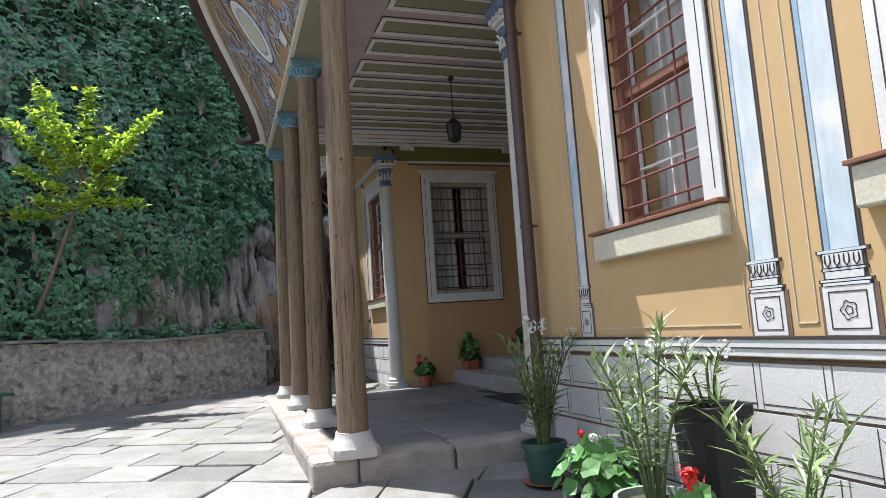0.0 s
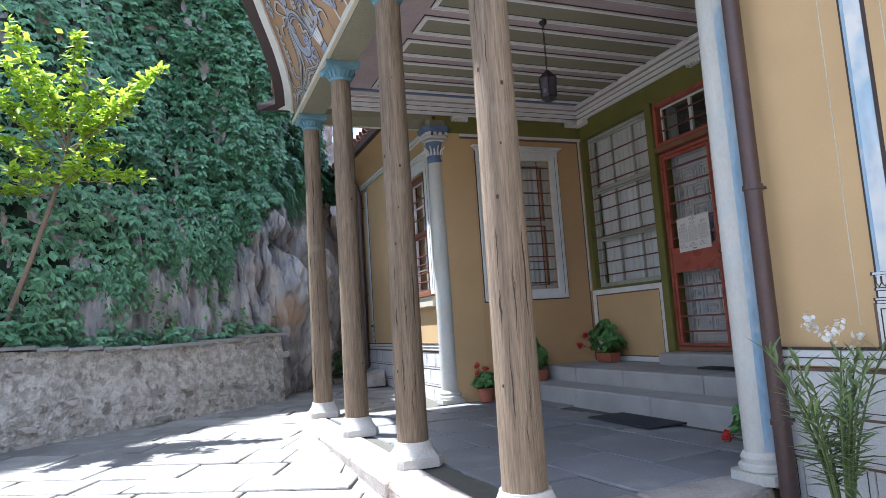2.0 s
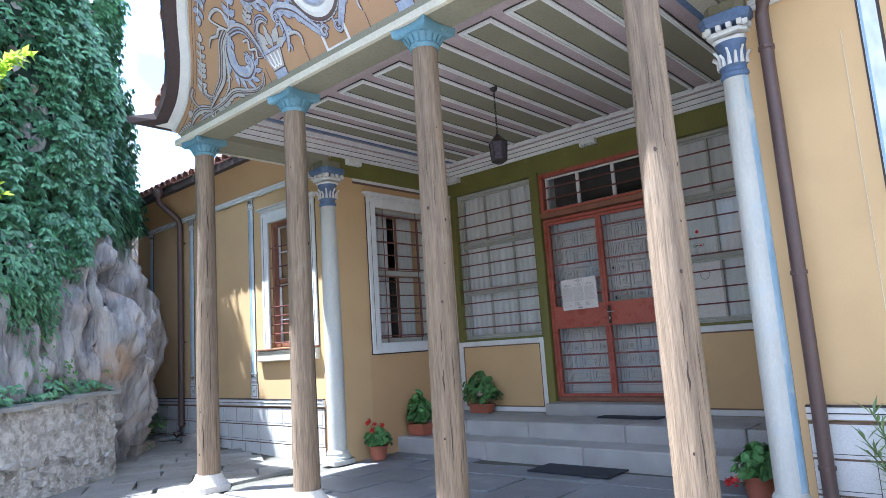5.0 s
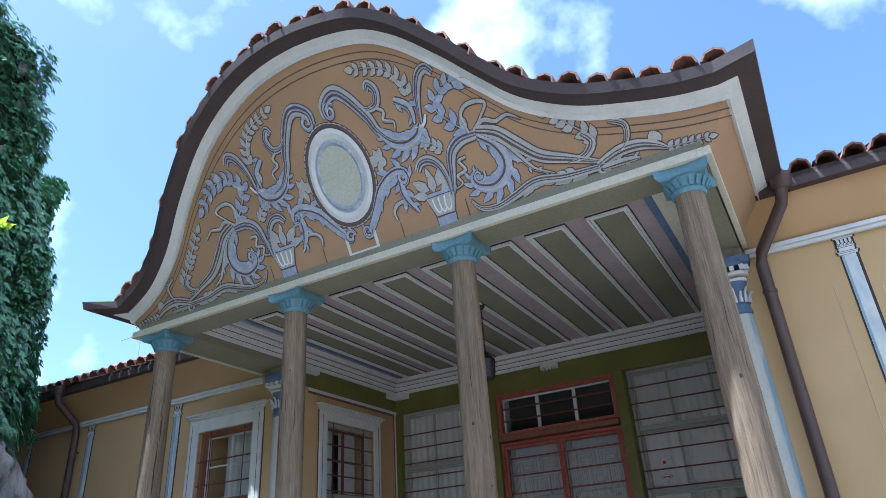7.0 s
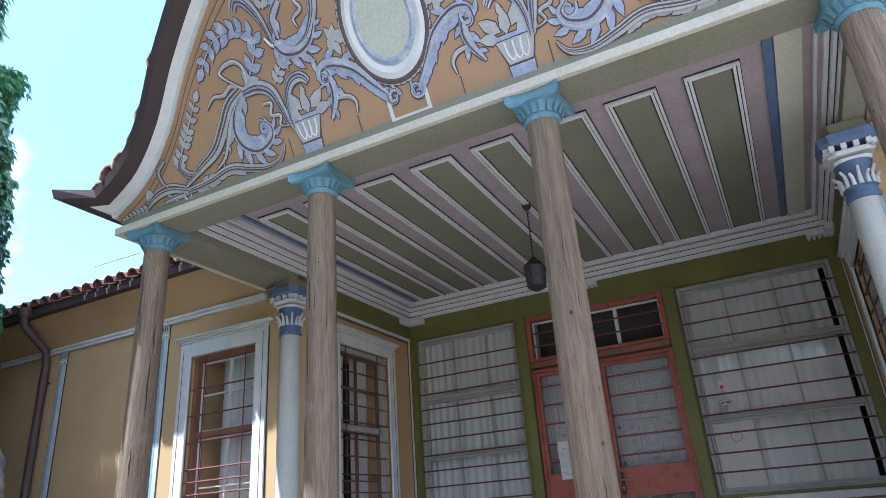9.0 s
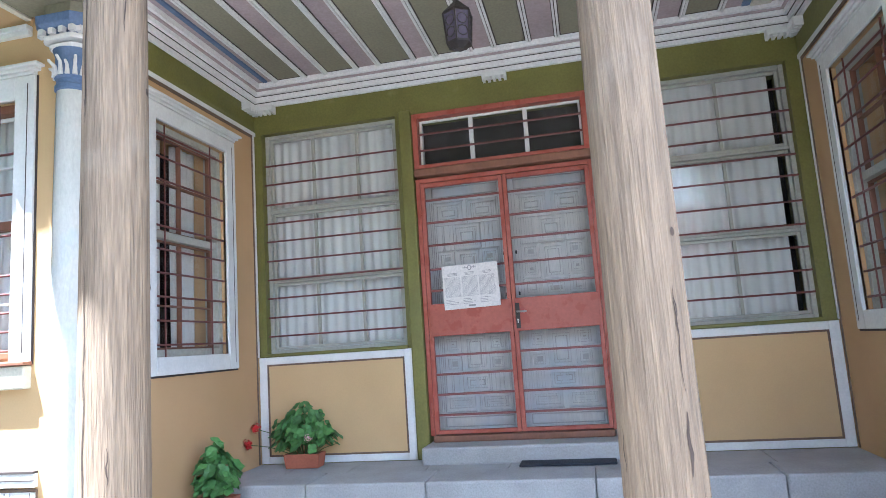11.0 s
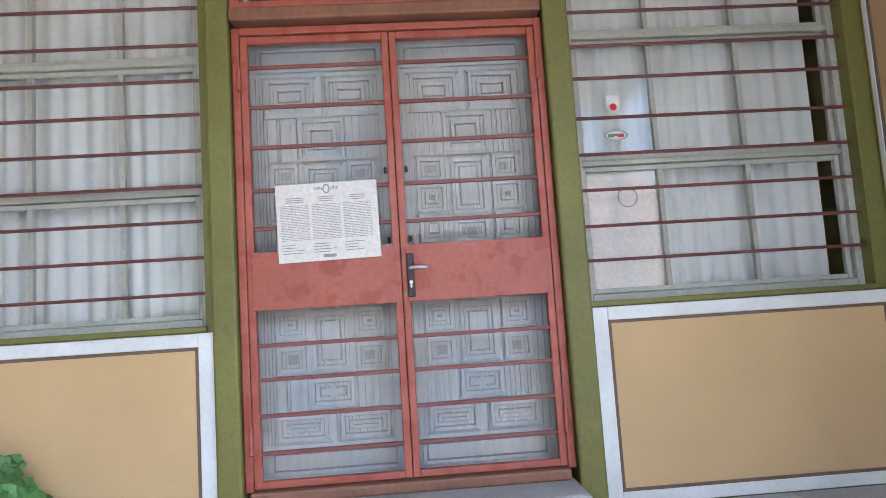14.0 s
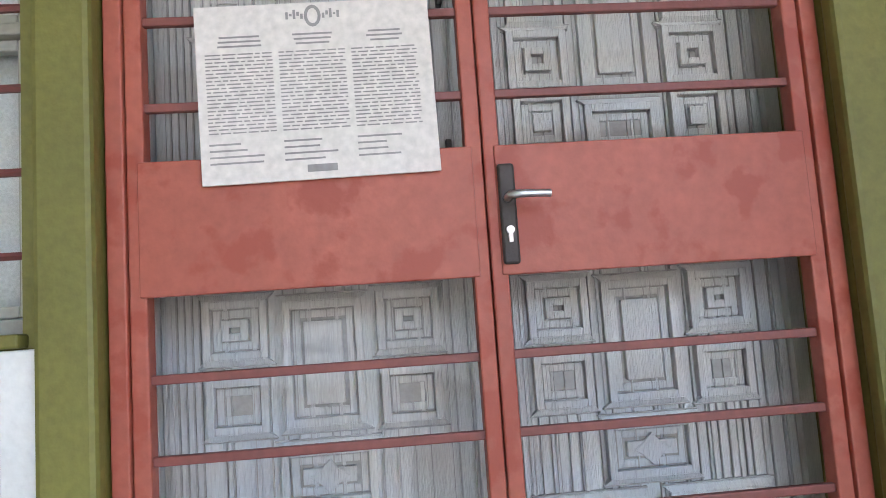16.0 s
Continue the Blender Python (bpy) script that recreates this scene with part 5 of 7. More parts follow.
def volute(u, z, r, mat, s=1, turns=1.5, start=0.0, w=0.05):
    pts = []
    n = int(9 * turns)
    for i in range(n + 1):
        a = start + s * 6.283 * turns * i / n
        q = r * (1 - 0.8 * i / n)
        pts.append((u + q * math.cos(a), z + q * math.sin(a)))
    stroke(pts, w, mat)


def feathers(pts, n, ln, mat, side):
    """A fringe of small leaves on one side of a line."""
    pts = smooth_curve(pts, 8)
    for k in range(n):
        i = int((len(pts) - 2) * (k + 0.5) / n)
        d = math.atan2(pts[i + 1][1] - pts[i][1], pts[i + 1][0] - pts[i][0])
        leaf_on(pts[i][0], pts[i][1], d + side * 0.55, ln, mat, 0.3)


for m in (1, -1):
    def F(pts):
        return [(m * u, z) for u, z in pts]
    # vase under a leaf
    for w0, w1, z0, z1, mt in ((0.085, 0.085, 3.70, 3.73, SCROLLB), (0.07, 0.075, 3.735, 3.79, SCROLLB), (0.07, 0.115, 3.80, 3.92, SCROLLG), (0.14, 0.14, 3.925, 3.945, SCROLLB)):
        for grow, lf, mm in ((0.008, 0.003, SHADE), (0, 0.009, mt)):
            Shape().face([on_gable(m * 0.73 - w0 - grow, z0 - grow, lf), on_gable(m * 0.73 + w0 + grow, z0 - grow, lf), on_gable(m * 0.73 + w1 + grow, z1 + grow, lf), on_gable(m * 0.73 - w1 - grow, z1 + grow, lf)]).made("vase" if mm is mt else "outline", mm, gable)
    for k in (-1, 0, 1):
        stroke(F([(0.73 + 0.05 * k - 0.02, 3.91), (0.73 + 0.04 * k - 0.022, 3.85), (0.73 + 0.04 * k, 3.815), (0.73 + 0.04 * k + 0.022, 3.85), (0.73 + 0.05 * k + 0.02, 3.91)]), 0.018, WHITE, fold=False)
    # spread-winged ornament on the vase, as plain pointed leaves
    for du, dz, an, ln_ in ((0.0, -0.02, 1.5, 0.13), (-0.03, 0.0, 2.5, 0.14), (0.04, 0.01, 0.9, 0.15), (-0.05, -0.03, 2.9, 0.12), (0.06, -0.02, 0.5, 0.13), (0.0, 0.07, 1.7, 0.07)):
        leaf_on(m * (0.69 + du), 3.965 + dz, an if m > 0 else math.pi - an, ln_, SCROLLG, 0.3)
    # upper scroll beside the medallion, with its volute and side curl
    stroke(F([(0.07, 4.59), (0.07, 4.65), (0.14, 4.70), (0.22, 4.70), (0.30, 4.63), (0.39, 4.50), (0.43, 4.41), (0.52, 4.32), (0.62, 4.29)]), 0.125, SCROLLB, lobed=False)
    volute(m * 0.11, 4.615, 0.055, SCROLLB, m, 1.4, 0.6, 0.035)
    stroke(F([(0.45, 4.64), (0.48, 4.67), (0.52, 4.62), (0.49, 4.55), (0.41, 4.54), (0.32, 4.60)]), 0.085, SCROLLB, lobed=False)
    stroke(F([(0.43, 4.55), (0.52, 4.50), (0.50, 4.45), (0.57, 4.42), (0.56, 4.37)]), 0.032, SCROLLG)
    # leaf fan held by a clasp
    stroke(F([(0.76, 4.35), (0.71, 4.29), (0.60, 4.27), (0.50, 4.31), (0.42, 4.40)]), 0.115, SCROLLB)
    feathers(F([(0.72, 4.30), (0.60, 4.29), (0.48, 4.34)]), 6, 0.12, SCROLLB, m * -0.9)
    stroke(F([(0.63, 4.53), (0.72, 4.46), (0.72, 4.36)]), 0.08, SCROLLB)
    stroke(F([(0.97, 4.58), (0.93, 4.62), (0.87, 4.60), (0.82, 4.53), (0.79, 4.45), (0.77, 4.35)]), 0.095, SCROLLB, lobed=False)
    stroke(F([(0.82, 4.39), (0.78, 4.34), (0.71, 4.34)]), 0.03, WHITE, fold=False)
    # sprays
    sprig(F([(0.75, 4.52), (0.73, 4.62), (0.65, 4.70), (0.54, 4.74), (0.42, 4.77)]), 8, 0.075, SCROLLG)
    sprig(F([(1.08, 4.20), (0.98, 4.30), (0.90, 4.40), (0.96, 4.48), (1.06, 4.51)]), 7, 0.10, SCROLLB)
    sprig(F([(1.06, 4.50), (1.16, 4.50), (1.26, 4.46), (1.36, 4.39)]), 4, 0.10, SCROLLB)
    sprig(F([(0.86, 4.16), (0.80, 4.21), (0.74, 4.25), (0.64, 4.25)]), 5, 0.065, SCROLLG)
    sprig(F([(1.88, 3.92), (1.76, 4.03), (1.66, 4.12), (1.53, 4.24)]), 7, 0.085, SCROLLG)
    # bow of ribbon at the meeting of the scrolls
    stroke(F([(1.08, 4.19), (1.06, 4.30), (1.11, 4.35), (1.20, 4.35), (1.25, 4.32), (1.19, 4.26), (1.10, 4.20)]), 0.034, SCROLLG)
    stroke(F([(1.11, 4.20), (1.20, 4.24), (1.28, 4.21), (1.37, 4.22), (1.45, 4.17)]), 0.034, SCROLLG)
    # acanthus leaves from the bow to the vase
    stroke(F([(1.12, 4.18), (1.00, 4.18), (0.91, 4.13), (0.87, 4.02), (0.84, 3.90)]), 0.115, SCROLLB, lobed=False)
    stroke(F([(0.62, 4.10), (0.66, 4.14), (0.73, 4.14), (0.79, 4.09), (0.82, 4.00), (0.82, 3.89)]), 0.09, SCROLLB, lobed=False)
    stroke(F([(1.00, 4.08), (0.94, 4.07), (0.97, 4.01), (0.90, 3.99), (0.92, 3.94), (0.85, 3.92)]), 0.03, SCROLLG)
    # inner C scroll
    stroke(F([(1.13, 4.17), (1.22, 4.10), (1.27, 4.00), (1.24, 3.91), (1.14, 3.86), (1.03, 3.89), (1.00, 3.95), (1.05, 3.99)]), 0.12, SCROLLB)
    volute(m * 1.05, 3.95, 0.045, SCROLLB, -m, 1.1, 0.4, 0.04)
    # long tapering tail towards the corner
    stroke(F([(1.13, 4.20), (1.26, 4.15), (1.37, 4.05), (1.50, 3.94), (1.68, 3.87), (1.88, 3.79)]), 0.13, SCROLLG, lobed=False)
    stroke(F([(1.16, 4.17), (1.28, 4.08), (1.36, 3.98), (1.44, 3.88), (1.56, 3.82)]), 0.05, SCROLLG)
    stroke(F([(1.84, 3.77), (1.62, 3.78), (1.42, 3.81), (1.26, 3.77), (1.12, 3.74), (1.00, 3.76), (0.94, 3.83)]), 0.08, SCROLLG, lobed=False)
    feathers(F([(1.78, 3.77), (1.62, 3.78), (1.46, 3.81), (1.34, 3.79)]), 9, 0.09, SCROLLG, m * 0.8)
    feathers(F([(1.70, 3.79), (1.55, 3.79), (1.42, 3.79)]), 5, 0.07, SCROLLG, m * -0.8)
    stroke(F([(1.79, 3.98), (1.84, 3.92), (1.78, 3.86), (1.66, 3.85)]), 0.085, SCROLLG, lobed=False)
    stroke(F([(1.97, 4.00), (2.06, 3.95), (2.05, 3.87), (1.98, 3.81)]), 0.055, SCROLLG, lobed=False)
    stroke(F([(1.84, 3.78), (1.98, 3.82), (2.10, 3.82), (2.20, 3.79), (2.27, 3.75)]), 0.10, SCROLLG, lobed=False)
    stroke(F([(1.86, 3.76), (2.00, 3.76), (2.10, 3.75)]), 0.06, SCROLLG)
    volute(m * 1.86, 3.75, 0.04, SCROLLG, m, 1.1, 0, 0.03)
    for k in range(3):
        leaf_on(m * (2.18 + 0.03 * k), 3.80, math.pi / 2 - m * (0.2 - 0.3 * k), 0.07, SCROLLG)
    sprig(F([(2.26, 3.755), (2.34, 3.75), (2.42, 3.745), (2.50, 3.74)]), 6, 0.05, SCROLLG)
    # feather scroll from the medallion foot to the vase
    stroke(F([(0.53, 4.08), (0.51, 4.13), (0.42, 4.14), (0.29, 4.08), (0.19, 3.97), (0.10, 3.87)]), 0.10, SCROLLB)
    feathers(F([(0.40, 4.13), (0.29, 4.07), (0.19, 3.97), (0.12, 3.90)]), 8, 0.11, SCROLLB, m * 0.8)
    volute(m * 0.08, 3.855, 0.048, SCROLLB, -m, 1.2, 0, 0.04)
    volute(m * 0.50, 4.09, 0.05, SCROLLB, m, 1.3, 1.0, 0.04)
    stroke(F([(0.47, 4.08), (0.46, 4.02), (0.48, 3.95), (0.54, 3.86)]), 0.09, SCROLLB)
    stroke(F([(0.45, 3.96), (0.38, 3.95), (0.34, 3.91), (0.35, 3.85)]), 0.035, SCROLLG)
    # fruit with leaves beside the medallion
    for fu, fz in ((0.38, 4.23), (0.31, 4.245)):
        for rr_, lf_, mm in ((0.036, 0.004, SHADE), (0.03, 0.008, SCROLLG)):
            Shape().face([on_gable(m * fu + rr_ * math.cos(k * 0.5236), fz + rr_ * math.sin(k * 0.5236), lf_) for k in range(12)]).made("fruit" if mm is SCROLLG else "outline", mm, gable)
    for an in (1.2, 1.9, 2.6, 4.4):
        leaf_on(m * 0.36, 4.24, an if m > 0 else math.pi - an, 0.085, SCROLLG)
    # thin framed line fields along the foot
    s = Shape()
    for u0, z0, u1, z1 in ((0.13, 3.86, 0.13, 3.74), (0.36, 3.84, 0.36, 3.72), (0.36, 3.72, 0.58, 3.72), (0.9, 3.72, 0.9, 3.85), (0.9, 3.72, 2.2, 3.715)):
        du, dz = (0.004, 0) if u0 == u1 else (0, 0.004)
        s.face([on_gable(m * (u0 - du), z0 - dz, 0.003), on_gable(m * (u1 - du if u0 == u1 else u1), z1 - dz, 0.003), on_gable(m * (u1 + du), z1 + dz, 0.003), on_gable(m * (u0 + du), z0 + dz, 0.003)])
    s.made("line", SHADE, gable)


def oval(r0u, r0z, r1u, r1z, lift, mat, name, zc=4.24):
    n = 40
    tilt = 0.0
    if r1u == 0:
        Shape().face([on_gable(r0u * math.cos(6.283 * i / n), zc + r0z * math.sin(6.283 * i / n), lift) for i in range(n)]).made(name, mat, gable)
    else:
        Shape().loops([[on_gable(a * math.cos(6.283 * i / n), zc + b * math.sin(6.283 * i / n), l) for i in range(n)] for a, b, l in ((r0u, r0z, lift), ((r0u + r1u) / 2, (r0z + r1z) / 2, lift + 0.01), (r1u, r1z, lift))], caps=False).made(name, mat, gable)


oval(0.30, 0.34, 0.245, 0.285, 0.003, SHADE, "outline")
oval(0.25, 0.29, 0, 0, 0.004, MEDAL, "medallion_field")
oval(0.262, 0.302, 0.205, 0.235, 0.008, WHITE, "medallion_rim")
oval(0.2, 0.228, 0.165, 0.19, 0.006, SCROLLB, "medallion_shade")
for i in range(46):
    a = 6.283 * i / 46
    leaf_on(0.268 * math.cos(a), 4.24 + 0.308 * math.sin(a), a + 1.1, 0.05, SCROLLG, 0.4)
s = Shape()
for a0, a1, b0, b1 in ((-0.14, -0.115, 3.75, 3.86), (0.115, 0.14, 3.75, 3.86), (-0.14, 0.14, 3.725, 3.75)):
    s.face([on_gable(a0, b0, 0.006), on_gable(a1, b0, 0.006), on_gable(a1, b1, 0.006), on_gable(a0, b1, 0.006)])
s.made("frame_line", WHITE, gable)


# ---- painted pilasters on the wings ----
def painted_pilaster(x, y, w, label="flat painted marbled pilaster with dark outline"):
    p = tagged(new("painted_pilaster"), label, "pilaster", "painted pilasters", "structure")

    def strip(b0, b1, z0, z1, lift, mat, name, lab=""):
        Shape().box(x - lift, x + 0.001, b0, b1, z0, z1).made(name, mat, p, lab)
    strip(y - w / 2 - 0.018, y + w / 2 + 0.012, 1.24, 3.376, 0.003, LINE, "outline")
    strip(y - w / 2, y + w / 2, 1.25, 3.376, 0.006, MARBLE, "shaft")
    strip(y + w * (0.05 if y > YL else 0.32), y + w / 2 - 0.002, 1.252, 3.374, 0.0085, EDGEBLUE, "blue_edge", "blue painted edge")
    strip(y - w * 0.72 - 0.022, y + w * 0.72 + 0.016, DADO_TOP + 0.013, 1.14, 0.003, BROWNLINE, "outline")
    strip(y - w * 0.72, y + w * 0.72, DADO_TOP + 0.014, 1.135, 0.006, WHITE, "pedestal")
    s = Shape()
    q = w * 0.56
    for a0, a1, b0, b1 in ((-q, q, 1.112, 1.117), (-q, q, 0.975, 0.98), (-q, -q + 0.005, 0.98, 1.112), (q - 0.005, q, 0.98, 1.112)):
        s.box(x - 0.0075, x, y + a0, y + a1, b0, b1)
    for r in (0.24 * w, 0.12 * w):
        s.loops([[(x - 0.0075, y + rr * (1 + 0.15 * math.cos(5 * i * 0.2618)) * math.cos(i * 0.2618), 1.045 + rr * (1 + 0.15 * math.cos(5 * i * 0.2618)) * math.sin(i * 0.2618)) for i in range(24)] for rr in (r, r - 0.005)], caps=False)
    s.made("rosette", LINE, p)
    for base, up in ((1.135, 1), (3.376, 1)):
        for i, (hw, h) in enumerate(((0.66, 0.014), (0.72, 0.012), (0.55, 0.03), (0.60, 0.012), (0.56, 0.055), (0.70, 0.014))):
            z0 = base + sum(v for _, v in ((0.66, 0.014), (0.72, 0.012), (0.55, 0.03), (0.60, 0.012), (0.56, 0.055), (0.70, 0.014))[:i]) * 1.0 + 0.001
            strip(y - w * hw - 0.012, y + w * hw + 0.012, z0, z0 + h, 0.004 + 0.0005 * i, LINE, "outline")
            strip(y - w * hw, y + w * hw, z0 + 0.002, z0 + h - 0.002, 0.008 + 0.0005 * i, MARBLE if i % 2 else WHITE, "moulding")
        s = Shape()
        for k in range(4):
            u = y - w * 0.42 + w * 0.28 * k
            s.tube([(x - 0.01, u - 0.01, base + 0.118), (x - 0.012, u - 0.012, base + 0.09), (x - 0.012, u, base + 0.074), (x - 0.012, u + 0.012, base + 0.09), (x - 0.01, u + 0.01, base + 0.118)], 0.003, n=5)
        s.made("acanthus", LINE, p)
    return p


for x, y, w in ((XR, 4.35, 0.09), (XR, 2.88, 0.125), (XR, 2.50, 0.145), (XR, 0.95, 0.125), (XL, 11.32, 0.10), (XL, 12.92, 0.10), (XL, 14.24, 0.10)):
    painted_pilaster(x, y, w)
s = Shape()
for y0, y1, z0, z1 in ((3.05, 4.2, 1.0, 1.004), (2.64, 2.74, 1.0, 1.004), (2.64, 2.644, 1.0, 3.1), (2.736, 2.74, 1.0, 3.1), (4.5, 4.503, 1.05, 3.2), (3.0, 3.003, 1.0, 3.1), (4.22, 4.223, 1.2, 3.1)):
    s.box(XR - 0.004, XR + 0.001, y0, y1, z0, z1)
structure(s, "trim_lines_right", CREAM, "thin pale painted lines on the wall", "trim")
dado("dado_right", "x", XR, -3.0, YR - 0.13, -0.18, "grey white dado painted as stone blocks", 1)
dado("dado_left", "x", XL, YL + 0.28, 14.35, 0.2, "grey white dado painted as stone blocks", 2)

# ---- downpipes ----
for nm, x, y, z0, bend in (("downpipe", XR - 0.1, 4.90, 0.125, ((EX - 0.08, 4.62, 3.9), (EX - 0.06, 4.66, 3.76), (XR - 0.12, 4.88, 3.5))), ("downpipe", XL - 0.08, 13.12, 0.45, ((EX - 0.08, 13.12, 3.9), (EX - 0.06, 13.12, 3.78), (XL - 0.1, 13.12, 3.55)))):
    t = thing(nm, "brown painted metal downpipe fixed to the wall", "downpipe", "downpipes")
    Shape().tube([*bend, (x, y, 3.42), (x, y, 2.2), (x, y, 1.0), (x, y, z0 + 0.12), (x - 0.03, y, z0 + 0.03), (x - 0.09, y, z0)], 0.043, n=12).made("pipe", PIPE, t, smooth=True)
    for z in (3.2, 1.75, 0.6):
        Shape().lathe(x, y, [(0.05, z - 0.012), (0.05, z + 0.012)], 12).box(x, x + 0.08, y - 0.012, y + 0.012, z - 0.008, z + 0.008).made("clip", PIPE, t)
    Shape().lathe(bend[0][0], bend[0][1], [(0.045, 3.86), (0.075, 3.9), (0.08, 3.97)], 14).made("hopper", PIPE, t, smooth=True)

# ---- lantern ----
ln = thing("hanging_lantern", "small dark iron lantern hanging from the ceiling", "lantern", at=(3.03, 7.4, 3.1))
Shape().lathe(0, 0, [(0.015, 0.71), (0.035, 0.73), (0.04, 0.765)], 14).made("ceiling_rose", BLACKIRON, ln, smooth=True)
for i in range(13):
    z = 0.30 + i * 0.033
    pts = [(0.008 * math.cos(a) * (i % 2), 0.008 * math.cos(a) * (1 - i % 2), z + 0.022 * math.sin(a)) for a in [k * 0.7854 for k in range(9)]]
    Shape().tube(pts, 0.003, n=5).made("chain_link", BLACKIRON, ln)


def hexring(r, z):
    return [(r * math.cos(k * 1.0472), r * math.sin(k * 1.0472), z) for k in range(6)]


Shape().loops([hexring(0.012, 0.29), hexring(0.05, 0.25), hexring(0.085, 0.215), hexring(0.09, 0.2)]).made("cap", BLACKIRON, ln)
Shape().loops([hexring(0.068, 0.035), hexring(0.082, 0.2)]).made("glass_body", LAMPGLASS, ln, "smoky violet lantern glass")
Shape().loops([hexring(0.03, 0.0), hexring(0.075, 0.025), hexring(0.075, 0.038)]).made("bottom", BLACKIRON, ln)
for k in range(6):
    a = k * 1.0472
    Shape().tube([(0.07 * math.cos(a), 0.07 * math.sin(a), 0.03), (0.085 * math.cos(a), 0.085 * math.sin(a), 0.205)], 0.006, n=5).made("corner_bar", BLACKIRON, ln)
    b = a + 0.5236
    for rz in (0.085, 0.155):
        Shape().tube([(0.068 * math.cos(b) + 0.03 * math.cos(q) * -math.sin(b), 0.068 * math.sin(b) + 0.03 * math.cos(q) * math.cos(b), rz + 0.03 * math.sin(q)) for q in [j * 0.7854 for j in range(9)]], 0.004, n=4).made("scroll", BLACKIRON, ln)

# ---- mats ----
tagged(Shape().box(3.2, 3.57, 6.68, 7.5, FLOOR + 0.008, FLOOR + 0.022).made("door_mat", MAT, bevel=0.006), "thin dark rubber mat lying on the porch floor", "mat")
tagged(Shape().box(4.38, 4.555, 6.75, 7.42, LAND + 0.002, LAND + 0.016).made("door_mat", MAT, bevel=0.005), "dark blue rubber mat lying on the landing", "mat")


# ---- rock cliff behind the courtyard ----
BASE = [(-9.0, 5.6, 11.5), (-5.0, 8.1, 11.0), (-3.0, 9.35, 10.5), (-1.4, 10.45, 10.0), (-0.2, 11.2, 9.6), (0.5, 11.62, 8.1), (0.95, 11.85, 6.0), (1.35, 12.05, 5.5), (1.62, 12.35, 6.0), (1.88, 12.95, 6.6), (2.3, 13.8, 6.5), (2.75, 14.95, 5.6), (5.0, 18.0, 4.2)]


def base_at(s):
    s = min(max(s, 0.0), len(BASE) - 1.001)
    i = int(s)
    t = s - i
    p = [BASE[max(i - 1, 0)], BASE[i], BASE[i + 1], BASE[min(i + 2, len(BASE) - 1)]]
    return [0.5 * (2 * b + (c_ - a) * t + (2 * a - 5 * b + 4 * c_ - d) * t * t + (3 * b - a - 3 * c_ + d) * t ** 3) for a, b, c_, d in zip(*p)]


def cliff(s, v):
    """A point of the rock face: s along its foot, v from 0 at the foot to 1 at the brow; with the way out of it."""
    x, y, h = base_at(s)
    x2, y2, _ = base_at(s + 0.05)
    d = Vector((x2 - x, y2 - y, 0)).normalized()
    out = Vector((d.y, -d.x, 0))
    z = 0.1 + (h - 0.1) * v
    n1 = noise.noise((x * 0.9, y * 0.9, z * 0.5))
    n2 = noise.noise((x * 2.7 + 5, y * 2.7, z * 1.1))
    n3 = abs(noise.noise((x * 4.5 + z * 0.5, y * 4.5, z * 1.1 + 3))) + 0.5 * abs(noise.noise((x * 10, y * 10, z * 2.6)))
    n4 = noise.noise((x * 13, y * 13, z * 7))
    amp = 0.25 if s < 4 else 0.32
    fold = abs(noise.noise((s * 1.9 + z * 0.75, z * 0.4, 9.0))) + 0.5 * abs(noise.noise((s * 4.4 - z * 1.1, z * 0.9, 4.0)))
    amp2 = min(1.0, max(0.0, (s - 3.6) / 1.5))
    o = 0.12 * amp2 - 0.55 * amp2 * max(0.0, 0.22 - fold) / 0.22 + amp * n1 + 0.2 * n2 - 0.34 * n3 + 0.05 * n4 + 0.25 * math.sin(min(1, z / 3.2) * 3.14) * (1 if s > 4 else 0.5) - (0.27 if s < 4.2 else max(0.09, 0.27 - 0.16 * (s - 4.2))) * max(0, z - 2)
    return Vector((x, y, z)) + out * o, out


NS, NV = 300, 130
rings = []
for i in range(NS + 1):
    s = 1.5 + 10.4 * i / NS
    rings.append([cliff(s, (k / NV) ** 1.0)[0] for k in range(NV + 1)])
rk = Shape().loops(rings, closed=False)
top = [[r[-1], r[-1] + Vector((-0.6, 1.2, 0.0)), r[-1] + Vector((-4, 8, -0.5))] for r in rings]
rk.loops(top, closed=False)
tagged(rk.made("rock_cliff", ROCK, smooth=False), "weathered blue-grey limestone cliff with deep furrows", "cliff", kind="structure")
for p in bpy.data.objects["rock_cliff"].data.polygons:
    p.use_smooth = True

rnd = random.Random(21)


def add_leaf(sh, p, out, ln, w, droop, spin, slot=0, fold=0.25):
    """One pointed, folded leaf at p, hanging with its face to out."""
    side = out.cross(Vector((0, 0, 1)))
    side = side.normalized() if side.length > 0.01 else Vector((1, 0, 0))
    down = (Vector((0, 0, -1)) * math.cos(droop) + out * math.sin(droop)).normalized()
    axis = (down * math.cos(spin) + side * math.sin(spin)).normalized()
    across = axis.cross(out).normalized()
    up = across.cross(axis).normalized()
    n = len(sh.v)
    mid = p + axis * ln * 0.42
    sh.v += [tuple(p), tuple(mid + across * w / 2 + up * fold * w * 0.5), tuple(p + axis * ln), tuple(mid - across * w / 2 + up * fold * w * 0.5)]
    sh.f += [(n, n + 1, n + 2), (n, n + 2, n + 3)]
    sh.m += [slot, slot]


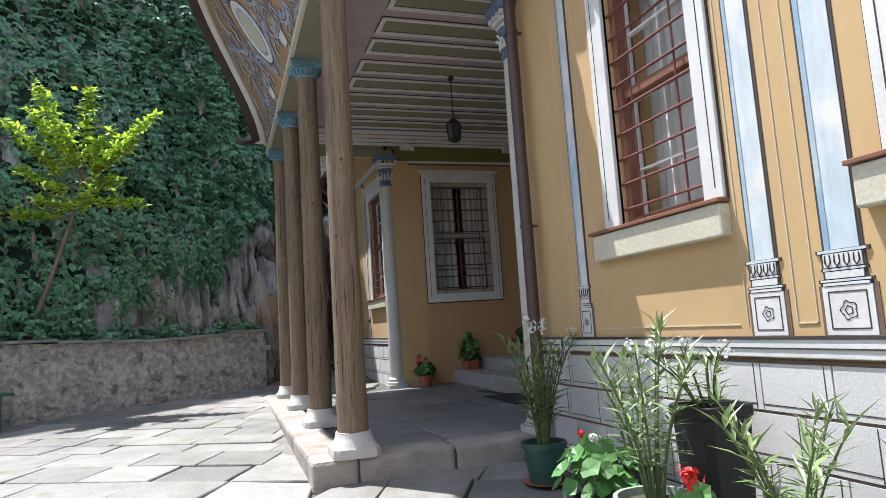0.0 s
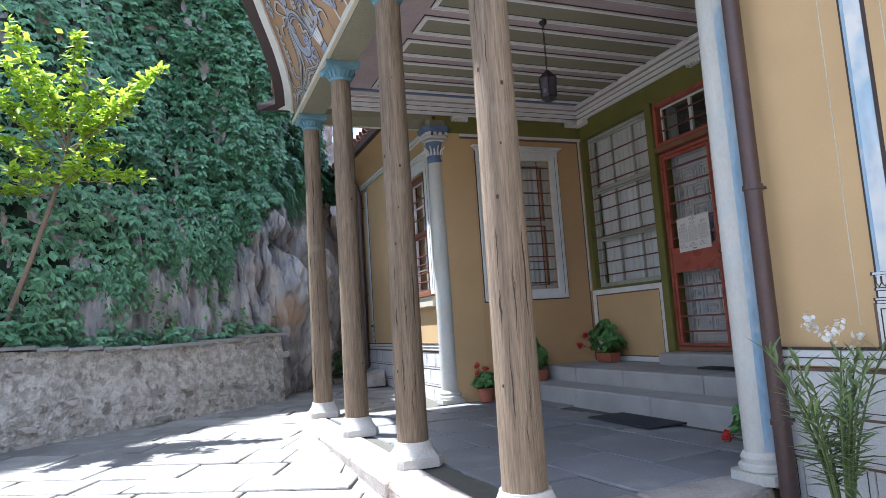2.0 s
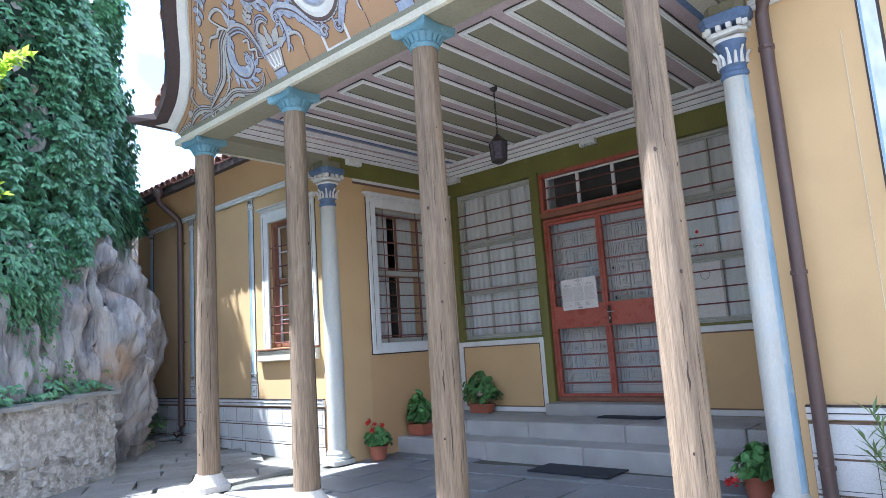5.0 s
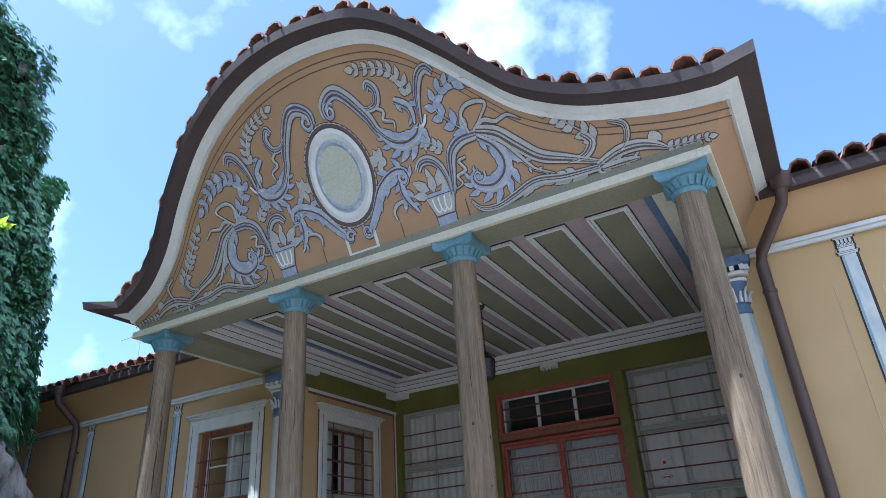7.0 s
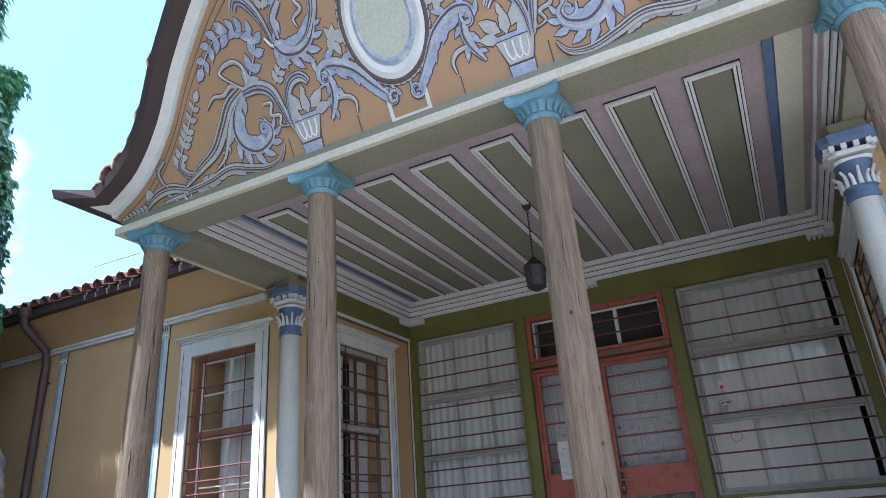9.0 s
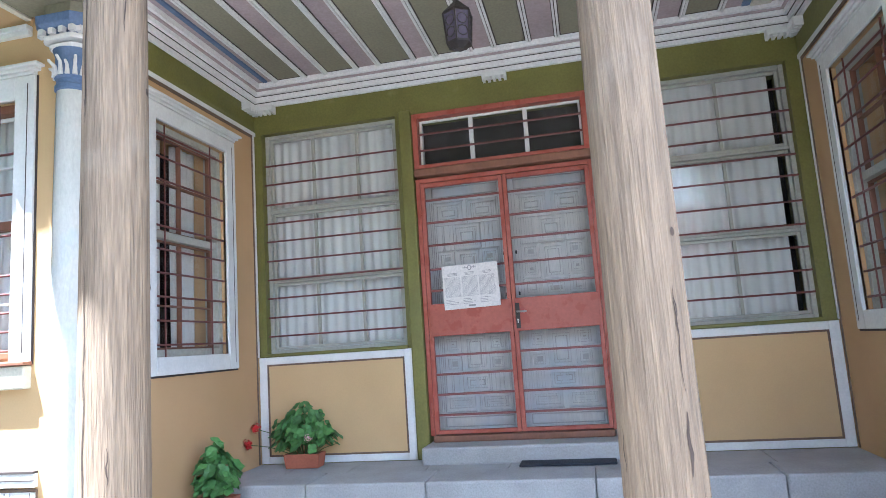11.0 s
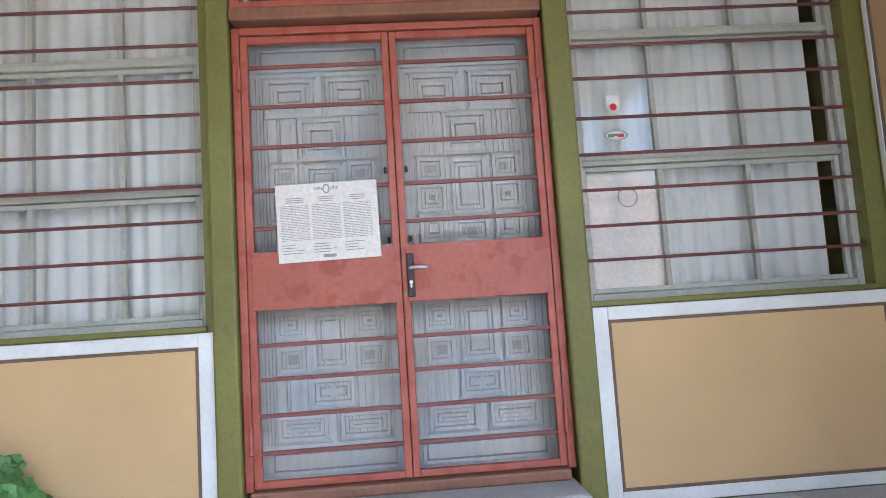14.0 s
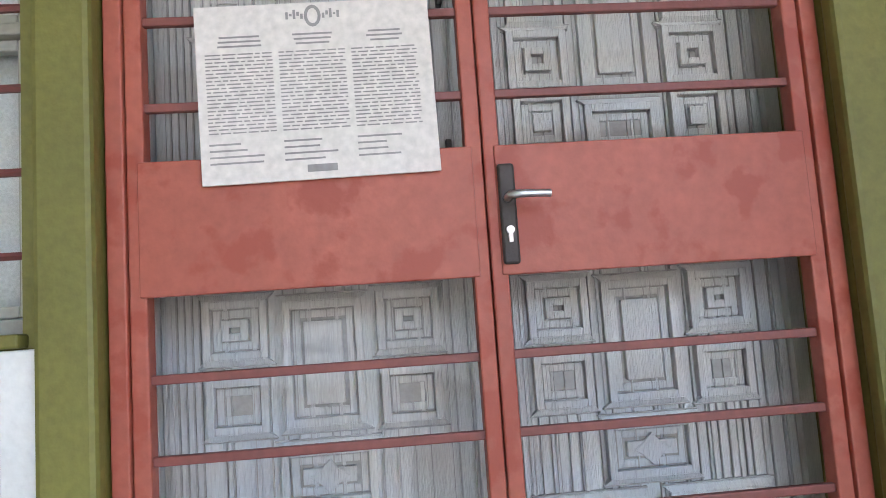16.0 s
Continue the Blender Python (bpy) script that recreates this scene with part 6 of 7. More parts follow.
def ivy_low(x):
    pts = [(-9, 1.0), (-1.7, 1.1), (-1.35, 1.5), (-0.9, 1.85), (-0.3, 2.25), (0.25, 2.2), (0.6, 2.7), (0.95, 3.0), (1.3, 3.2), (1.6, 3.3), (1.9, 3.3), (2.3, 3.3), (6, 3.2)]
    for (a, za), (b, zb) in zip(pts[:-1], pts[1:]):
        if a <= x <= b:
            return za + (zb - za) * (x - a) / (b - a)
    return 3.3


iv = Shape()
for i in range(34000):
    s = 2.2 + 8.4 * rnd.random()
    x, y, h = base_at(s)
    low = ivy_low(x) + 0.35 * noise.noise((x * 2.3, 7, 1)) + 0.15 * noise.noise((x * 7, 3, 1))
    z = low + (h + 0.15 - low) * rnd.random()
    if z < low:
        continue
    p, out = cliff(s, min(1, (z - 0.1) / (h - 0.1)))
    p = p + out * (rnd.uniform(0.03, 0.22) + 0.16 * noise.noise((p.x * 1.6, p.y * 1.6, p.z * 1.4))) + Vector((0, 0, max(0, z - h)))
    tilt = out + Vector((rnd.uniform(-0.5, 0.5), rnd.uniform(-0.5, 0.5), rnd.uniform(0.0, 0.7)))
    for k in range(3):
        ln = rnd.uniform(0.07, 0.125)
        add_leaf(iv, p, tilt.normalized(), ln, ln * 0.5, rnd.uniform(0.1, 0.7), (k - 1) * 0.8 + rnd.uniform(-0.4, 0.4))
tagged(iv.made("ivy", IVY), "dense dark green creeper hanging over the cliff", "creeper", kind="stuff")
# backing sheet over the rock, leaf-gap shade put into its colour
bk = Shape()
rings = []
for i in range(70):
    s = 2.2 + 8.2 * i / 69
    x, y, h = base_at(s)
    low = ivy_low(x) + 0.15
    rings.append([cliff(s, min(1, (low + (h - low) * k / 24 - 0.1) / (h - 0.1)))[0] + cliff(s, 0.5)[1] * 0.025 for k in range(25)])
tagged(bk.loops(rings, closed=False).made("ivy_stems", IVYSHADE), "near-black sheet under the creeper, coloured as shade between its leaves", "creeper", kind="stuff")
# loose trailing shoots along the lower edge
sh = Shape()
for i in range(1500):
    s = rnd.uniform(2.4, 9.0)
    x, y, h = base_at(s)
    low = ivy_low(x)
    n = rnd.randint(3, 9)
    p, out = cliff(s, (low - 0.1) / (h - 0.1))
    p += out * rnd.uniform(0.04, 0.14) + Vector((rnd.uniform(-0.1, 0.1), 0, rnd.uniform(-0.1, 0.35)))
    if noise.noise((x * 3.1, 0, 5)) < -0.05:
        continue
    for k in range(n):
        ln = rnd.uniform(0.06, 0.1)
        add_leaf(sh, p + Vector((rnd.uniform(-0.05, 0.05), rnd.uniform(-0.05, 0.05), -0.06 * k)), (out + Vector((0, 0, 0.3))).normalized(), ln, ln * 0.5, 0.4, rnd.uniform(-1, 1))
tagged(sh.made("trailing_ivy", IVY), "trailing creeper shoots over bare rock", "creeper", kind="stuff")

# ---- rubble retaining wall with planting bed ----
WA, WB = Vector((-6.0, 7.18, 0)), Vector((1.12, 11.42, 0))
WD = (WB - WA).normalized()
WN = Vector((WD.y, -WD.x, 0))
WLEN = (WB - WA).length


def wall_top(u):
    return 1.15 + 0.03 * math.sin(u * 1.7) + 0.03 * (1 - u / WLEN)


rw = tagged(new("rubble_wall"), "old rubble stone retaining wall with lime mortar", "wall", kind="structure")
rings = []
for i in range(91):
    u = WLEN * i / 90
    row = []
    for k in range(15):
        z = -0.1 + (wall_top(u) + 0.1) * k / 14
        p = WA + WD * u + WN * (0.035 * noise.noise((u * 2.5, z * 2.5, 1)) + 0.02 * noise.noise((u * 8, z * 8, 4)) + 0.05 * (1 - k / 14))
        row.append((p.x, p.y, z))
    back = WA + WD * u - WN * 0.3
    row += [(back.x, back.y, wall_top(u)), (back.x, back.y, -0.1)]
    rings.append(row)
Shape().loops(rings).made("core", MORTAR, rw, "rough lime mortar face")
end = Shape()
rings = []
for i in range(16):
    u = 1.2 * i / 15
    row = []
    for k in range(12):
        z = -0.1 + 1.27 * k / 11
        p = WB - WN * (u - 0.02) + WD * (0.03 * noise.noise((u * 4 + 9, z * 4, 1)) + 0.05 * (1 - k / 11))
        row.append((p.x, p.y, z))
    q = WB - WN * (u - 0.02) - WD * 0.25
    row += [(q.x, q.y, 1.17), (q.x, q.y, -0.1)]
    rings.append(row)
end.loops(rings).made("core_end", MORTAR, rw)


def rubble(parent, origin, along, normal, u0, u1, top_of, n, seed, size, chance):
    r = random.Random(seed)
    count = 0
    z = 0.02
    while z < 1.2:
        h = r.uniform(*size) * r.uniform(0.4, 0.75)
        u = u0 + r.uniform(0, 0.1)
        while u < u1:
            w = r.uniform(*size)
            if z + h < top_of(u) - 0.02 and r.random() < chance(u, z) and count < n:
                a = r.uniform(0, 6.28)
                ring0, ring1 = [], []
                m = r.randint(6, 8)
                for k in range(m):
                    t = 6.28318 * k / m
                    q = r.uniform(0.6, 1.08)
                    cu = math.copysign(abs(math.cos(t)) ** 0.7, math.cos(t)) * w * 0.5 * q
                    cz = math.copysign(abs(math.sin(t)) ** 0.7, math.sin(t)) * h * 0.52 * q
                    b = origin + along * (u + w / 2 + cu) + normal * 0.0
                    f = origin + along * (u + w / 2 + cu * 0.8) + normal * (0.03 + r.uniform(0.0, 0.035) + 0.03 * (1 - z))
                    ring0.append((b.x, b.y, z + h / 2 + cz))
                    ring1.append((f.x, f.y, z + h / 2 + cz * 0.8))
                Shape().loops([ring0, ring1]).made("stone", RUBBLE, parent)
                count += 1
            u += w * 1.04
        z += h * 1.03


rubble(rw, WA, WD, WN, 2.5, WLEN, wall_top, 235, 4, (0.11, 0.26), lambda u, z: 0.16 + 0.3 * max(0, (u - 6.4) / 2.0))
rubble(rw, WB, -WN, WD, 0.0, 1.15, lambda u: 1.16, 50, 6, (0.09, 0.2), lambda u, z: 0.85)
u = 2.0
while u < WLEN + 0.02:
    w = rnd.uniform(0.28, 0.6)
    a, b = u + 0.006, min(u + w, WLEN + 0.06)
    zt = wall_top(u)
    r0 = []
    for uu, off in ((a, 0.08 + rnd.uniform(-0.02, 0.03)), (b, 0.08 + rnd.uniform(-0.02, 0.03)), (b, -0.36), (a, -0.36)):
        p = WA + WD * uu + WN * off
        r0.append((p.x, p.y))
    dz = rnd.uniform(-0.008, 0.01)
    Shape().loops([[(x, y, zt + dz) for x, y in r0], [(x, y, zt + dz + 0.035) for x, y in r0]]).made("coping_slab", COPING, rw)
    u += w
for k in range(3):
    p, q = WB - WN * (0.1 + 0.36 * k), WB - WN * (0.44 + 0.36 * k)
    ring_ = [(p + WD * 0.07), (q + WD * 0.07), (q - WD * 0.3), (p - WD * 0.3)]
    Shape().loops([[(v.x, v.y, 1.165) for v in ring_], [(v.x, v.y, 1.2) for v in ring_]]).made("coping_slab", COPING, rw)
bed = Shape()
bed.loops([[(WA + WD * u - WN * 0.25 + Vector((0, 0, 1.1))), (WA + WD * u - WN * 1.6 + Vector((0, 0, 1.25)))] for u in (0, 3, 6, WLEN - 0.1)], closed=False)
tagged(bed.made("planting_bed", SOIL), "dark soil bed between wall and cliff", "soil", kind="structure")
wd = Shape()
for i in range(6200):
    u = rnd.uniform(1.5, WLEN - 0.05)
    left = max(0.0, 1 - (u - 1.5) / 4.6)
    if rnd.random() > 0.22 + 0.9 * left:
        continue
    p = WA + WD * u - WN * rnd.uniform(-0.12 if left > 0.2 else 0.0, 0.9) + Vector((0, 0, 1.2 + rnd.random() ** 1.6 * (0.16 + 1.3 * left)))
    out = (WN + Vector((rnd.uniform(-0.7, 0.7), rnd.uniform(-0.7, 0.7), rnd.uniform(0, 1)))).normalized()
    for k in range(3):
        ln = rnd.uniform(0.06, 0.11)
        add_leaf(wd, p, out, ln, ln * 0.55, rnd.uniform(0.2, 1.0), (k - 1) * 0.9 + rnd.uniform(-0.4, 0.4))
tagged(wd.made("undergrowth", IVY), "green undergrowth spilling over the wall coping", "undergrowth", kind="stuff")
# young shoots on the rock
yg = Shape()
for cx, cy, cz in ((0.25, 11.25, 1.5), (-0.35, 10.95, 1.75), (-0.3, 10.9, 1.35), (0.6, 11.35, 1.3), (2.25, 13.2, 0.75), (2.4, 13.6, 0.7), (2.1, 12.9, 0.62)):
    for k in range(60):
        p = Vector((cx + rnd.gauss(0, 0.12), cy + rnd.gauss(0, 0.12), cz + rnd.gauss(0, 0.13)))
        ln = rnd.uniform(0.05, 0.09)
        add_leaf(yg, p, (WN + Vector((rnd.uniform(-0.6, 0.6), rnd.uniform(-0.6, 0.6), rnd.uniform(0, 0.9)))).normalized(), ln, ln * 0.5, rnd.uniform(0.1, 0.9), rnd.uniform(-1.2, 1.2))
tagged(yg.made("rock_plants", GERANIUM), "small green plants growing from the rock", "undergrowth", kind="stuff")

# ---- young tree in the bed ----
tree = thing("young_tree", "slender young tree with bright sunlit yellow-green leaves", "tree", at=(-1.78, 10.05, 1.1))
trunk = Shape()
O = Vector((-1.78, 10.05, 1.1))
fork = Vector((-1.28, 10.0, 2.68)) - O
trunk.tube([Vector((0, 0, 0)), Vector((0.12, 0, 0.45)), Vector((0.3, -0.04, 0.94)), fork], 0.032, 0.022, n=8)
trunk.made("trunk", BARK, tree, "thin leaning brown trunk", smooth=True)
TIPS = [(-1.02, 9.75, 4.42, 1.0), (-1.58, 9.6, 4.36, 0.62), (-0.22, 9.8, 4.08, 0.55), (-0.40, 9.7, 2.85, 0.3), (-1.78, 9.6, 3.3, 0.3), (-0.72, 9.5, 3.75, 0.75), (-2.0, 9.9, 2.75, 0.1), (-1.3, 9.45, 3.85, 0.7), (-1.95, 9.6, 3.9, 0.5), (-0.62, 9.9, 3.25, 0.45), (-1.72, 9.9, 4.1, 0.8), (-0.45, 9.75, 3.75, 0.65), (-0.95, 9.6, 2.95, 0.15), (-1.6, 9.7, 2.9, 0.2)]
leader = [fork, Vector((-1.16, 9.95, 3.1)) - O, Vector((-1.1, 9.88, 3.5)) - O]
Shape().tube(leader, 0.021, 0.012, n=7).made("leader", BARK, tree, smooth=True)


def on_leader(t):
    a = t * 2
    return leader[0].lerp(leader[1], a) if a < 1 else leader[1].lerp(leader[2], a - 1)


lv = Shape()
for *tip, at in TIPS:
    e = Vector(tip) - O
    st_ = on_leader(at * 0.95)
    mid = st_.lerp(e, 0.5) + Vector((rnd.uniform(-0.06, 0.06), rnd.uniform(-0.05, 0.05), -0.03))
    Shape().tube([st_, st_.lerp(mid, 0.5) + Vector((0, 0, -0.02)), mid, mid.lerp(e, 0.5) + Vector((0, 0, -0.01)), e], 0.011, 0.003, n=6).made("limb", BARK, tree, smooth=True)
    ln_ = (e - st_).length
    for k in range(int(ln_ / 0.05)):
        t = 0.2 + 0.8 * (k + rnd.random()) / (ln_ / 0.05)
        b = st_.lerp(e, min(t, 1.02))
        for q in range(3):
            d = Vector((rnd.uniform(-1, 1), rnd.uniform(-1, 1), rnd.uniform(-0.2, 0.8))).normalized()
            tw = rnd.uniform(0.03, 0.2) * (1.2 - 0.7 * t)
            for j in range(3):
                p_ = b + d * tw * (j + 1) / 3 + Vector((rnd.uniform(-0.02, 0.02), rnd.uniform(-0.02, 0.02), rnd.uniform(-0.01, 0.03)))
                ln = rnd.uniform(0.075, 0.125)
                add_leaf(lv, p_, Vector((rnd.uniform(-0.6, 0.6), rnd.uniform(-0.8, 0.3), rnd.uniform(0.2, 1))).normalized(), ln, ln * 0.52, rnd.uniform(0.4, 1.3), rnd.uniform(-1.7, 1.7))
tagged(lv.made("crown", BRIGHTLEAF, tree, "sprays of pointed yellow-green leaves"), kind="stuff")

# green bench by the wall
bn = thing("bench", "dark green painted bench standing by the rubble wall", "bench", at=(-2.27, 9.0, ground_z(9.0)))
bn.rotation_euler.z = math.atan2(WD.y, WD.x)
for k in range(3):
    Shape().box(-0.75, 0.6, -0.2 + 0.13 * k, -0.09 + 0.13 * k, 0.385, 0.415).made("seat_slat", GRILLEGREEN, bn, bevel=0.005)
for x in (-0.6, 0.45):
    for y in (-0.17, 0.13):
        Shape().box(x - 0.025, x + 0.025, y - 0.025, y + 0.025, 0.0, 0.385).made("leg", GRILLEGREEN, bn, bevel=0.004)
tagged(Shape().loops([[(2.36, 12.0, 0.33), (2.7, 12.0, 0.33), (2.72, 12.55, 0.33), (2.4, 12.55, 0.33)], [(2.42, 12.05, 0.5), (2.7, 12.02, 0.56), (2.7, 12.5, 0.58), (2.46, 12.5, 0.5)]]).made("stone_block", CURB, bevel=0.02), "rough grey stone block lying by the wall foot", "stone")
tagged(Shape().loops([[(1.75, 12.3, 0.3), (2.3, 12.9, 0.3), (2.0, 13.6, 0.32), (1.5, 12.9, 0.3)], [(1.78, 12.35, 0.47), (2.25, 12.9, 0.45), (1.98, 13.5, 0.47), (1.55, 12.9, 0.48)]]).made("stone_ledge", CURB, bevel=0.03), "low grey stone ledge at the rock foot", "stone")
# roof aerial
ae = thing("roof_aerial", "thin metal aerial rods standing on the roof", "aerial", at=(4.2, 14.2, 4.7))
Shape().tube([(0, 0, 0), (0, 0, 0.75)], 0.012, n=6).made("mast", STEEL, ae)
Shape().tube([(0, -0.5, 0.7), (0, 0.5, 0.72)], 0.008, n=6).made("rod", STEEL, ae)


# ---- potted plants ----
def pot(kind, r0, r1, h, mat):
    t = thing(kind[0], kind[1], "potted plant", kind[2] if len(kind) > 2 else "")
    Shape().lathe(0, 0, [(r0, 0), (r0 + (r1 - r0) * 0.9, h * 0.86), (r1 + 0.008, h * 0.87), (r1 + 0.01, h), (r1 - 0.008, h), (r1 - 0.012, h * 0.9), (0.001, h * 0.9)], 24).made("pot", mat, t, smooth=True)
    Shape().lathe(0, 0, [(0.001, h * 0.88), (r1 - 0.014, h * 0.905), (0.001, h * 0.93)], 16).made("soil", SOIL, t)
    return t


def trough(kind, w, d, h, mat):
    t = thing(kind[0], kind[1], "potted plant", "")
    s = Shape()
    s.loops([[(-d * 0.42, -w * 0.45, 0), (d * 0.42, -w * 0.45, 0), (d * 0.42, w * 0.45, 0), (-d * 0.42, w * 0.45, 0)], [(-d * 0.5, -w * 0.5, h), (d * 0.5, -w * 0.5, h), (d * 0.5, w * 0.5, h), (-d * 0.5, w * 0.5, h)], [(-d * 0.44, -w * 0.46, h), (d * 0.44, -w * 0.46, h), (d * 0.44, w * 0.46, h), (-d * 0.44, w * 0.46, h)], [(-d * 0.44, -w * 0.46, h * 0.85), (d * 0.44, -w * 0.46, h * 0.85), (d * 0.44, w * 0.46, h * 0.85), (-d * 0.44, w * 0.46, h * 0.85)]])
    s.made("trough", mat, t, bevel=0.006)
    return t


def bloom(parent, p, r, mat, n=44, name="flower_head"):
    s = Shape()
    for i in range(n):
        d = Vector((rnd.gauss(0, 1), rnd.gauss(0, 1), rnd.gauss(0.3, 1))).normalized()
        c_ = p + d * r * rnd.uniform(0.3, 1.1)
        a = d.cross(Vector((0.3, 0.2, 1))).normalized()
        b = d.cross(a)
        q = r * 0.27
        s.face([c_ + q * (math.cos(k * 1.2566) * a + math.sin(k * 1.2566) * b) + d * 0.2 * q * (k % 2) for k in range(5)])
    return tagged(s.made(name, mat, parent), kind="stuff")


def geranium(t, h0, spread, h, n, flowers, sx=1.0, sy=1.0):
    lf, st = Shape(), Shape()
    for i in range(n):
        a, q = rnd.uniform(0, 6.28), math.sqrt(rnd.random()) * spread
        p = Vector((q * math.cos(a) * sx, q * math.sin(a) * sy, h0 + h * (0.25 + 0.75 * rnd.random()) * (1.1 - 0.5 * q / spread)))
        r = rnd.uniform(0.03, 0.056)
        nrm = Vector((math.cos(a) * 0.8 + rnd.uniform(-0.4, 0.4), math.sin(a) * 0.8 + rnd.uniform(-0.4, 0.4), rnd.uniform(0.35, 1.2))).normalized()
        u = nrm.cross(Vector((0, 0, 1))).normalized()
        w = nrm.cross(u)
        m = len(lf.v)
        k = 10
        lf.v.append(tuple(p - nrm * 0.012))
        for j in range(k):
            ang = 6.28318 * j / k
            rr = r * (1 + 0.12 * math.cos(5 * ang)) * (0.55 if j == 0 else 1)
            lf.v.append(tuple(p + rr * (math.cos(ang) * u + math.sin(ang) * w) + nrm * 0.004 * math.cos(3 * ang)))
        for j in range(k):
            lf.f.append((m, m + 1 + j, m + 1 + (j + 1) % k))
            lf.m.append(0)
        if i % 3 == 0:
            st.tube([Vector((0.2 * p.x, 0.2 * p.y, h0 - 0.02)), Vector((p.x * 0.6, p.y * 0.6, (h0 + p.z) / 2)), p - nrm * 0.012], 0.004, 0.002, n=4)
    tagged(lf.made("foliage", GERANIUM, t, "rounded green geranium leaves"), kind="stuff")
    for (fx, fy, fz, r, mat) in flowers:
        p = Vector((fx, fy, fz))
        st.tube([Vector((0.2 * fx, 0.2 * fy, h0)), p * 0.6 + Vector((0, 0, fz * 0.25)), p], 0.004, 0.003, n=4)
        bloom(t, p, r, mat)
    tagged(st.made("stem_cluster", STEM, t), kind="stuff")
    return t


def oleander(t, h0, spread, h, n, whites=0, lean=(0, 0)):
    lf, st = Shape(), Shape()
    for i in range(n):
        a, q = 6.28 * i / n + rnd.uniform(-0.4, 0.4), spread * rnd.uniform(0.35, 1)
        hh = h * rnd.uniform(0.6, 1.0)
        p0 = Vector((0.03 * math.cos(a), 0.03 * math.sin(a), h0))
        p2 = Vector((q * math.cos(a) + lean[0], q * math.sin(a) + lean[1], h0 + hh))
        p1 = p0.lerp(p2, 0.5) + Vector((-0.25 * q * math.cos(a), -0.25 * q * math.sin(a), 0.04))
        pts = [p0 * (1 - t_) ** 2 + p1 * 2 * t_ * (1 - t_) + p2 * t_ * t_ for t_ in (0, 0.2, 0.4, 0.6, 0.8, 1)]
        Shape().tube(pts, 0.007, 0.003, n=5).made("stem", STEM, t, smooth=True)
        m = int(hh / 0.06)
        for k in range(m):
            t_ = 0.22 + 0.78 * k / m
            b = p0 * (1 - t_) ** 2 + p1 * 2 * t_ * (1 - t_) + p2 * t_ * t_
            for j in range(3):
                az = j * 2.094 + k * 1.05 + rnd.uniform(-0.3, 0.3)
                el = 0.25 + 0.9 * t_ * t_ + rnd.uniform(-0.3, 0.25)
                d = Vector((math.cos(az) * math.cos(el), math.sin(az) * math.cos(el), math.sin(el)))
                ln = rnd.uniform(0.075, 0.135)
                side = d.cross(Vector((0, 0, 1))).normalized()
                up = side.cross(d)
                v = len(lf.v)
                w = ln * 0.08
                bend = -0.12 * ln
                lf.v += [tuple(b), tuple(b + d * ln * 0.45 + side * w + up * 0.1 * w), tuple(b + d * ln * 0.45 - up * w * 0.35), tuple(b + d * ln * 0.45 - side * w + up * 0.1 * w), tuple(b + d * ln + up * bend)]
                lf.f += [(v, v + 1, v + 2), (v, v + 2, v + 3), (v + 1, v + 4, v + 2), (v + 2, v + 4, v + 3)]
                lf.m += [0] * 4
        if i < whites:
            for k in range(3):
                bloom(t, p2 + Vector((rnd.uniform(-0.05, 0.05), rnd.uniform(-0.05, 0.05), rnd.uniform(-0.03, 0.05))), 0.035, WHITEFLOWER, 9, "white_flower")
    tagged(lf.made("foliage", OLEANDER, t, "narrow grey-green oleander leaves"), kind="stuff")
    return t


RF, PF, YF = REDFLOWER, PINKFLOWER, YELLOWFLOWER
t = oleander(pot(("oleander_pot", "white-flowering oleander in a dark green plastic pot"), 0.1, 0.13, 0.25, GREENPOT), 0.23, 0.27, 0.68, 15, 2)
for k in range(5):
    bloom(t, Vector((0.05 * math.cos(k * 1.3), 0.06 * math.sin(k * 1.3), 0.93 + 0.035 * (k % 3))), 0.04, WHITEFLOWER, 12, "white_flower")
Shape().lathe(0, 0, [(0.1, 0.0), (0.135, 0.012), (0.14, 0.022), (0.1, 0.012)], 20).made("saucer", TERRACOTTA, t, "brown saucer", smooth=True)
t.location = (2.36, 4.42, ground_z(4.42) + 0.006)
t = oleander(pot(("oleander_pot", "tall leafy oleander in a pale green plastic pot"), 0.12, 0.155, 0.33, PALEPOT), 0.31, 0.3, 0.76, 8, 0)
t.location = (2.12, 2.98, ground_z(2.98) + 0.006)
t = thing("oleander_planter", "white-flowering oleander in a square black planter", "potted plant", at=(2.46, 3.02, ground_z(3.02) + 0.006))
pl = Shape()
pl.loops([square(0, 0, 0.105, 0.0, 24, 0.25), square(0, 0, 0.13, 0.6, 24, 0.25), square(0, 0, 0.14, 0.605, 24, 0.25), square(0, 0, 0.14, 0.65, 24, 0.25), square(0, 0, 0.12, 0.65, 24, 0.25), square(0, 0, 0.118, 0.6, 24, 0.25)])
pl.made("planter", BLACKPOT, t, bevel=0.006)
oleander(t, 0.58, 0.24, 0.38, 6, 4, (-0.1, -0.06))
t = oleander(pot(("oleander_pot", "leafy oleander in a black plastic pot by the wall"), 0.13, 0.16, 0.28, BLACKPOT), 0.26, 0.3, 0.6, 9, 0)
t.location = (2.2, 2.36, ground_z(2.36) + 0.006)
t = oleander(pot(("oleander_pot", "leafy oleander in a green plastic pot by the wall"), 0.12, 0.15, 0.28, GREENPOT), 0.26, 0.2, 0.5, 8, 0)
t.location = (2.25, 1.9, ground_z(1.9) + 0.006)
t = oleander(pot(("oleander_pot", "slender oleander in a black plastic pot"), 0.1, 0.13, 0.25, BLACKPOT), 0.23, 0.16, 0.55, 5, 0)
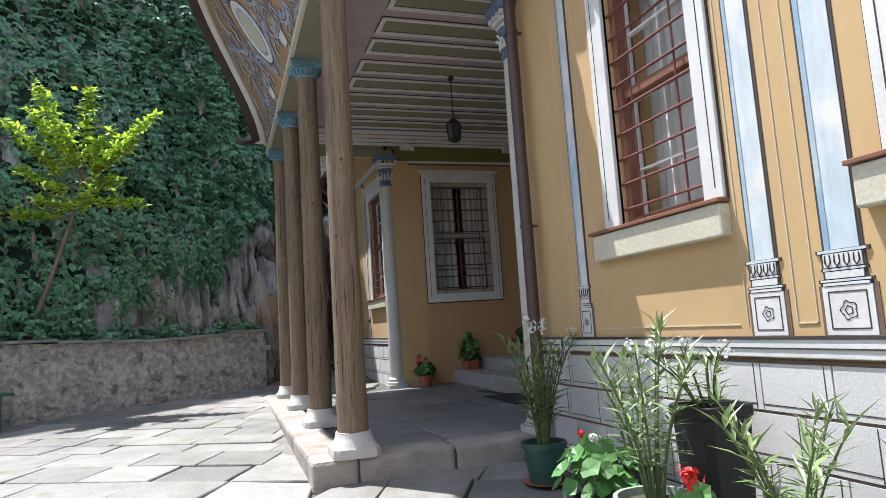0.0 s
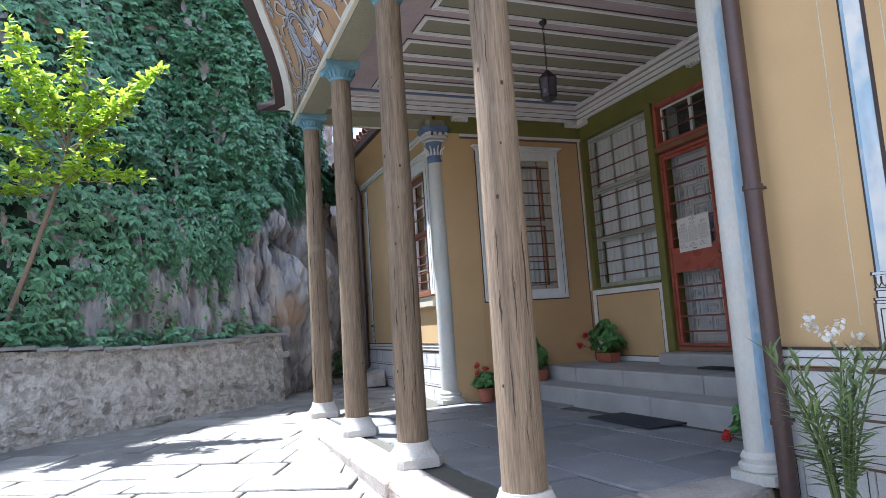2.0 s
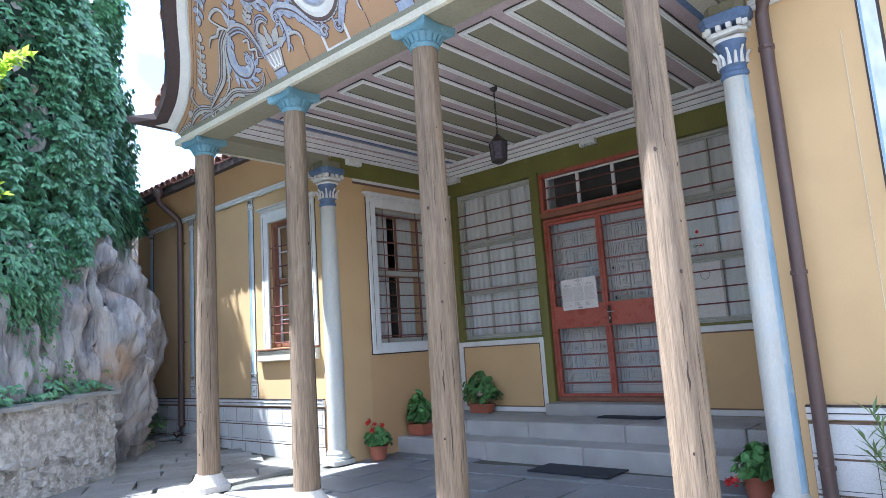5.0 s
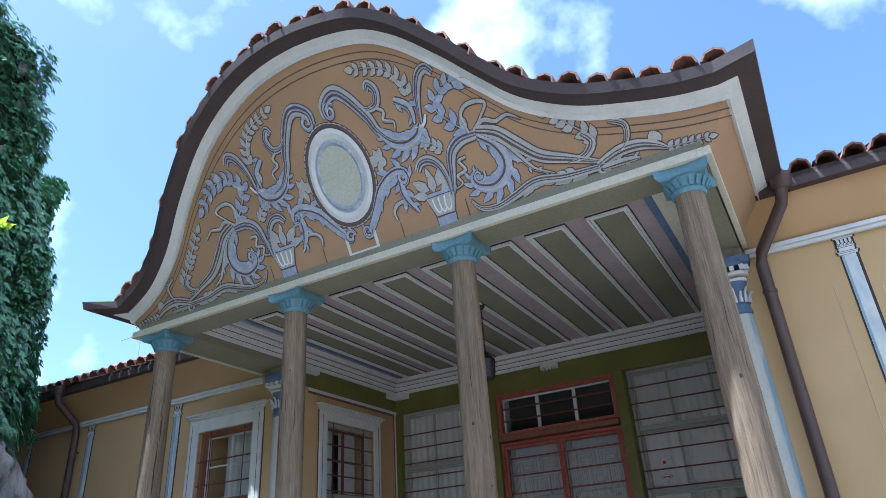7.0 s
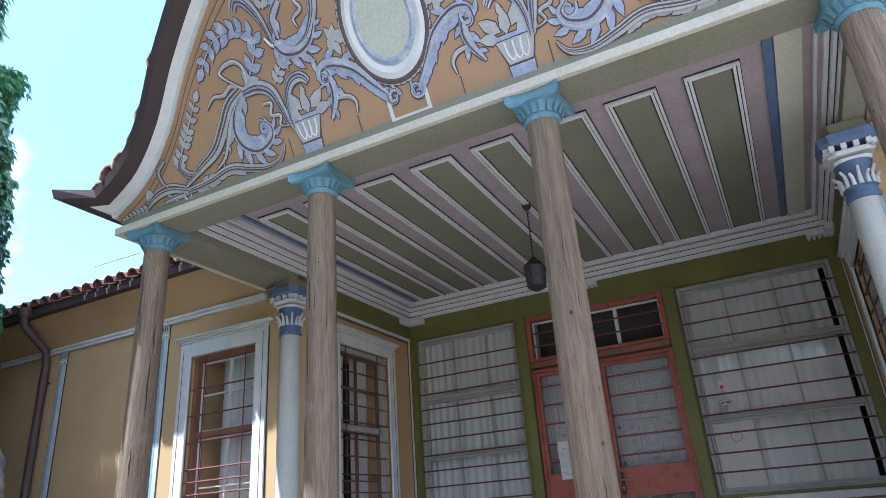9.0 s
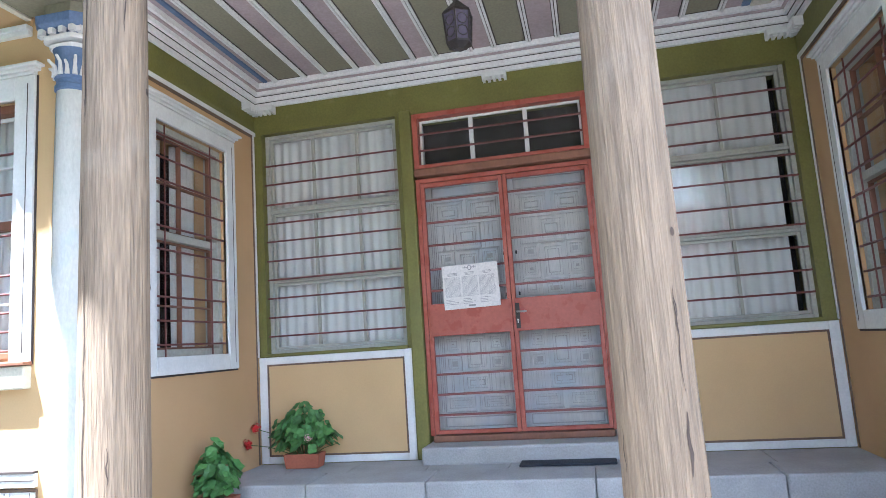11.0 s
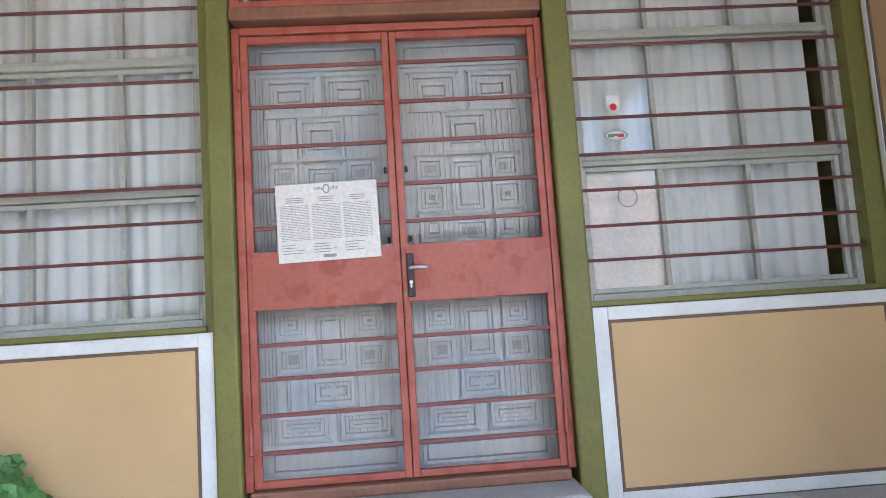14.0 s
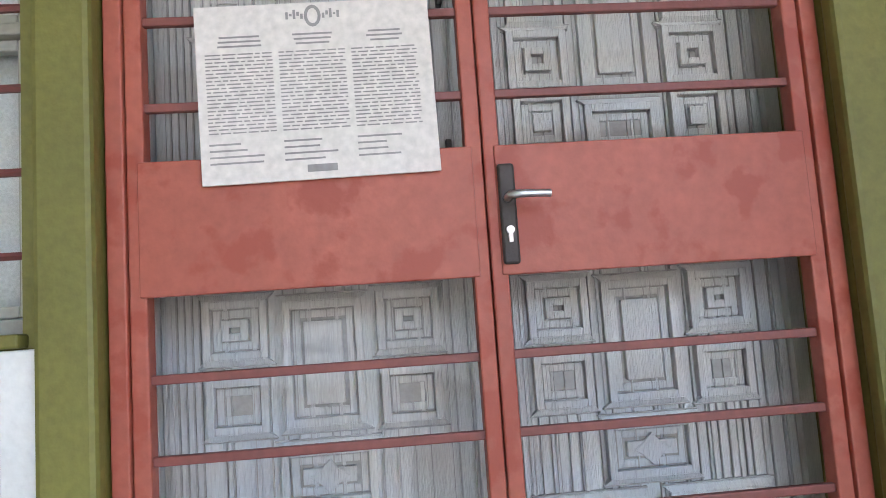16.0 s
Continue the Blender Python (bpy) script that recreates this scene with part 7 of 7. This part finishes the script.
t.location = (2.45, 3.6, ground_z(3.6) + 0.006)
t = geranium(pot(("geranium_pot", "geranium with small red and white flowers in a black pot"), 0.085, 0.11, 0.18, BLACKPOT), 0.2, 0.19, 0.26, 80, [(-0.02, 0.08, 0.46, 0.022, RF), (-0.02, -0.04, 0.45, 0.032, WHITEFLOWER)])
t.location = (2.18, 3.52, ground_z(3.52) + 0.006)
t = geranium(pot(("geranium_pot", "geranium with a large red flower in a plastic pot"), 0.09, 0.12, 0.22, PALEPOT), 0.22, 0.19, 0.24, 90, [(-0.02, 0.02, 0.51, 0.045, RF)])
t.location = (2.0, 2.56, ground_z(2.56) + 0.006)
t = geranium(pot(("geranium_pot", "geranium with a red flower in a black pot"), 0.09, 0.12, 0.22, BLACKPOT), 0.22, 0.17, 0.22, 60, [(0.0, 0.0, 0.55, 0.042, RF)])
t.location = (2.0, 1.9, ground_z(1.9) + 0.006)
t = geranium(pot(("geranium_pot", "geranium with red and yellow flowers in a terracotta pot"), 0.075, 0.1, 0.15, TERRACOTTA), 0.14, 0.15, 0.2, 80, [(-0.06, 0.08, 0.4, 0.038, RF), (-0.1, -0.02, 0.32, 0.036, RF), (-0.08, 0.02, 0.25, 0.03, YF), (-0.02, -0.1, 0.37, 0.03, RF), (0.04, 0.1, 0.36, 0.03, RF)])
t.location = (3.12, 9.40, FLOOR + 0.008)
t = geranium(trough(("plant_trough", "bushy green plant in a terracotta trough on the step"), 0.26, 0.17, 0.13, TERRACOTTA), 0.12, 0.14, 0.36, 170, [])
t.location = (3.78, 9.40, 0.447)
t = geranium(trough(("geranium_trough", "geranium with red and pink flowers in a terracotta trough"), 0.3, 0.15, 0.11, TERRACOTTA), 0.1, 0.26, 0.38, 170, [(-0.03, 0.4, 0.31, 0.042, RF), (-0.1, 0.44, 0.2, 0.042, RF), (-0.15, -0.1, 0.24, 0.032, PF)], 0.6, 1.1)
t.location = (4.62, 9.14, LAND)
t = geranium(pot(("geranium_pot", "geranium with red flowers in a terracotta pot"), 0.09, 0.12, 0.17, TERRACOTTA), 0.16, 0.17, 0.22, 100, [(-0.15, 0.12, 0.14, 0.035, RF), (-0.1, 0.18, 0.12, 0.035, RF)])
t.location = (3.02, 5.42, FLOOR + 0.008)

# walls closing the courtyard behind the walk
cw = Shape().box(-10.4, 6.0, -8.4, -8.0, -0.5, 2.6).box(-10.4, -10.0, -8.0, 0.0, -0.5, 2.6)
structure(cw, "courtyard_wall", OCHRE, "plain plastered courtyard wall", "wall")
# house across the courtyard, mirrored in the entrance window
hs = tagged(new("house_opposite"), "low plastered house with clay tile roof across the courtyard", "house", kind="structure")
Shape().box(-14.5, -10.0, 0.0, 11.0, -0.5, 3.4).made("wall", OCHRE, hs)
Shape().loops([[(-9.5, y, 3.3), (-9.5, y, 3.42), (-12.2, y, 5.3), (-15.0, y, 3.42), (-15.0, y, 3.3), (-12.2, y, 5.15)] for y in (-0.4, 11.4)]).made("roof", EAVE, hs)
ot = Shape()
for row in range(8):
    y = -0.3
    while y < 11.3:
        x, z = -9.45 - row * 0.35, 3.45 + row * 0.244
        ot.loops([[(x - xx, y + r * c_, z + xx * 0.7 + r * s_) for c_, s_ in tile_ring] for xx, r in ((0.0, 0.078), (0.4, 0.066))], closed=False)
        y += 0.175
tagged(ot.made("tile_field", TILES, hs), "courses of red clay barrel tiles", kind="stuff")


def court_tree(x, y, h, seed):
    """A broad tree behind the house: tapered trunk, limbs and a crown of loose leaf clumps."""
    q = random.Random(seed)
    t = thing("tree", "broad leafy green tree standing behind the opposite house", "tree", "trees across the courtyard", at=(x, y, -0.1))
    Shape().tube([(0, 0, 0), (0.1, 0.05, h * 0.25), (0.0, 0.1, h * 0.5)], 0.22, 0.13, n=10).made("trunk", BARK, t, smooth=True)
    lf = Shape()
    for k in range(16):
        a, e = q.uniform(0, 6.28), q.uniform(-0.1, 1.3)
        tip = Vector((math.cos(a) * math.cos(e) * 2.3, math.sin(a) * math.cos(e) * 2.3, h * 0.5 + h * 0.42 * math.sin(e) + q.uniform(-0.4, 0.4)))
        st_ = Vector((0, 0.1, h * q.uniform(0.35, 0.5)))
        mid = st_.lerp(tip, 0.5) + Vector((0, 0, 0.25))
        Shape().tube([st_, mid, tip], 0.07, 0.02, n=6).made("limb", BARK, t, smooth=True)
        for c_ in range(7):
            ctr = mid.lerp(tip, q.uniform(0.1, 1.15)) + Vector((q.gauss(0, 0.45), q.gauss(0, 0.45), q.gauss(0, 0.4)))
            for j in range(34):
                p_ = ctr + Vector((q.gauss(0, 0.28), q.gauss(0, 0.28), q.gauss(0, 0.22)))
                ln = q.uniform(0.12, 0.2)
                add_leaf(lf, p_, Vector((q.uniform(-1, 1), q.uniform(-1, 1), q.uniform(0.1, 1))).normalized(), ln, ln * 0.6, q.uniform(0.2, 1.2), q.uniform(-1.5, 1.5))
    tagged(lf.made("crown", GERANIUM, t, "loose clumps of green leaves"), kind="stuff")


for k, (x, y, h) in enumerate(((-16.5, 1.0, 8.5), (-17.0, 5.2, 9.5), (-16.2, 9.0, 9.0), (-12.0, -2.5, 7.0))):
    court_tree(x, y, h, 70 + k)
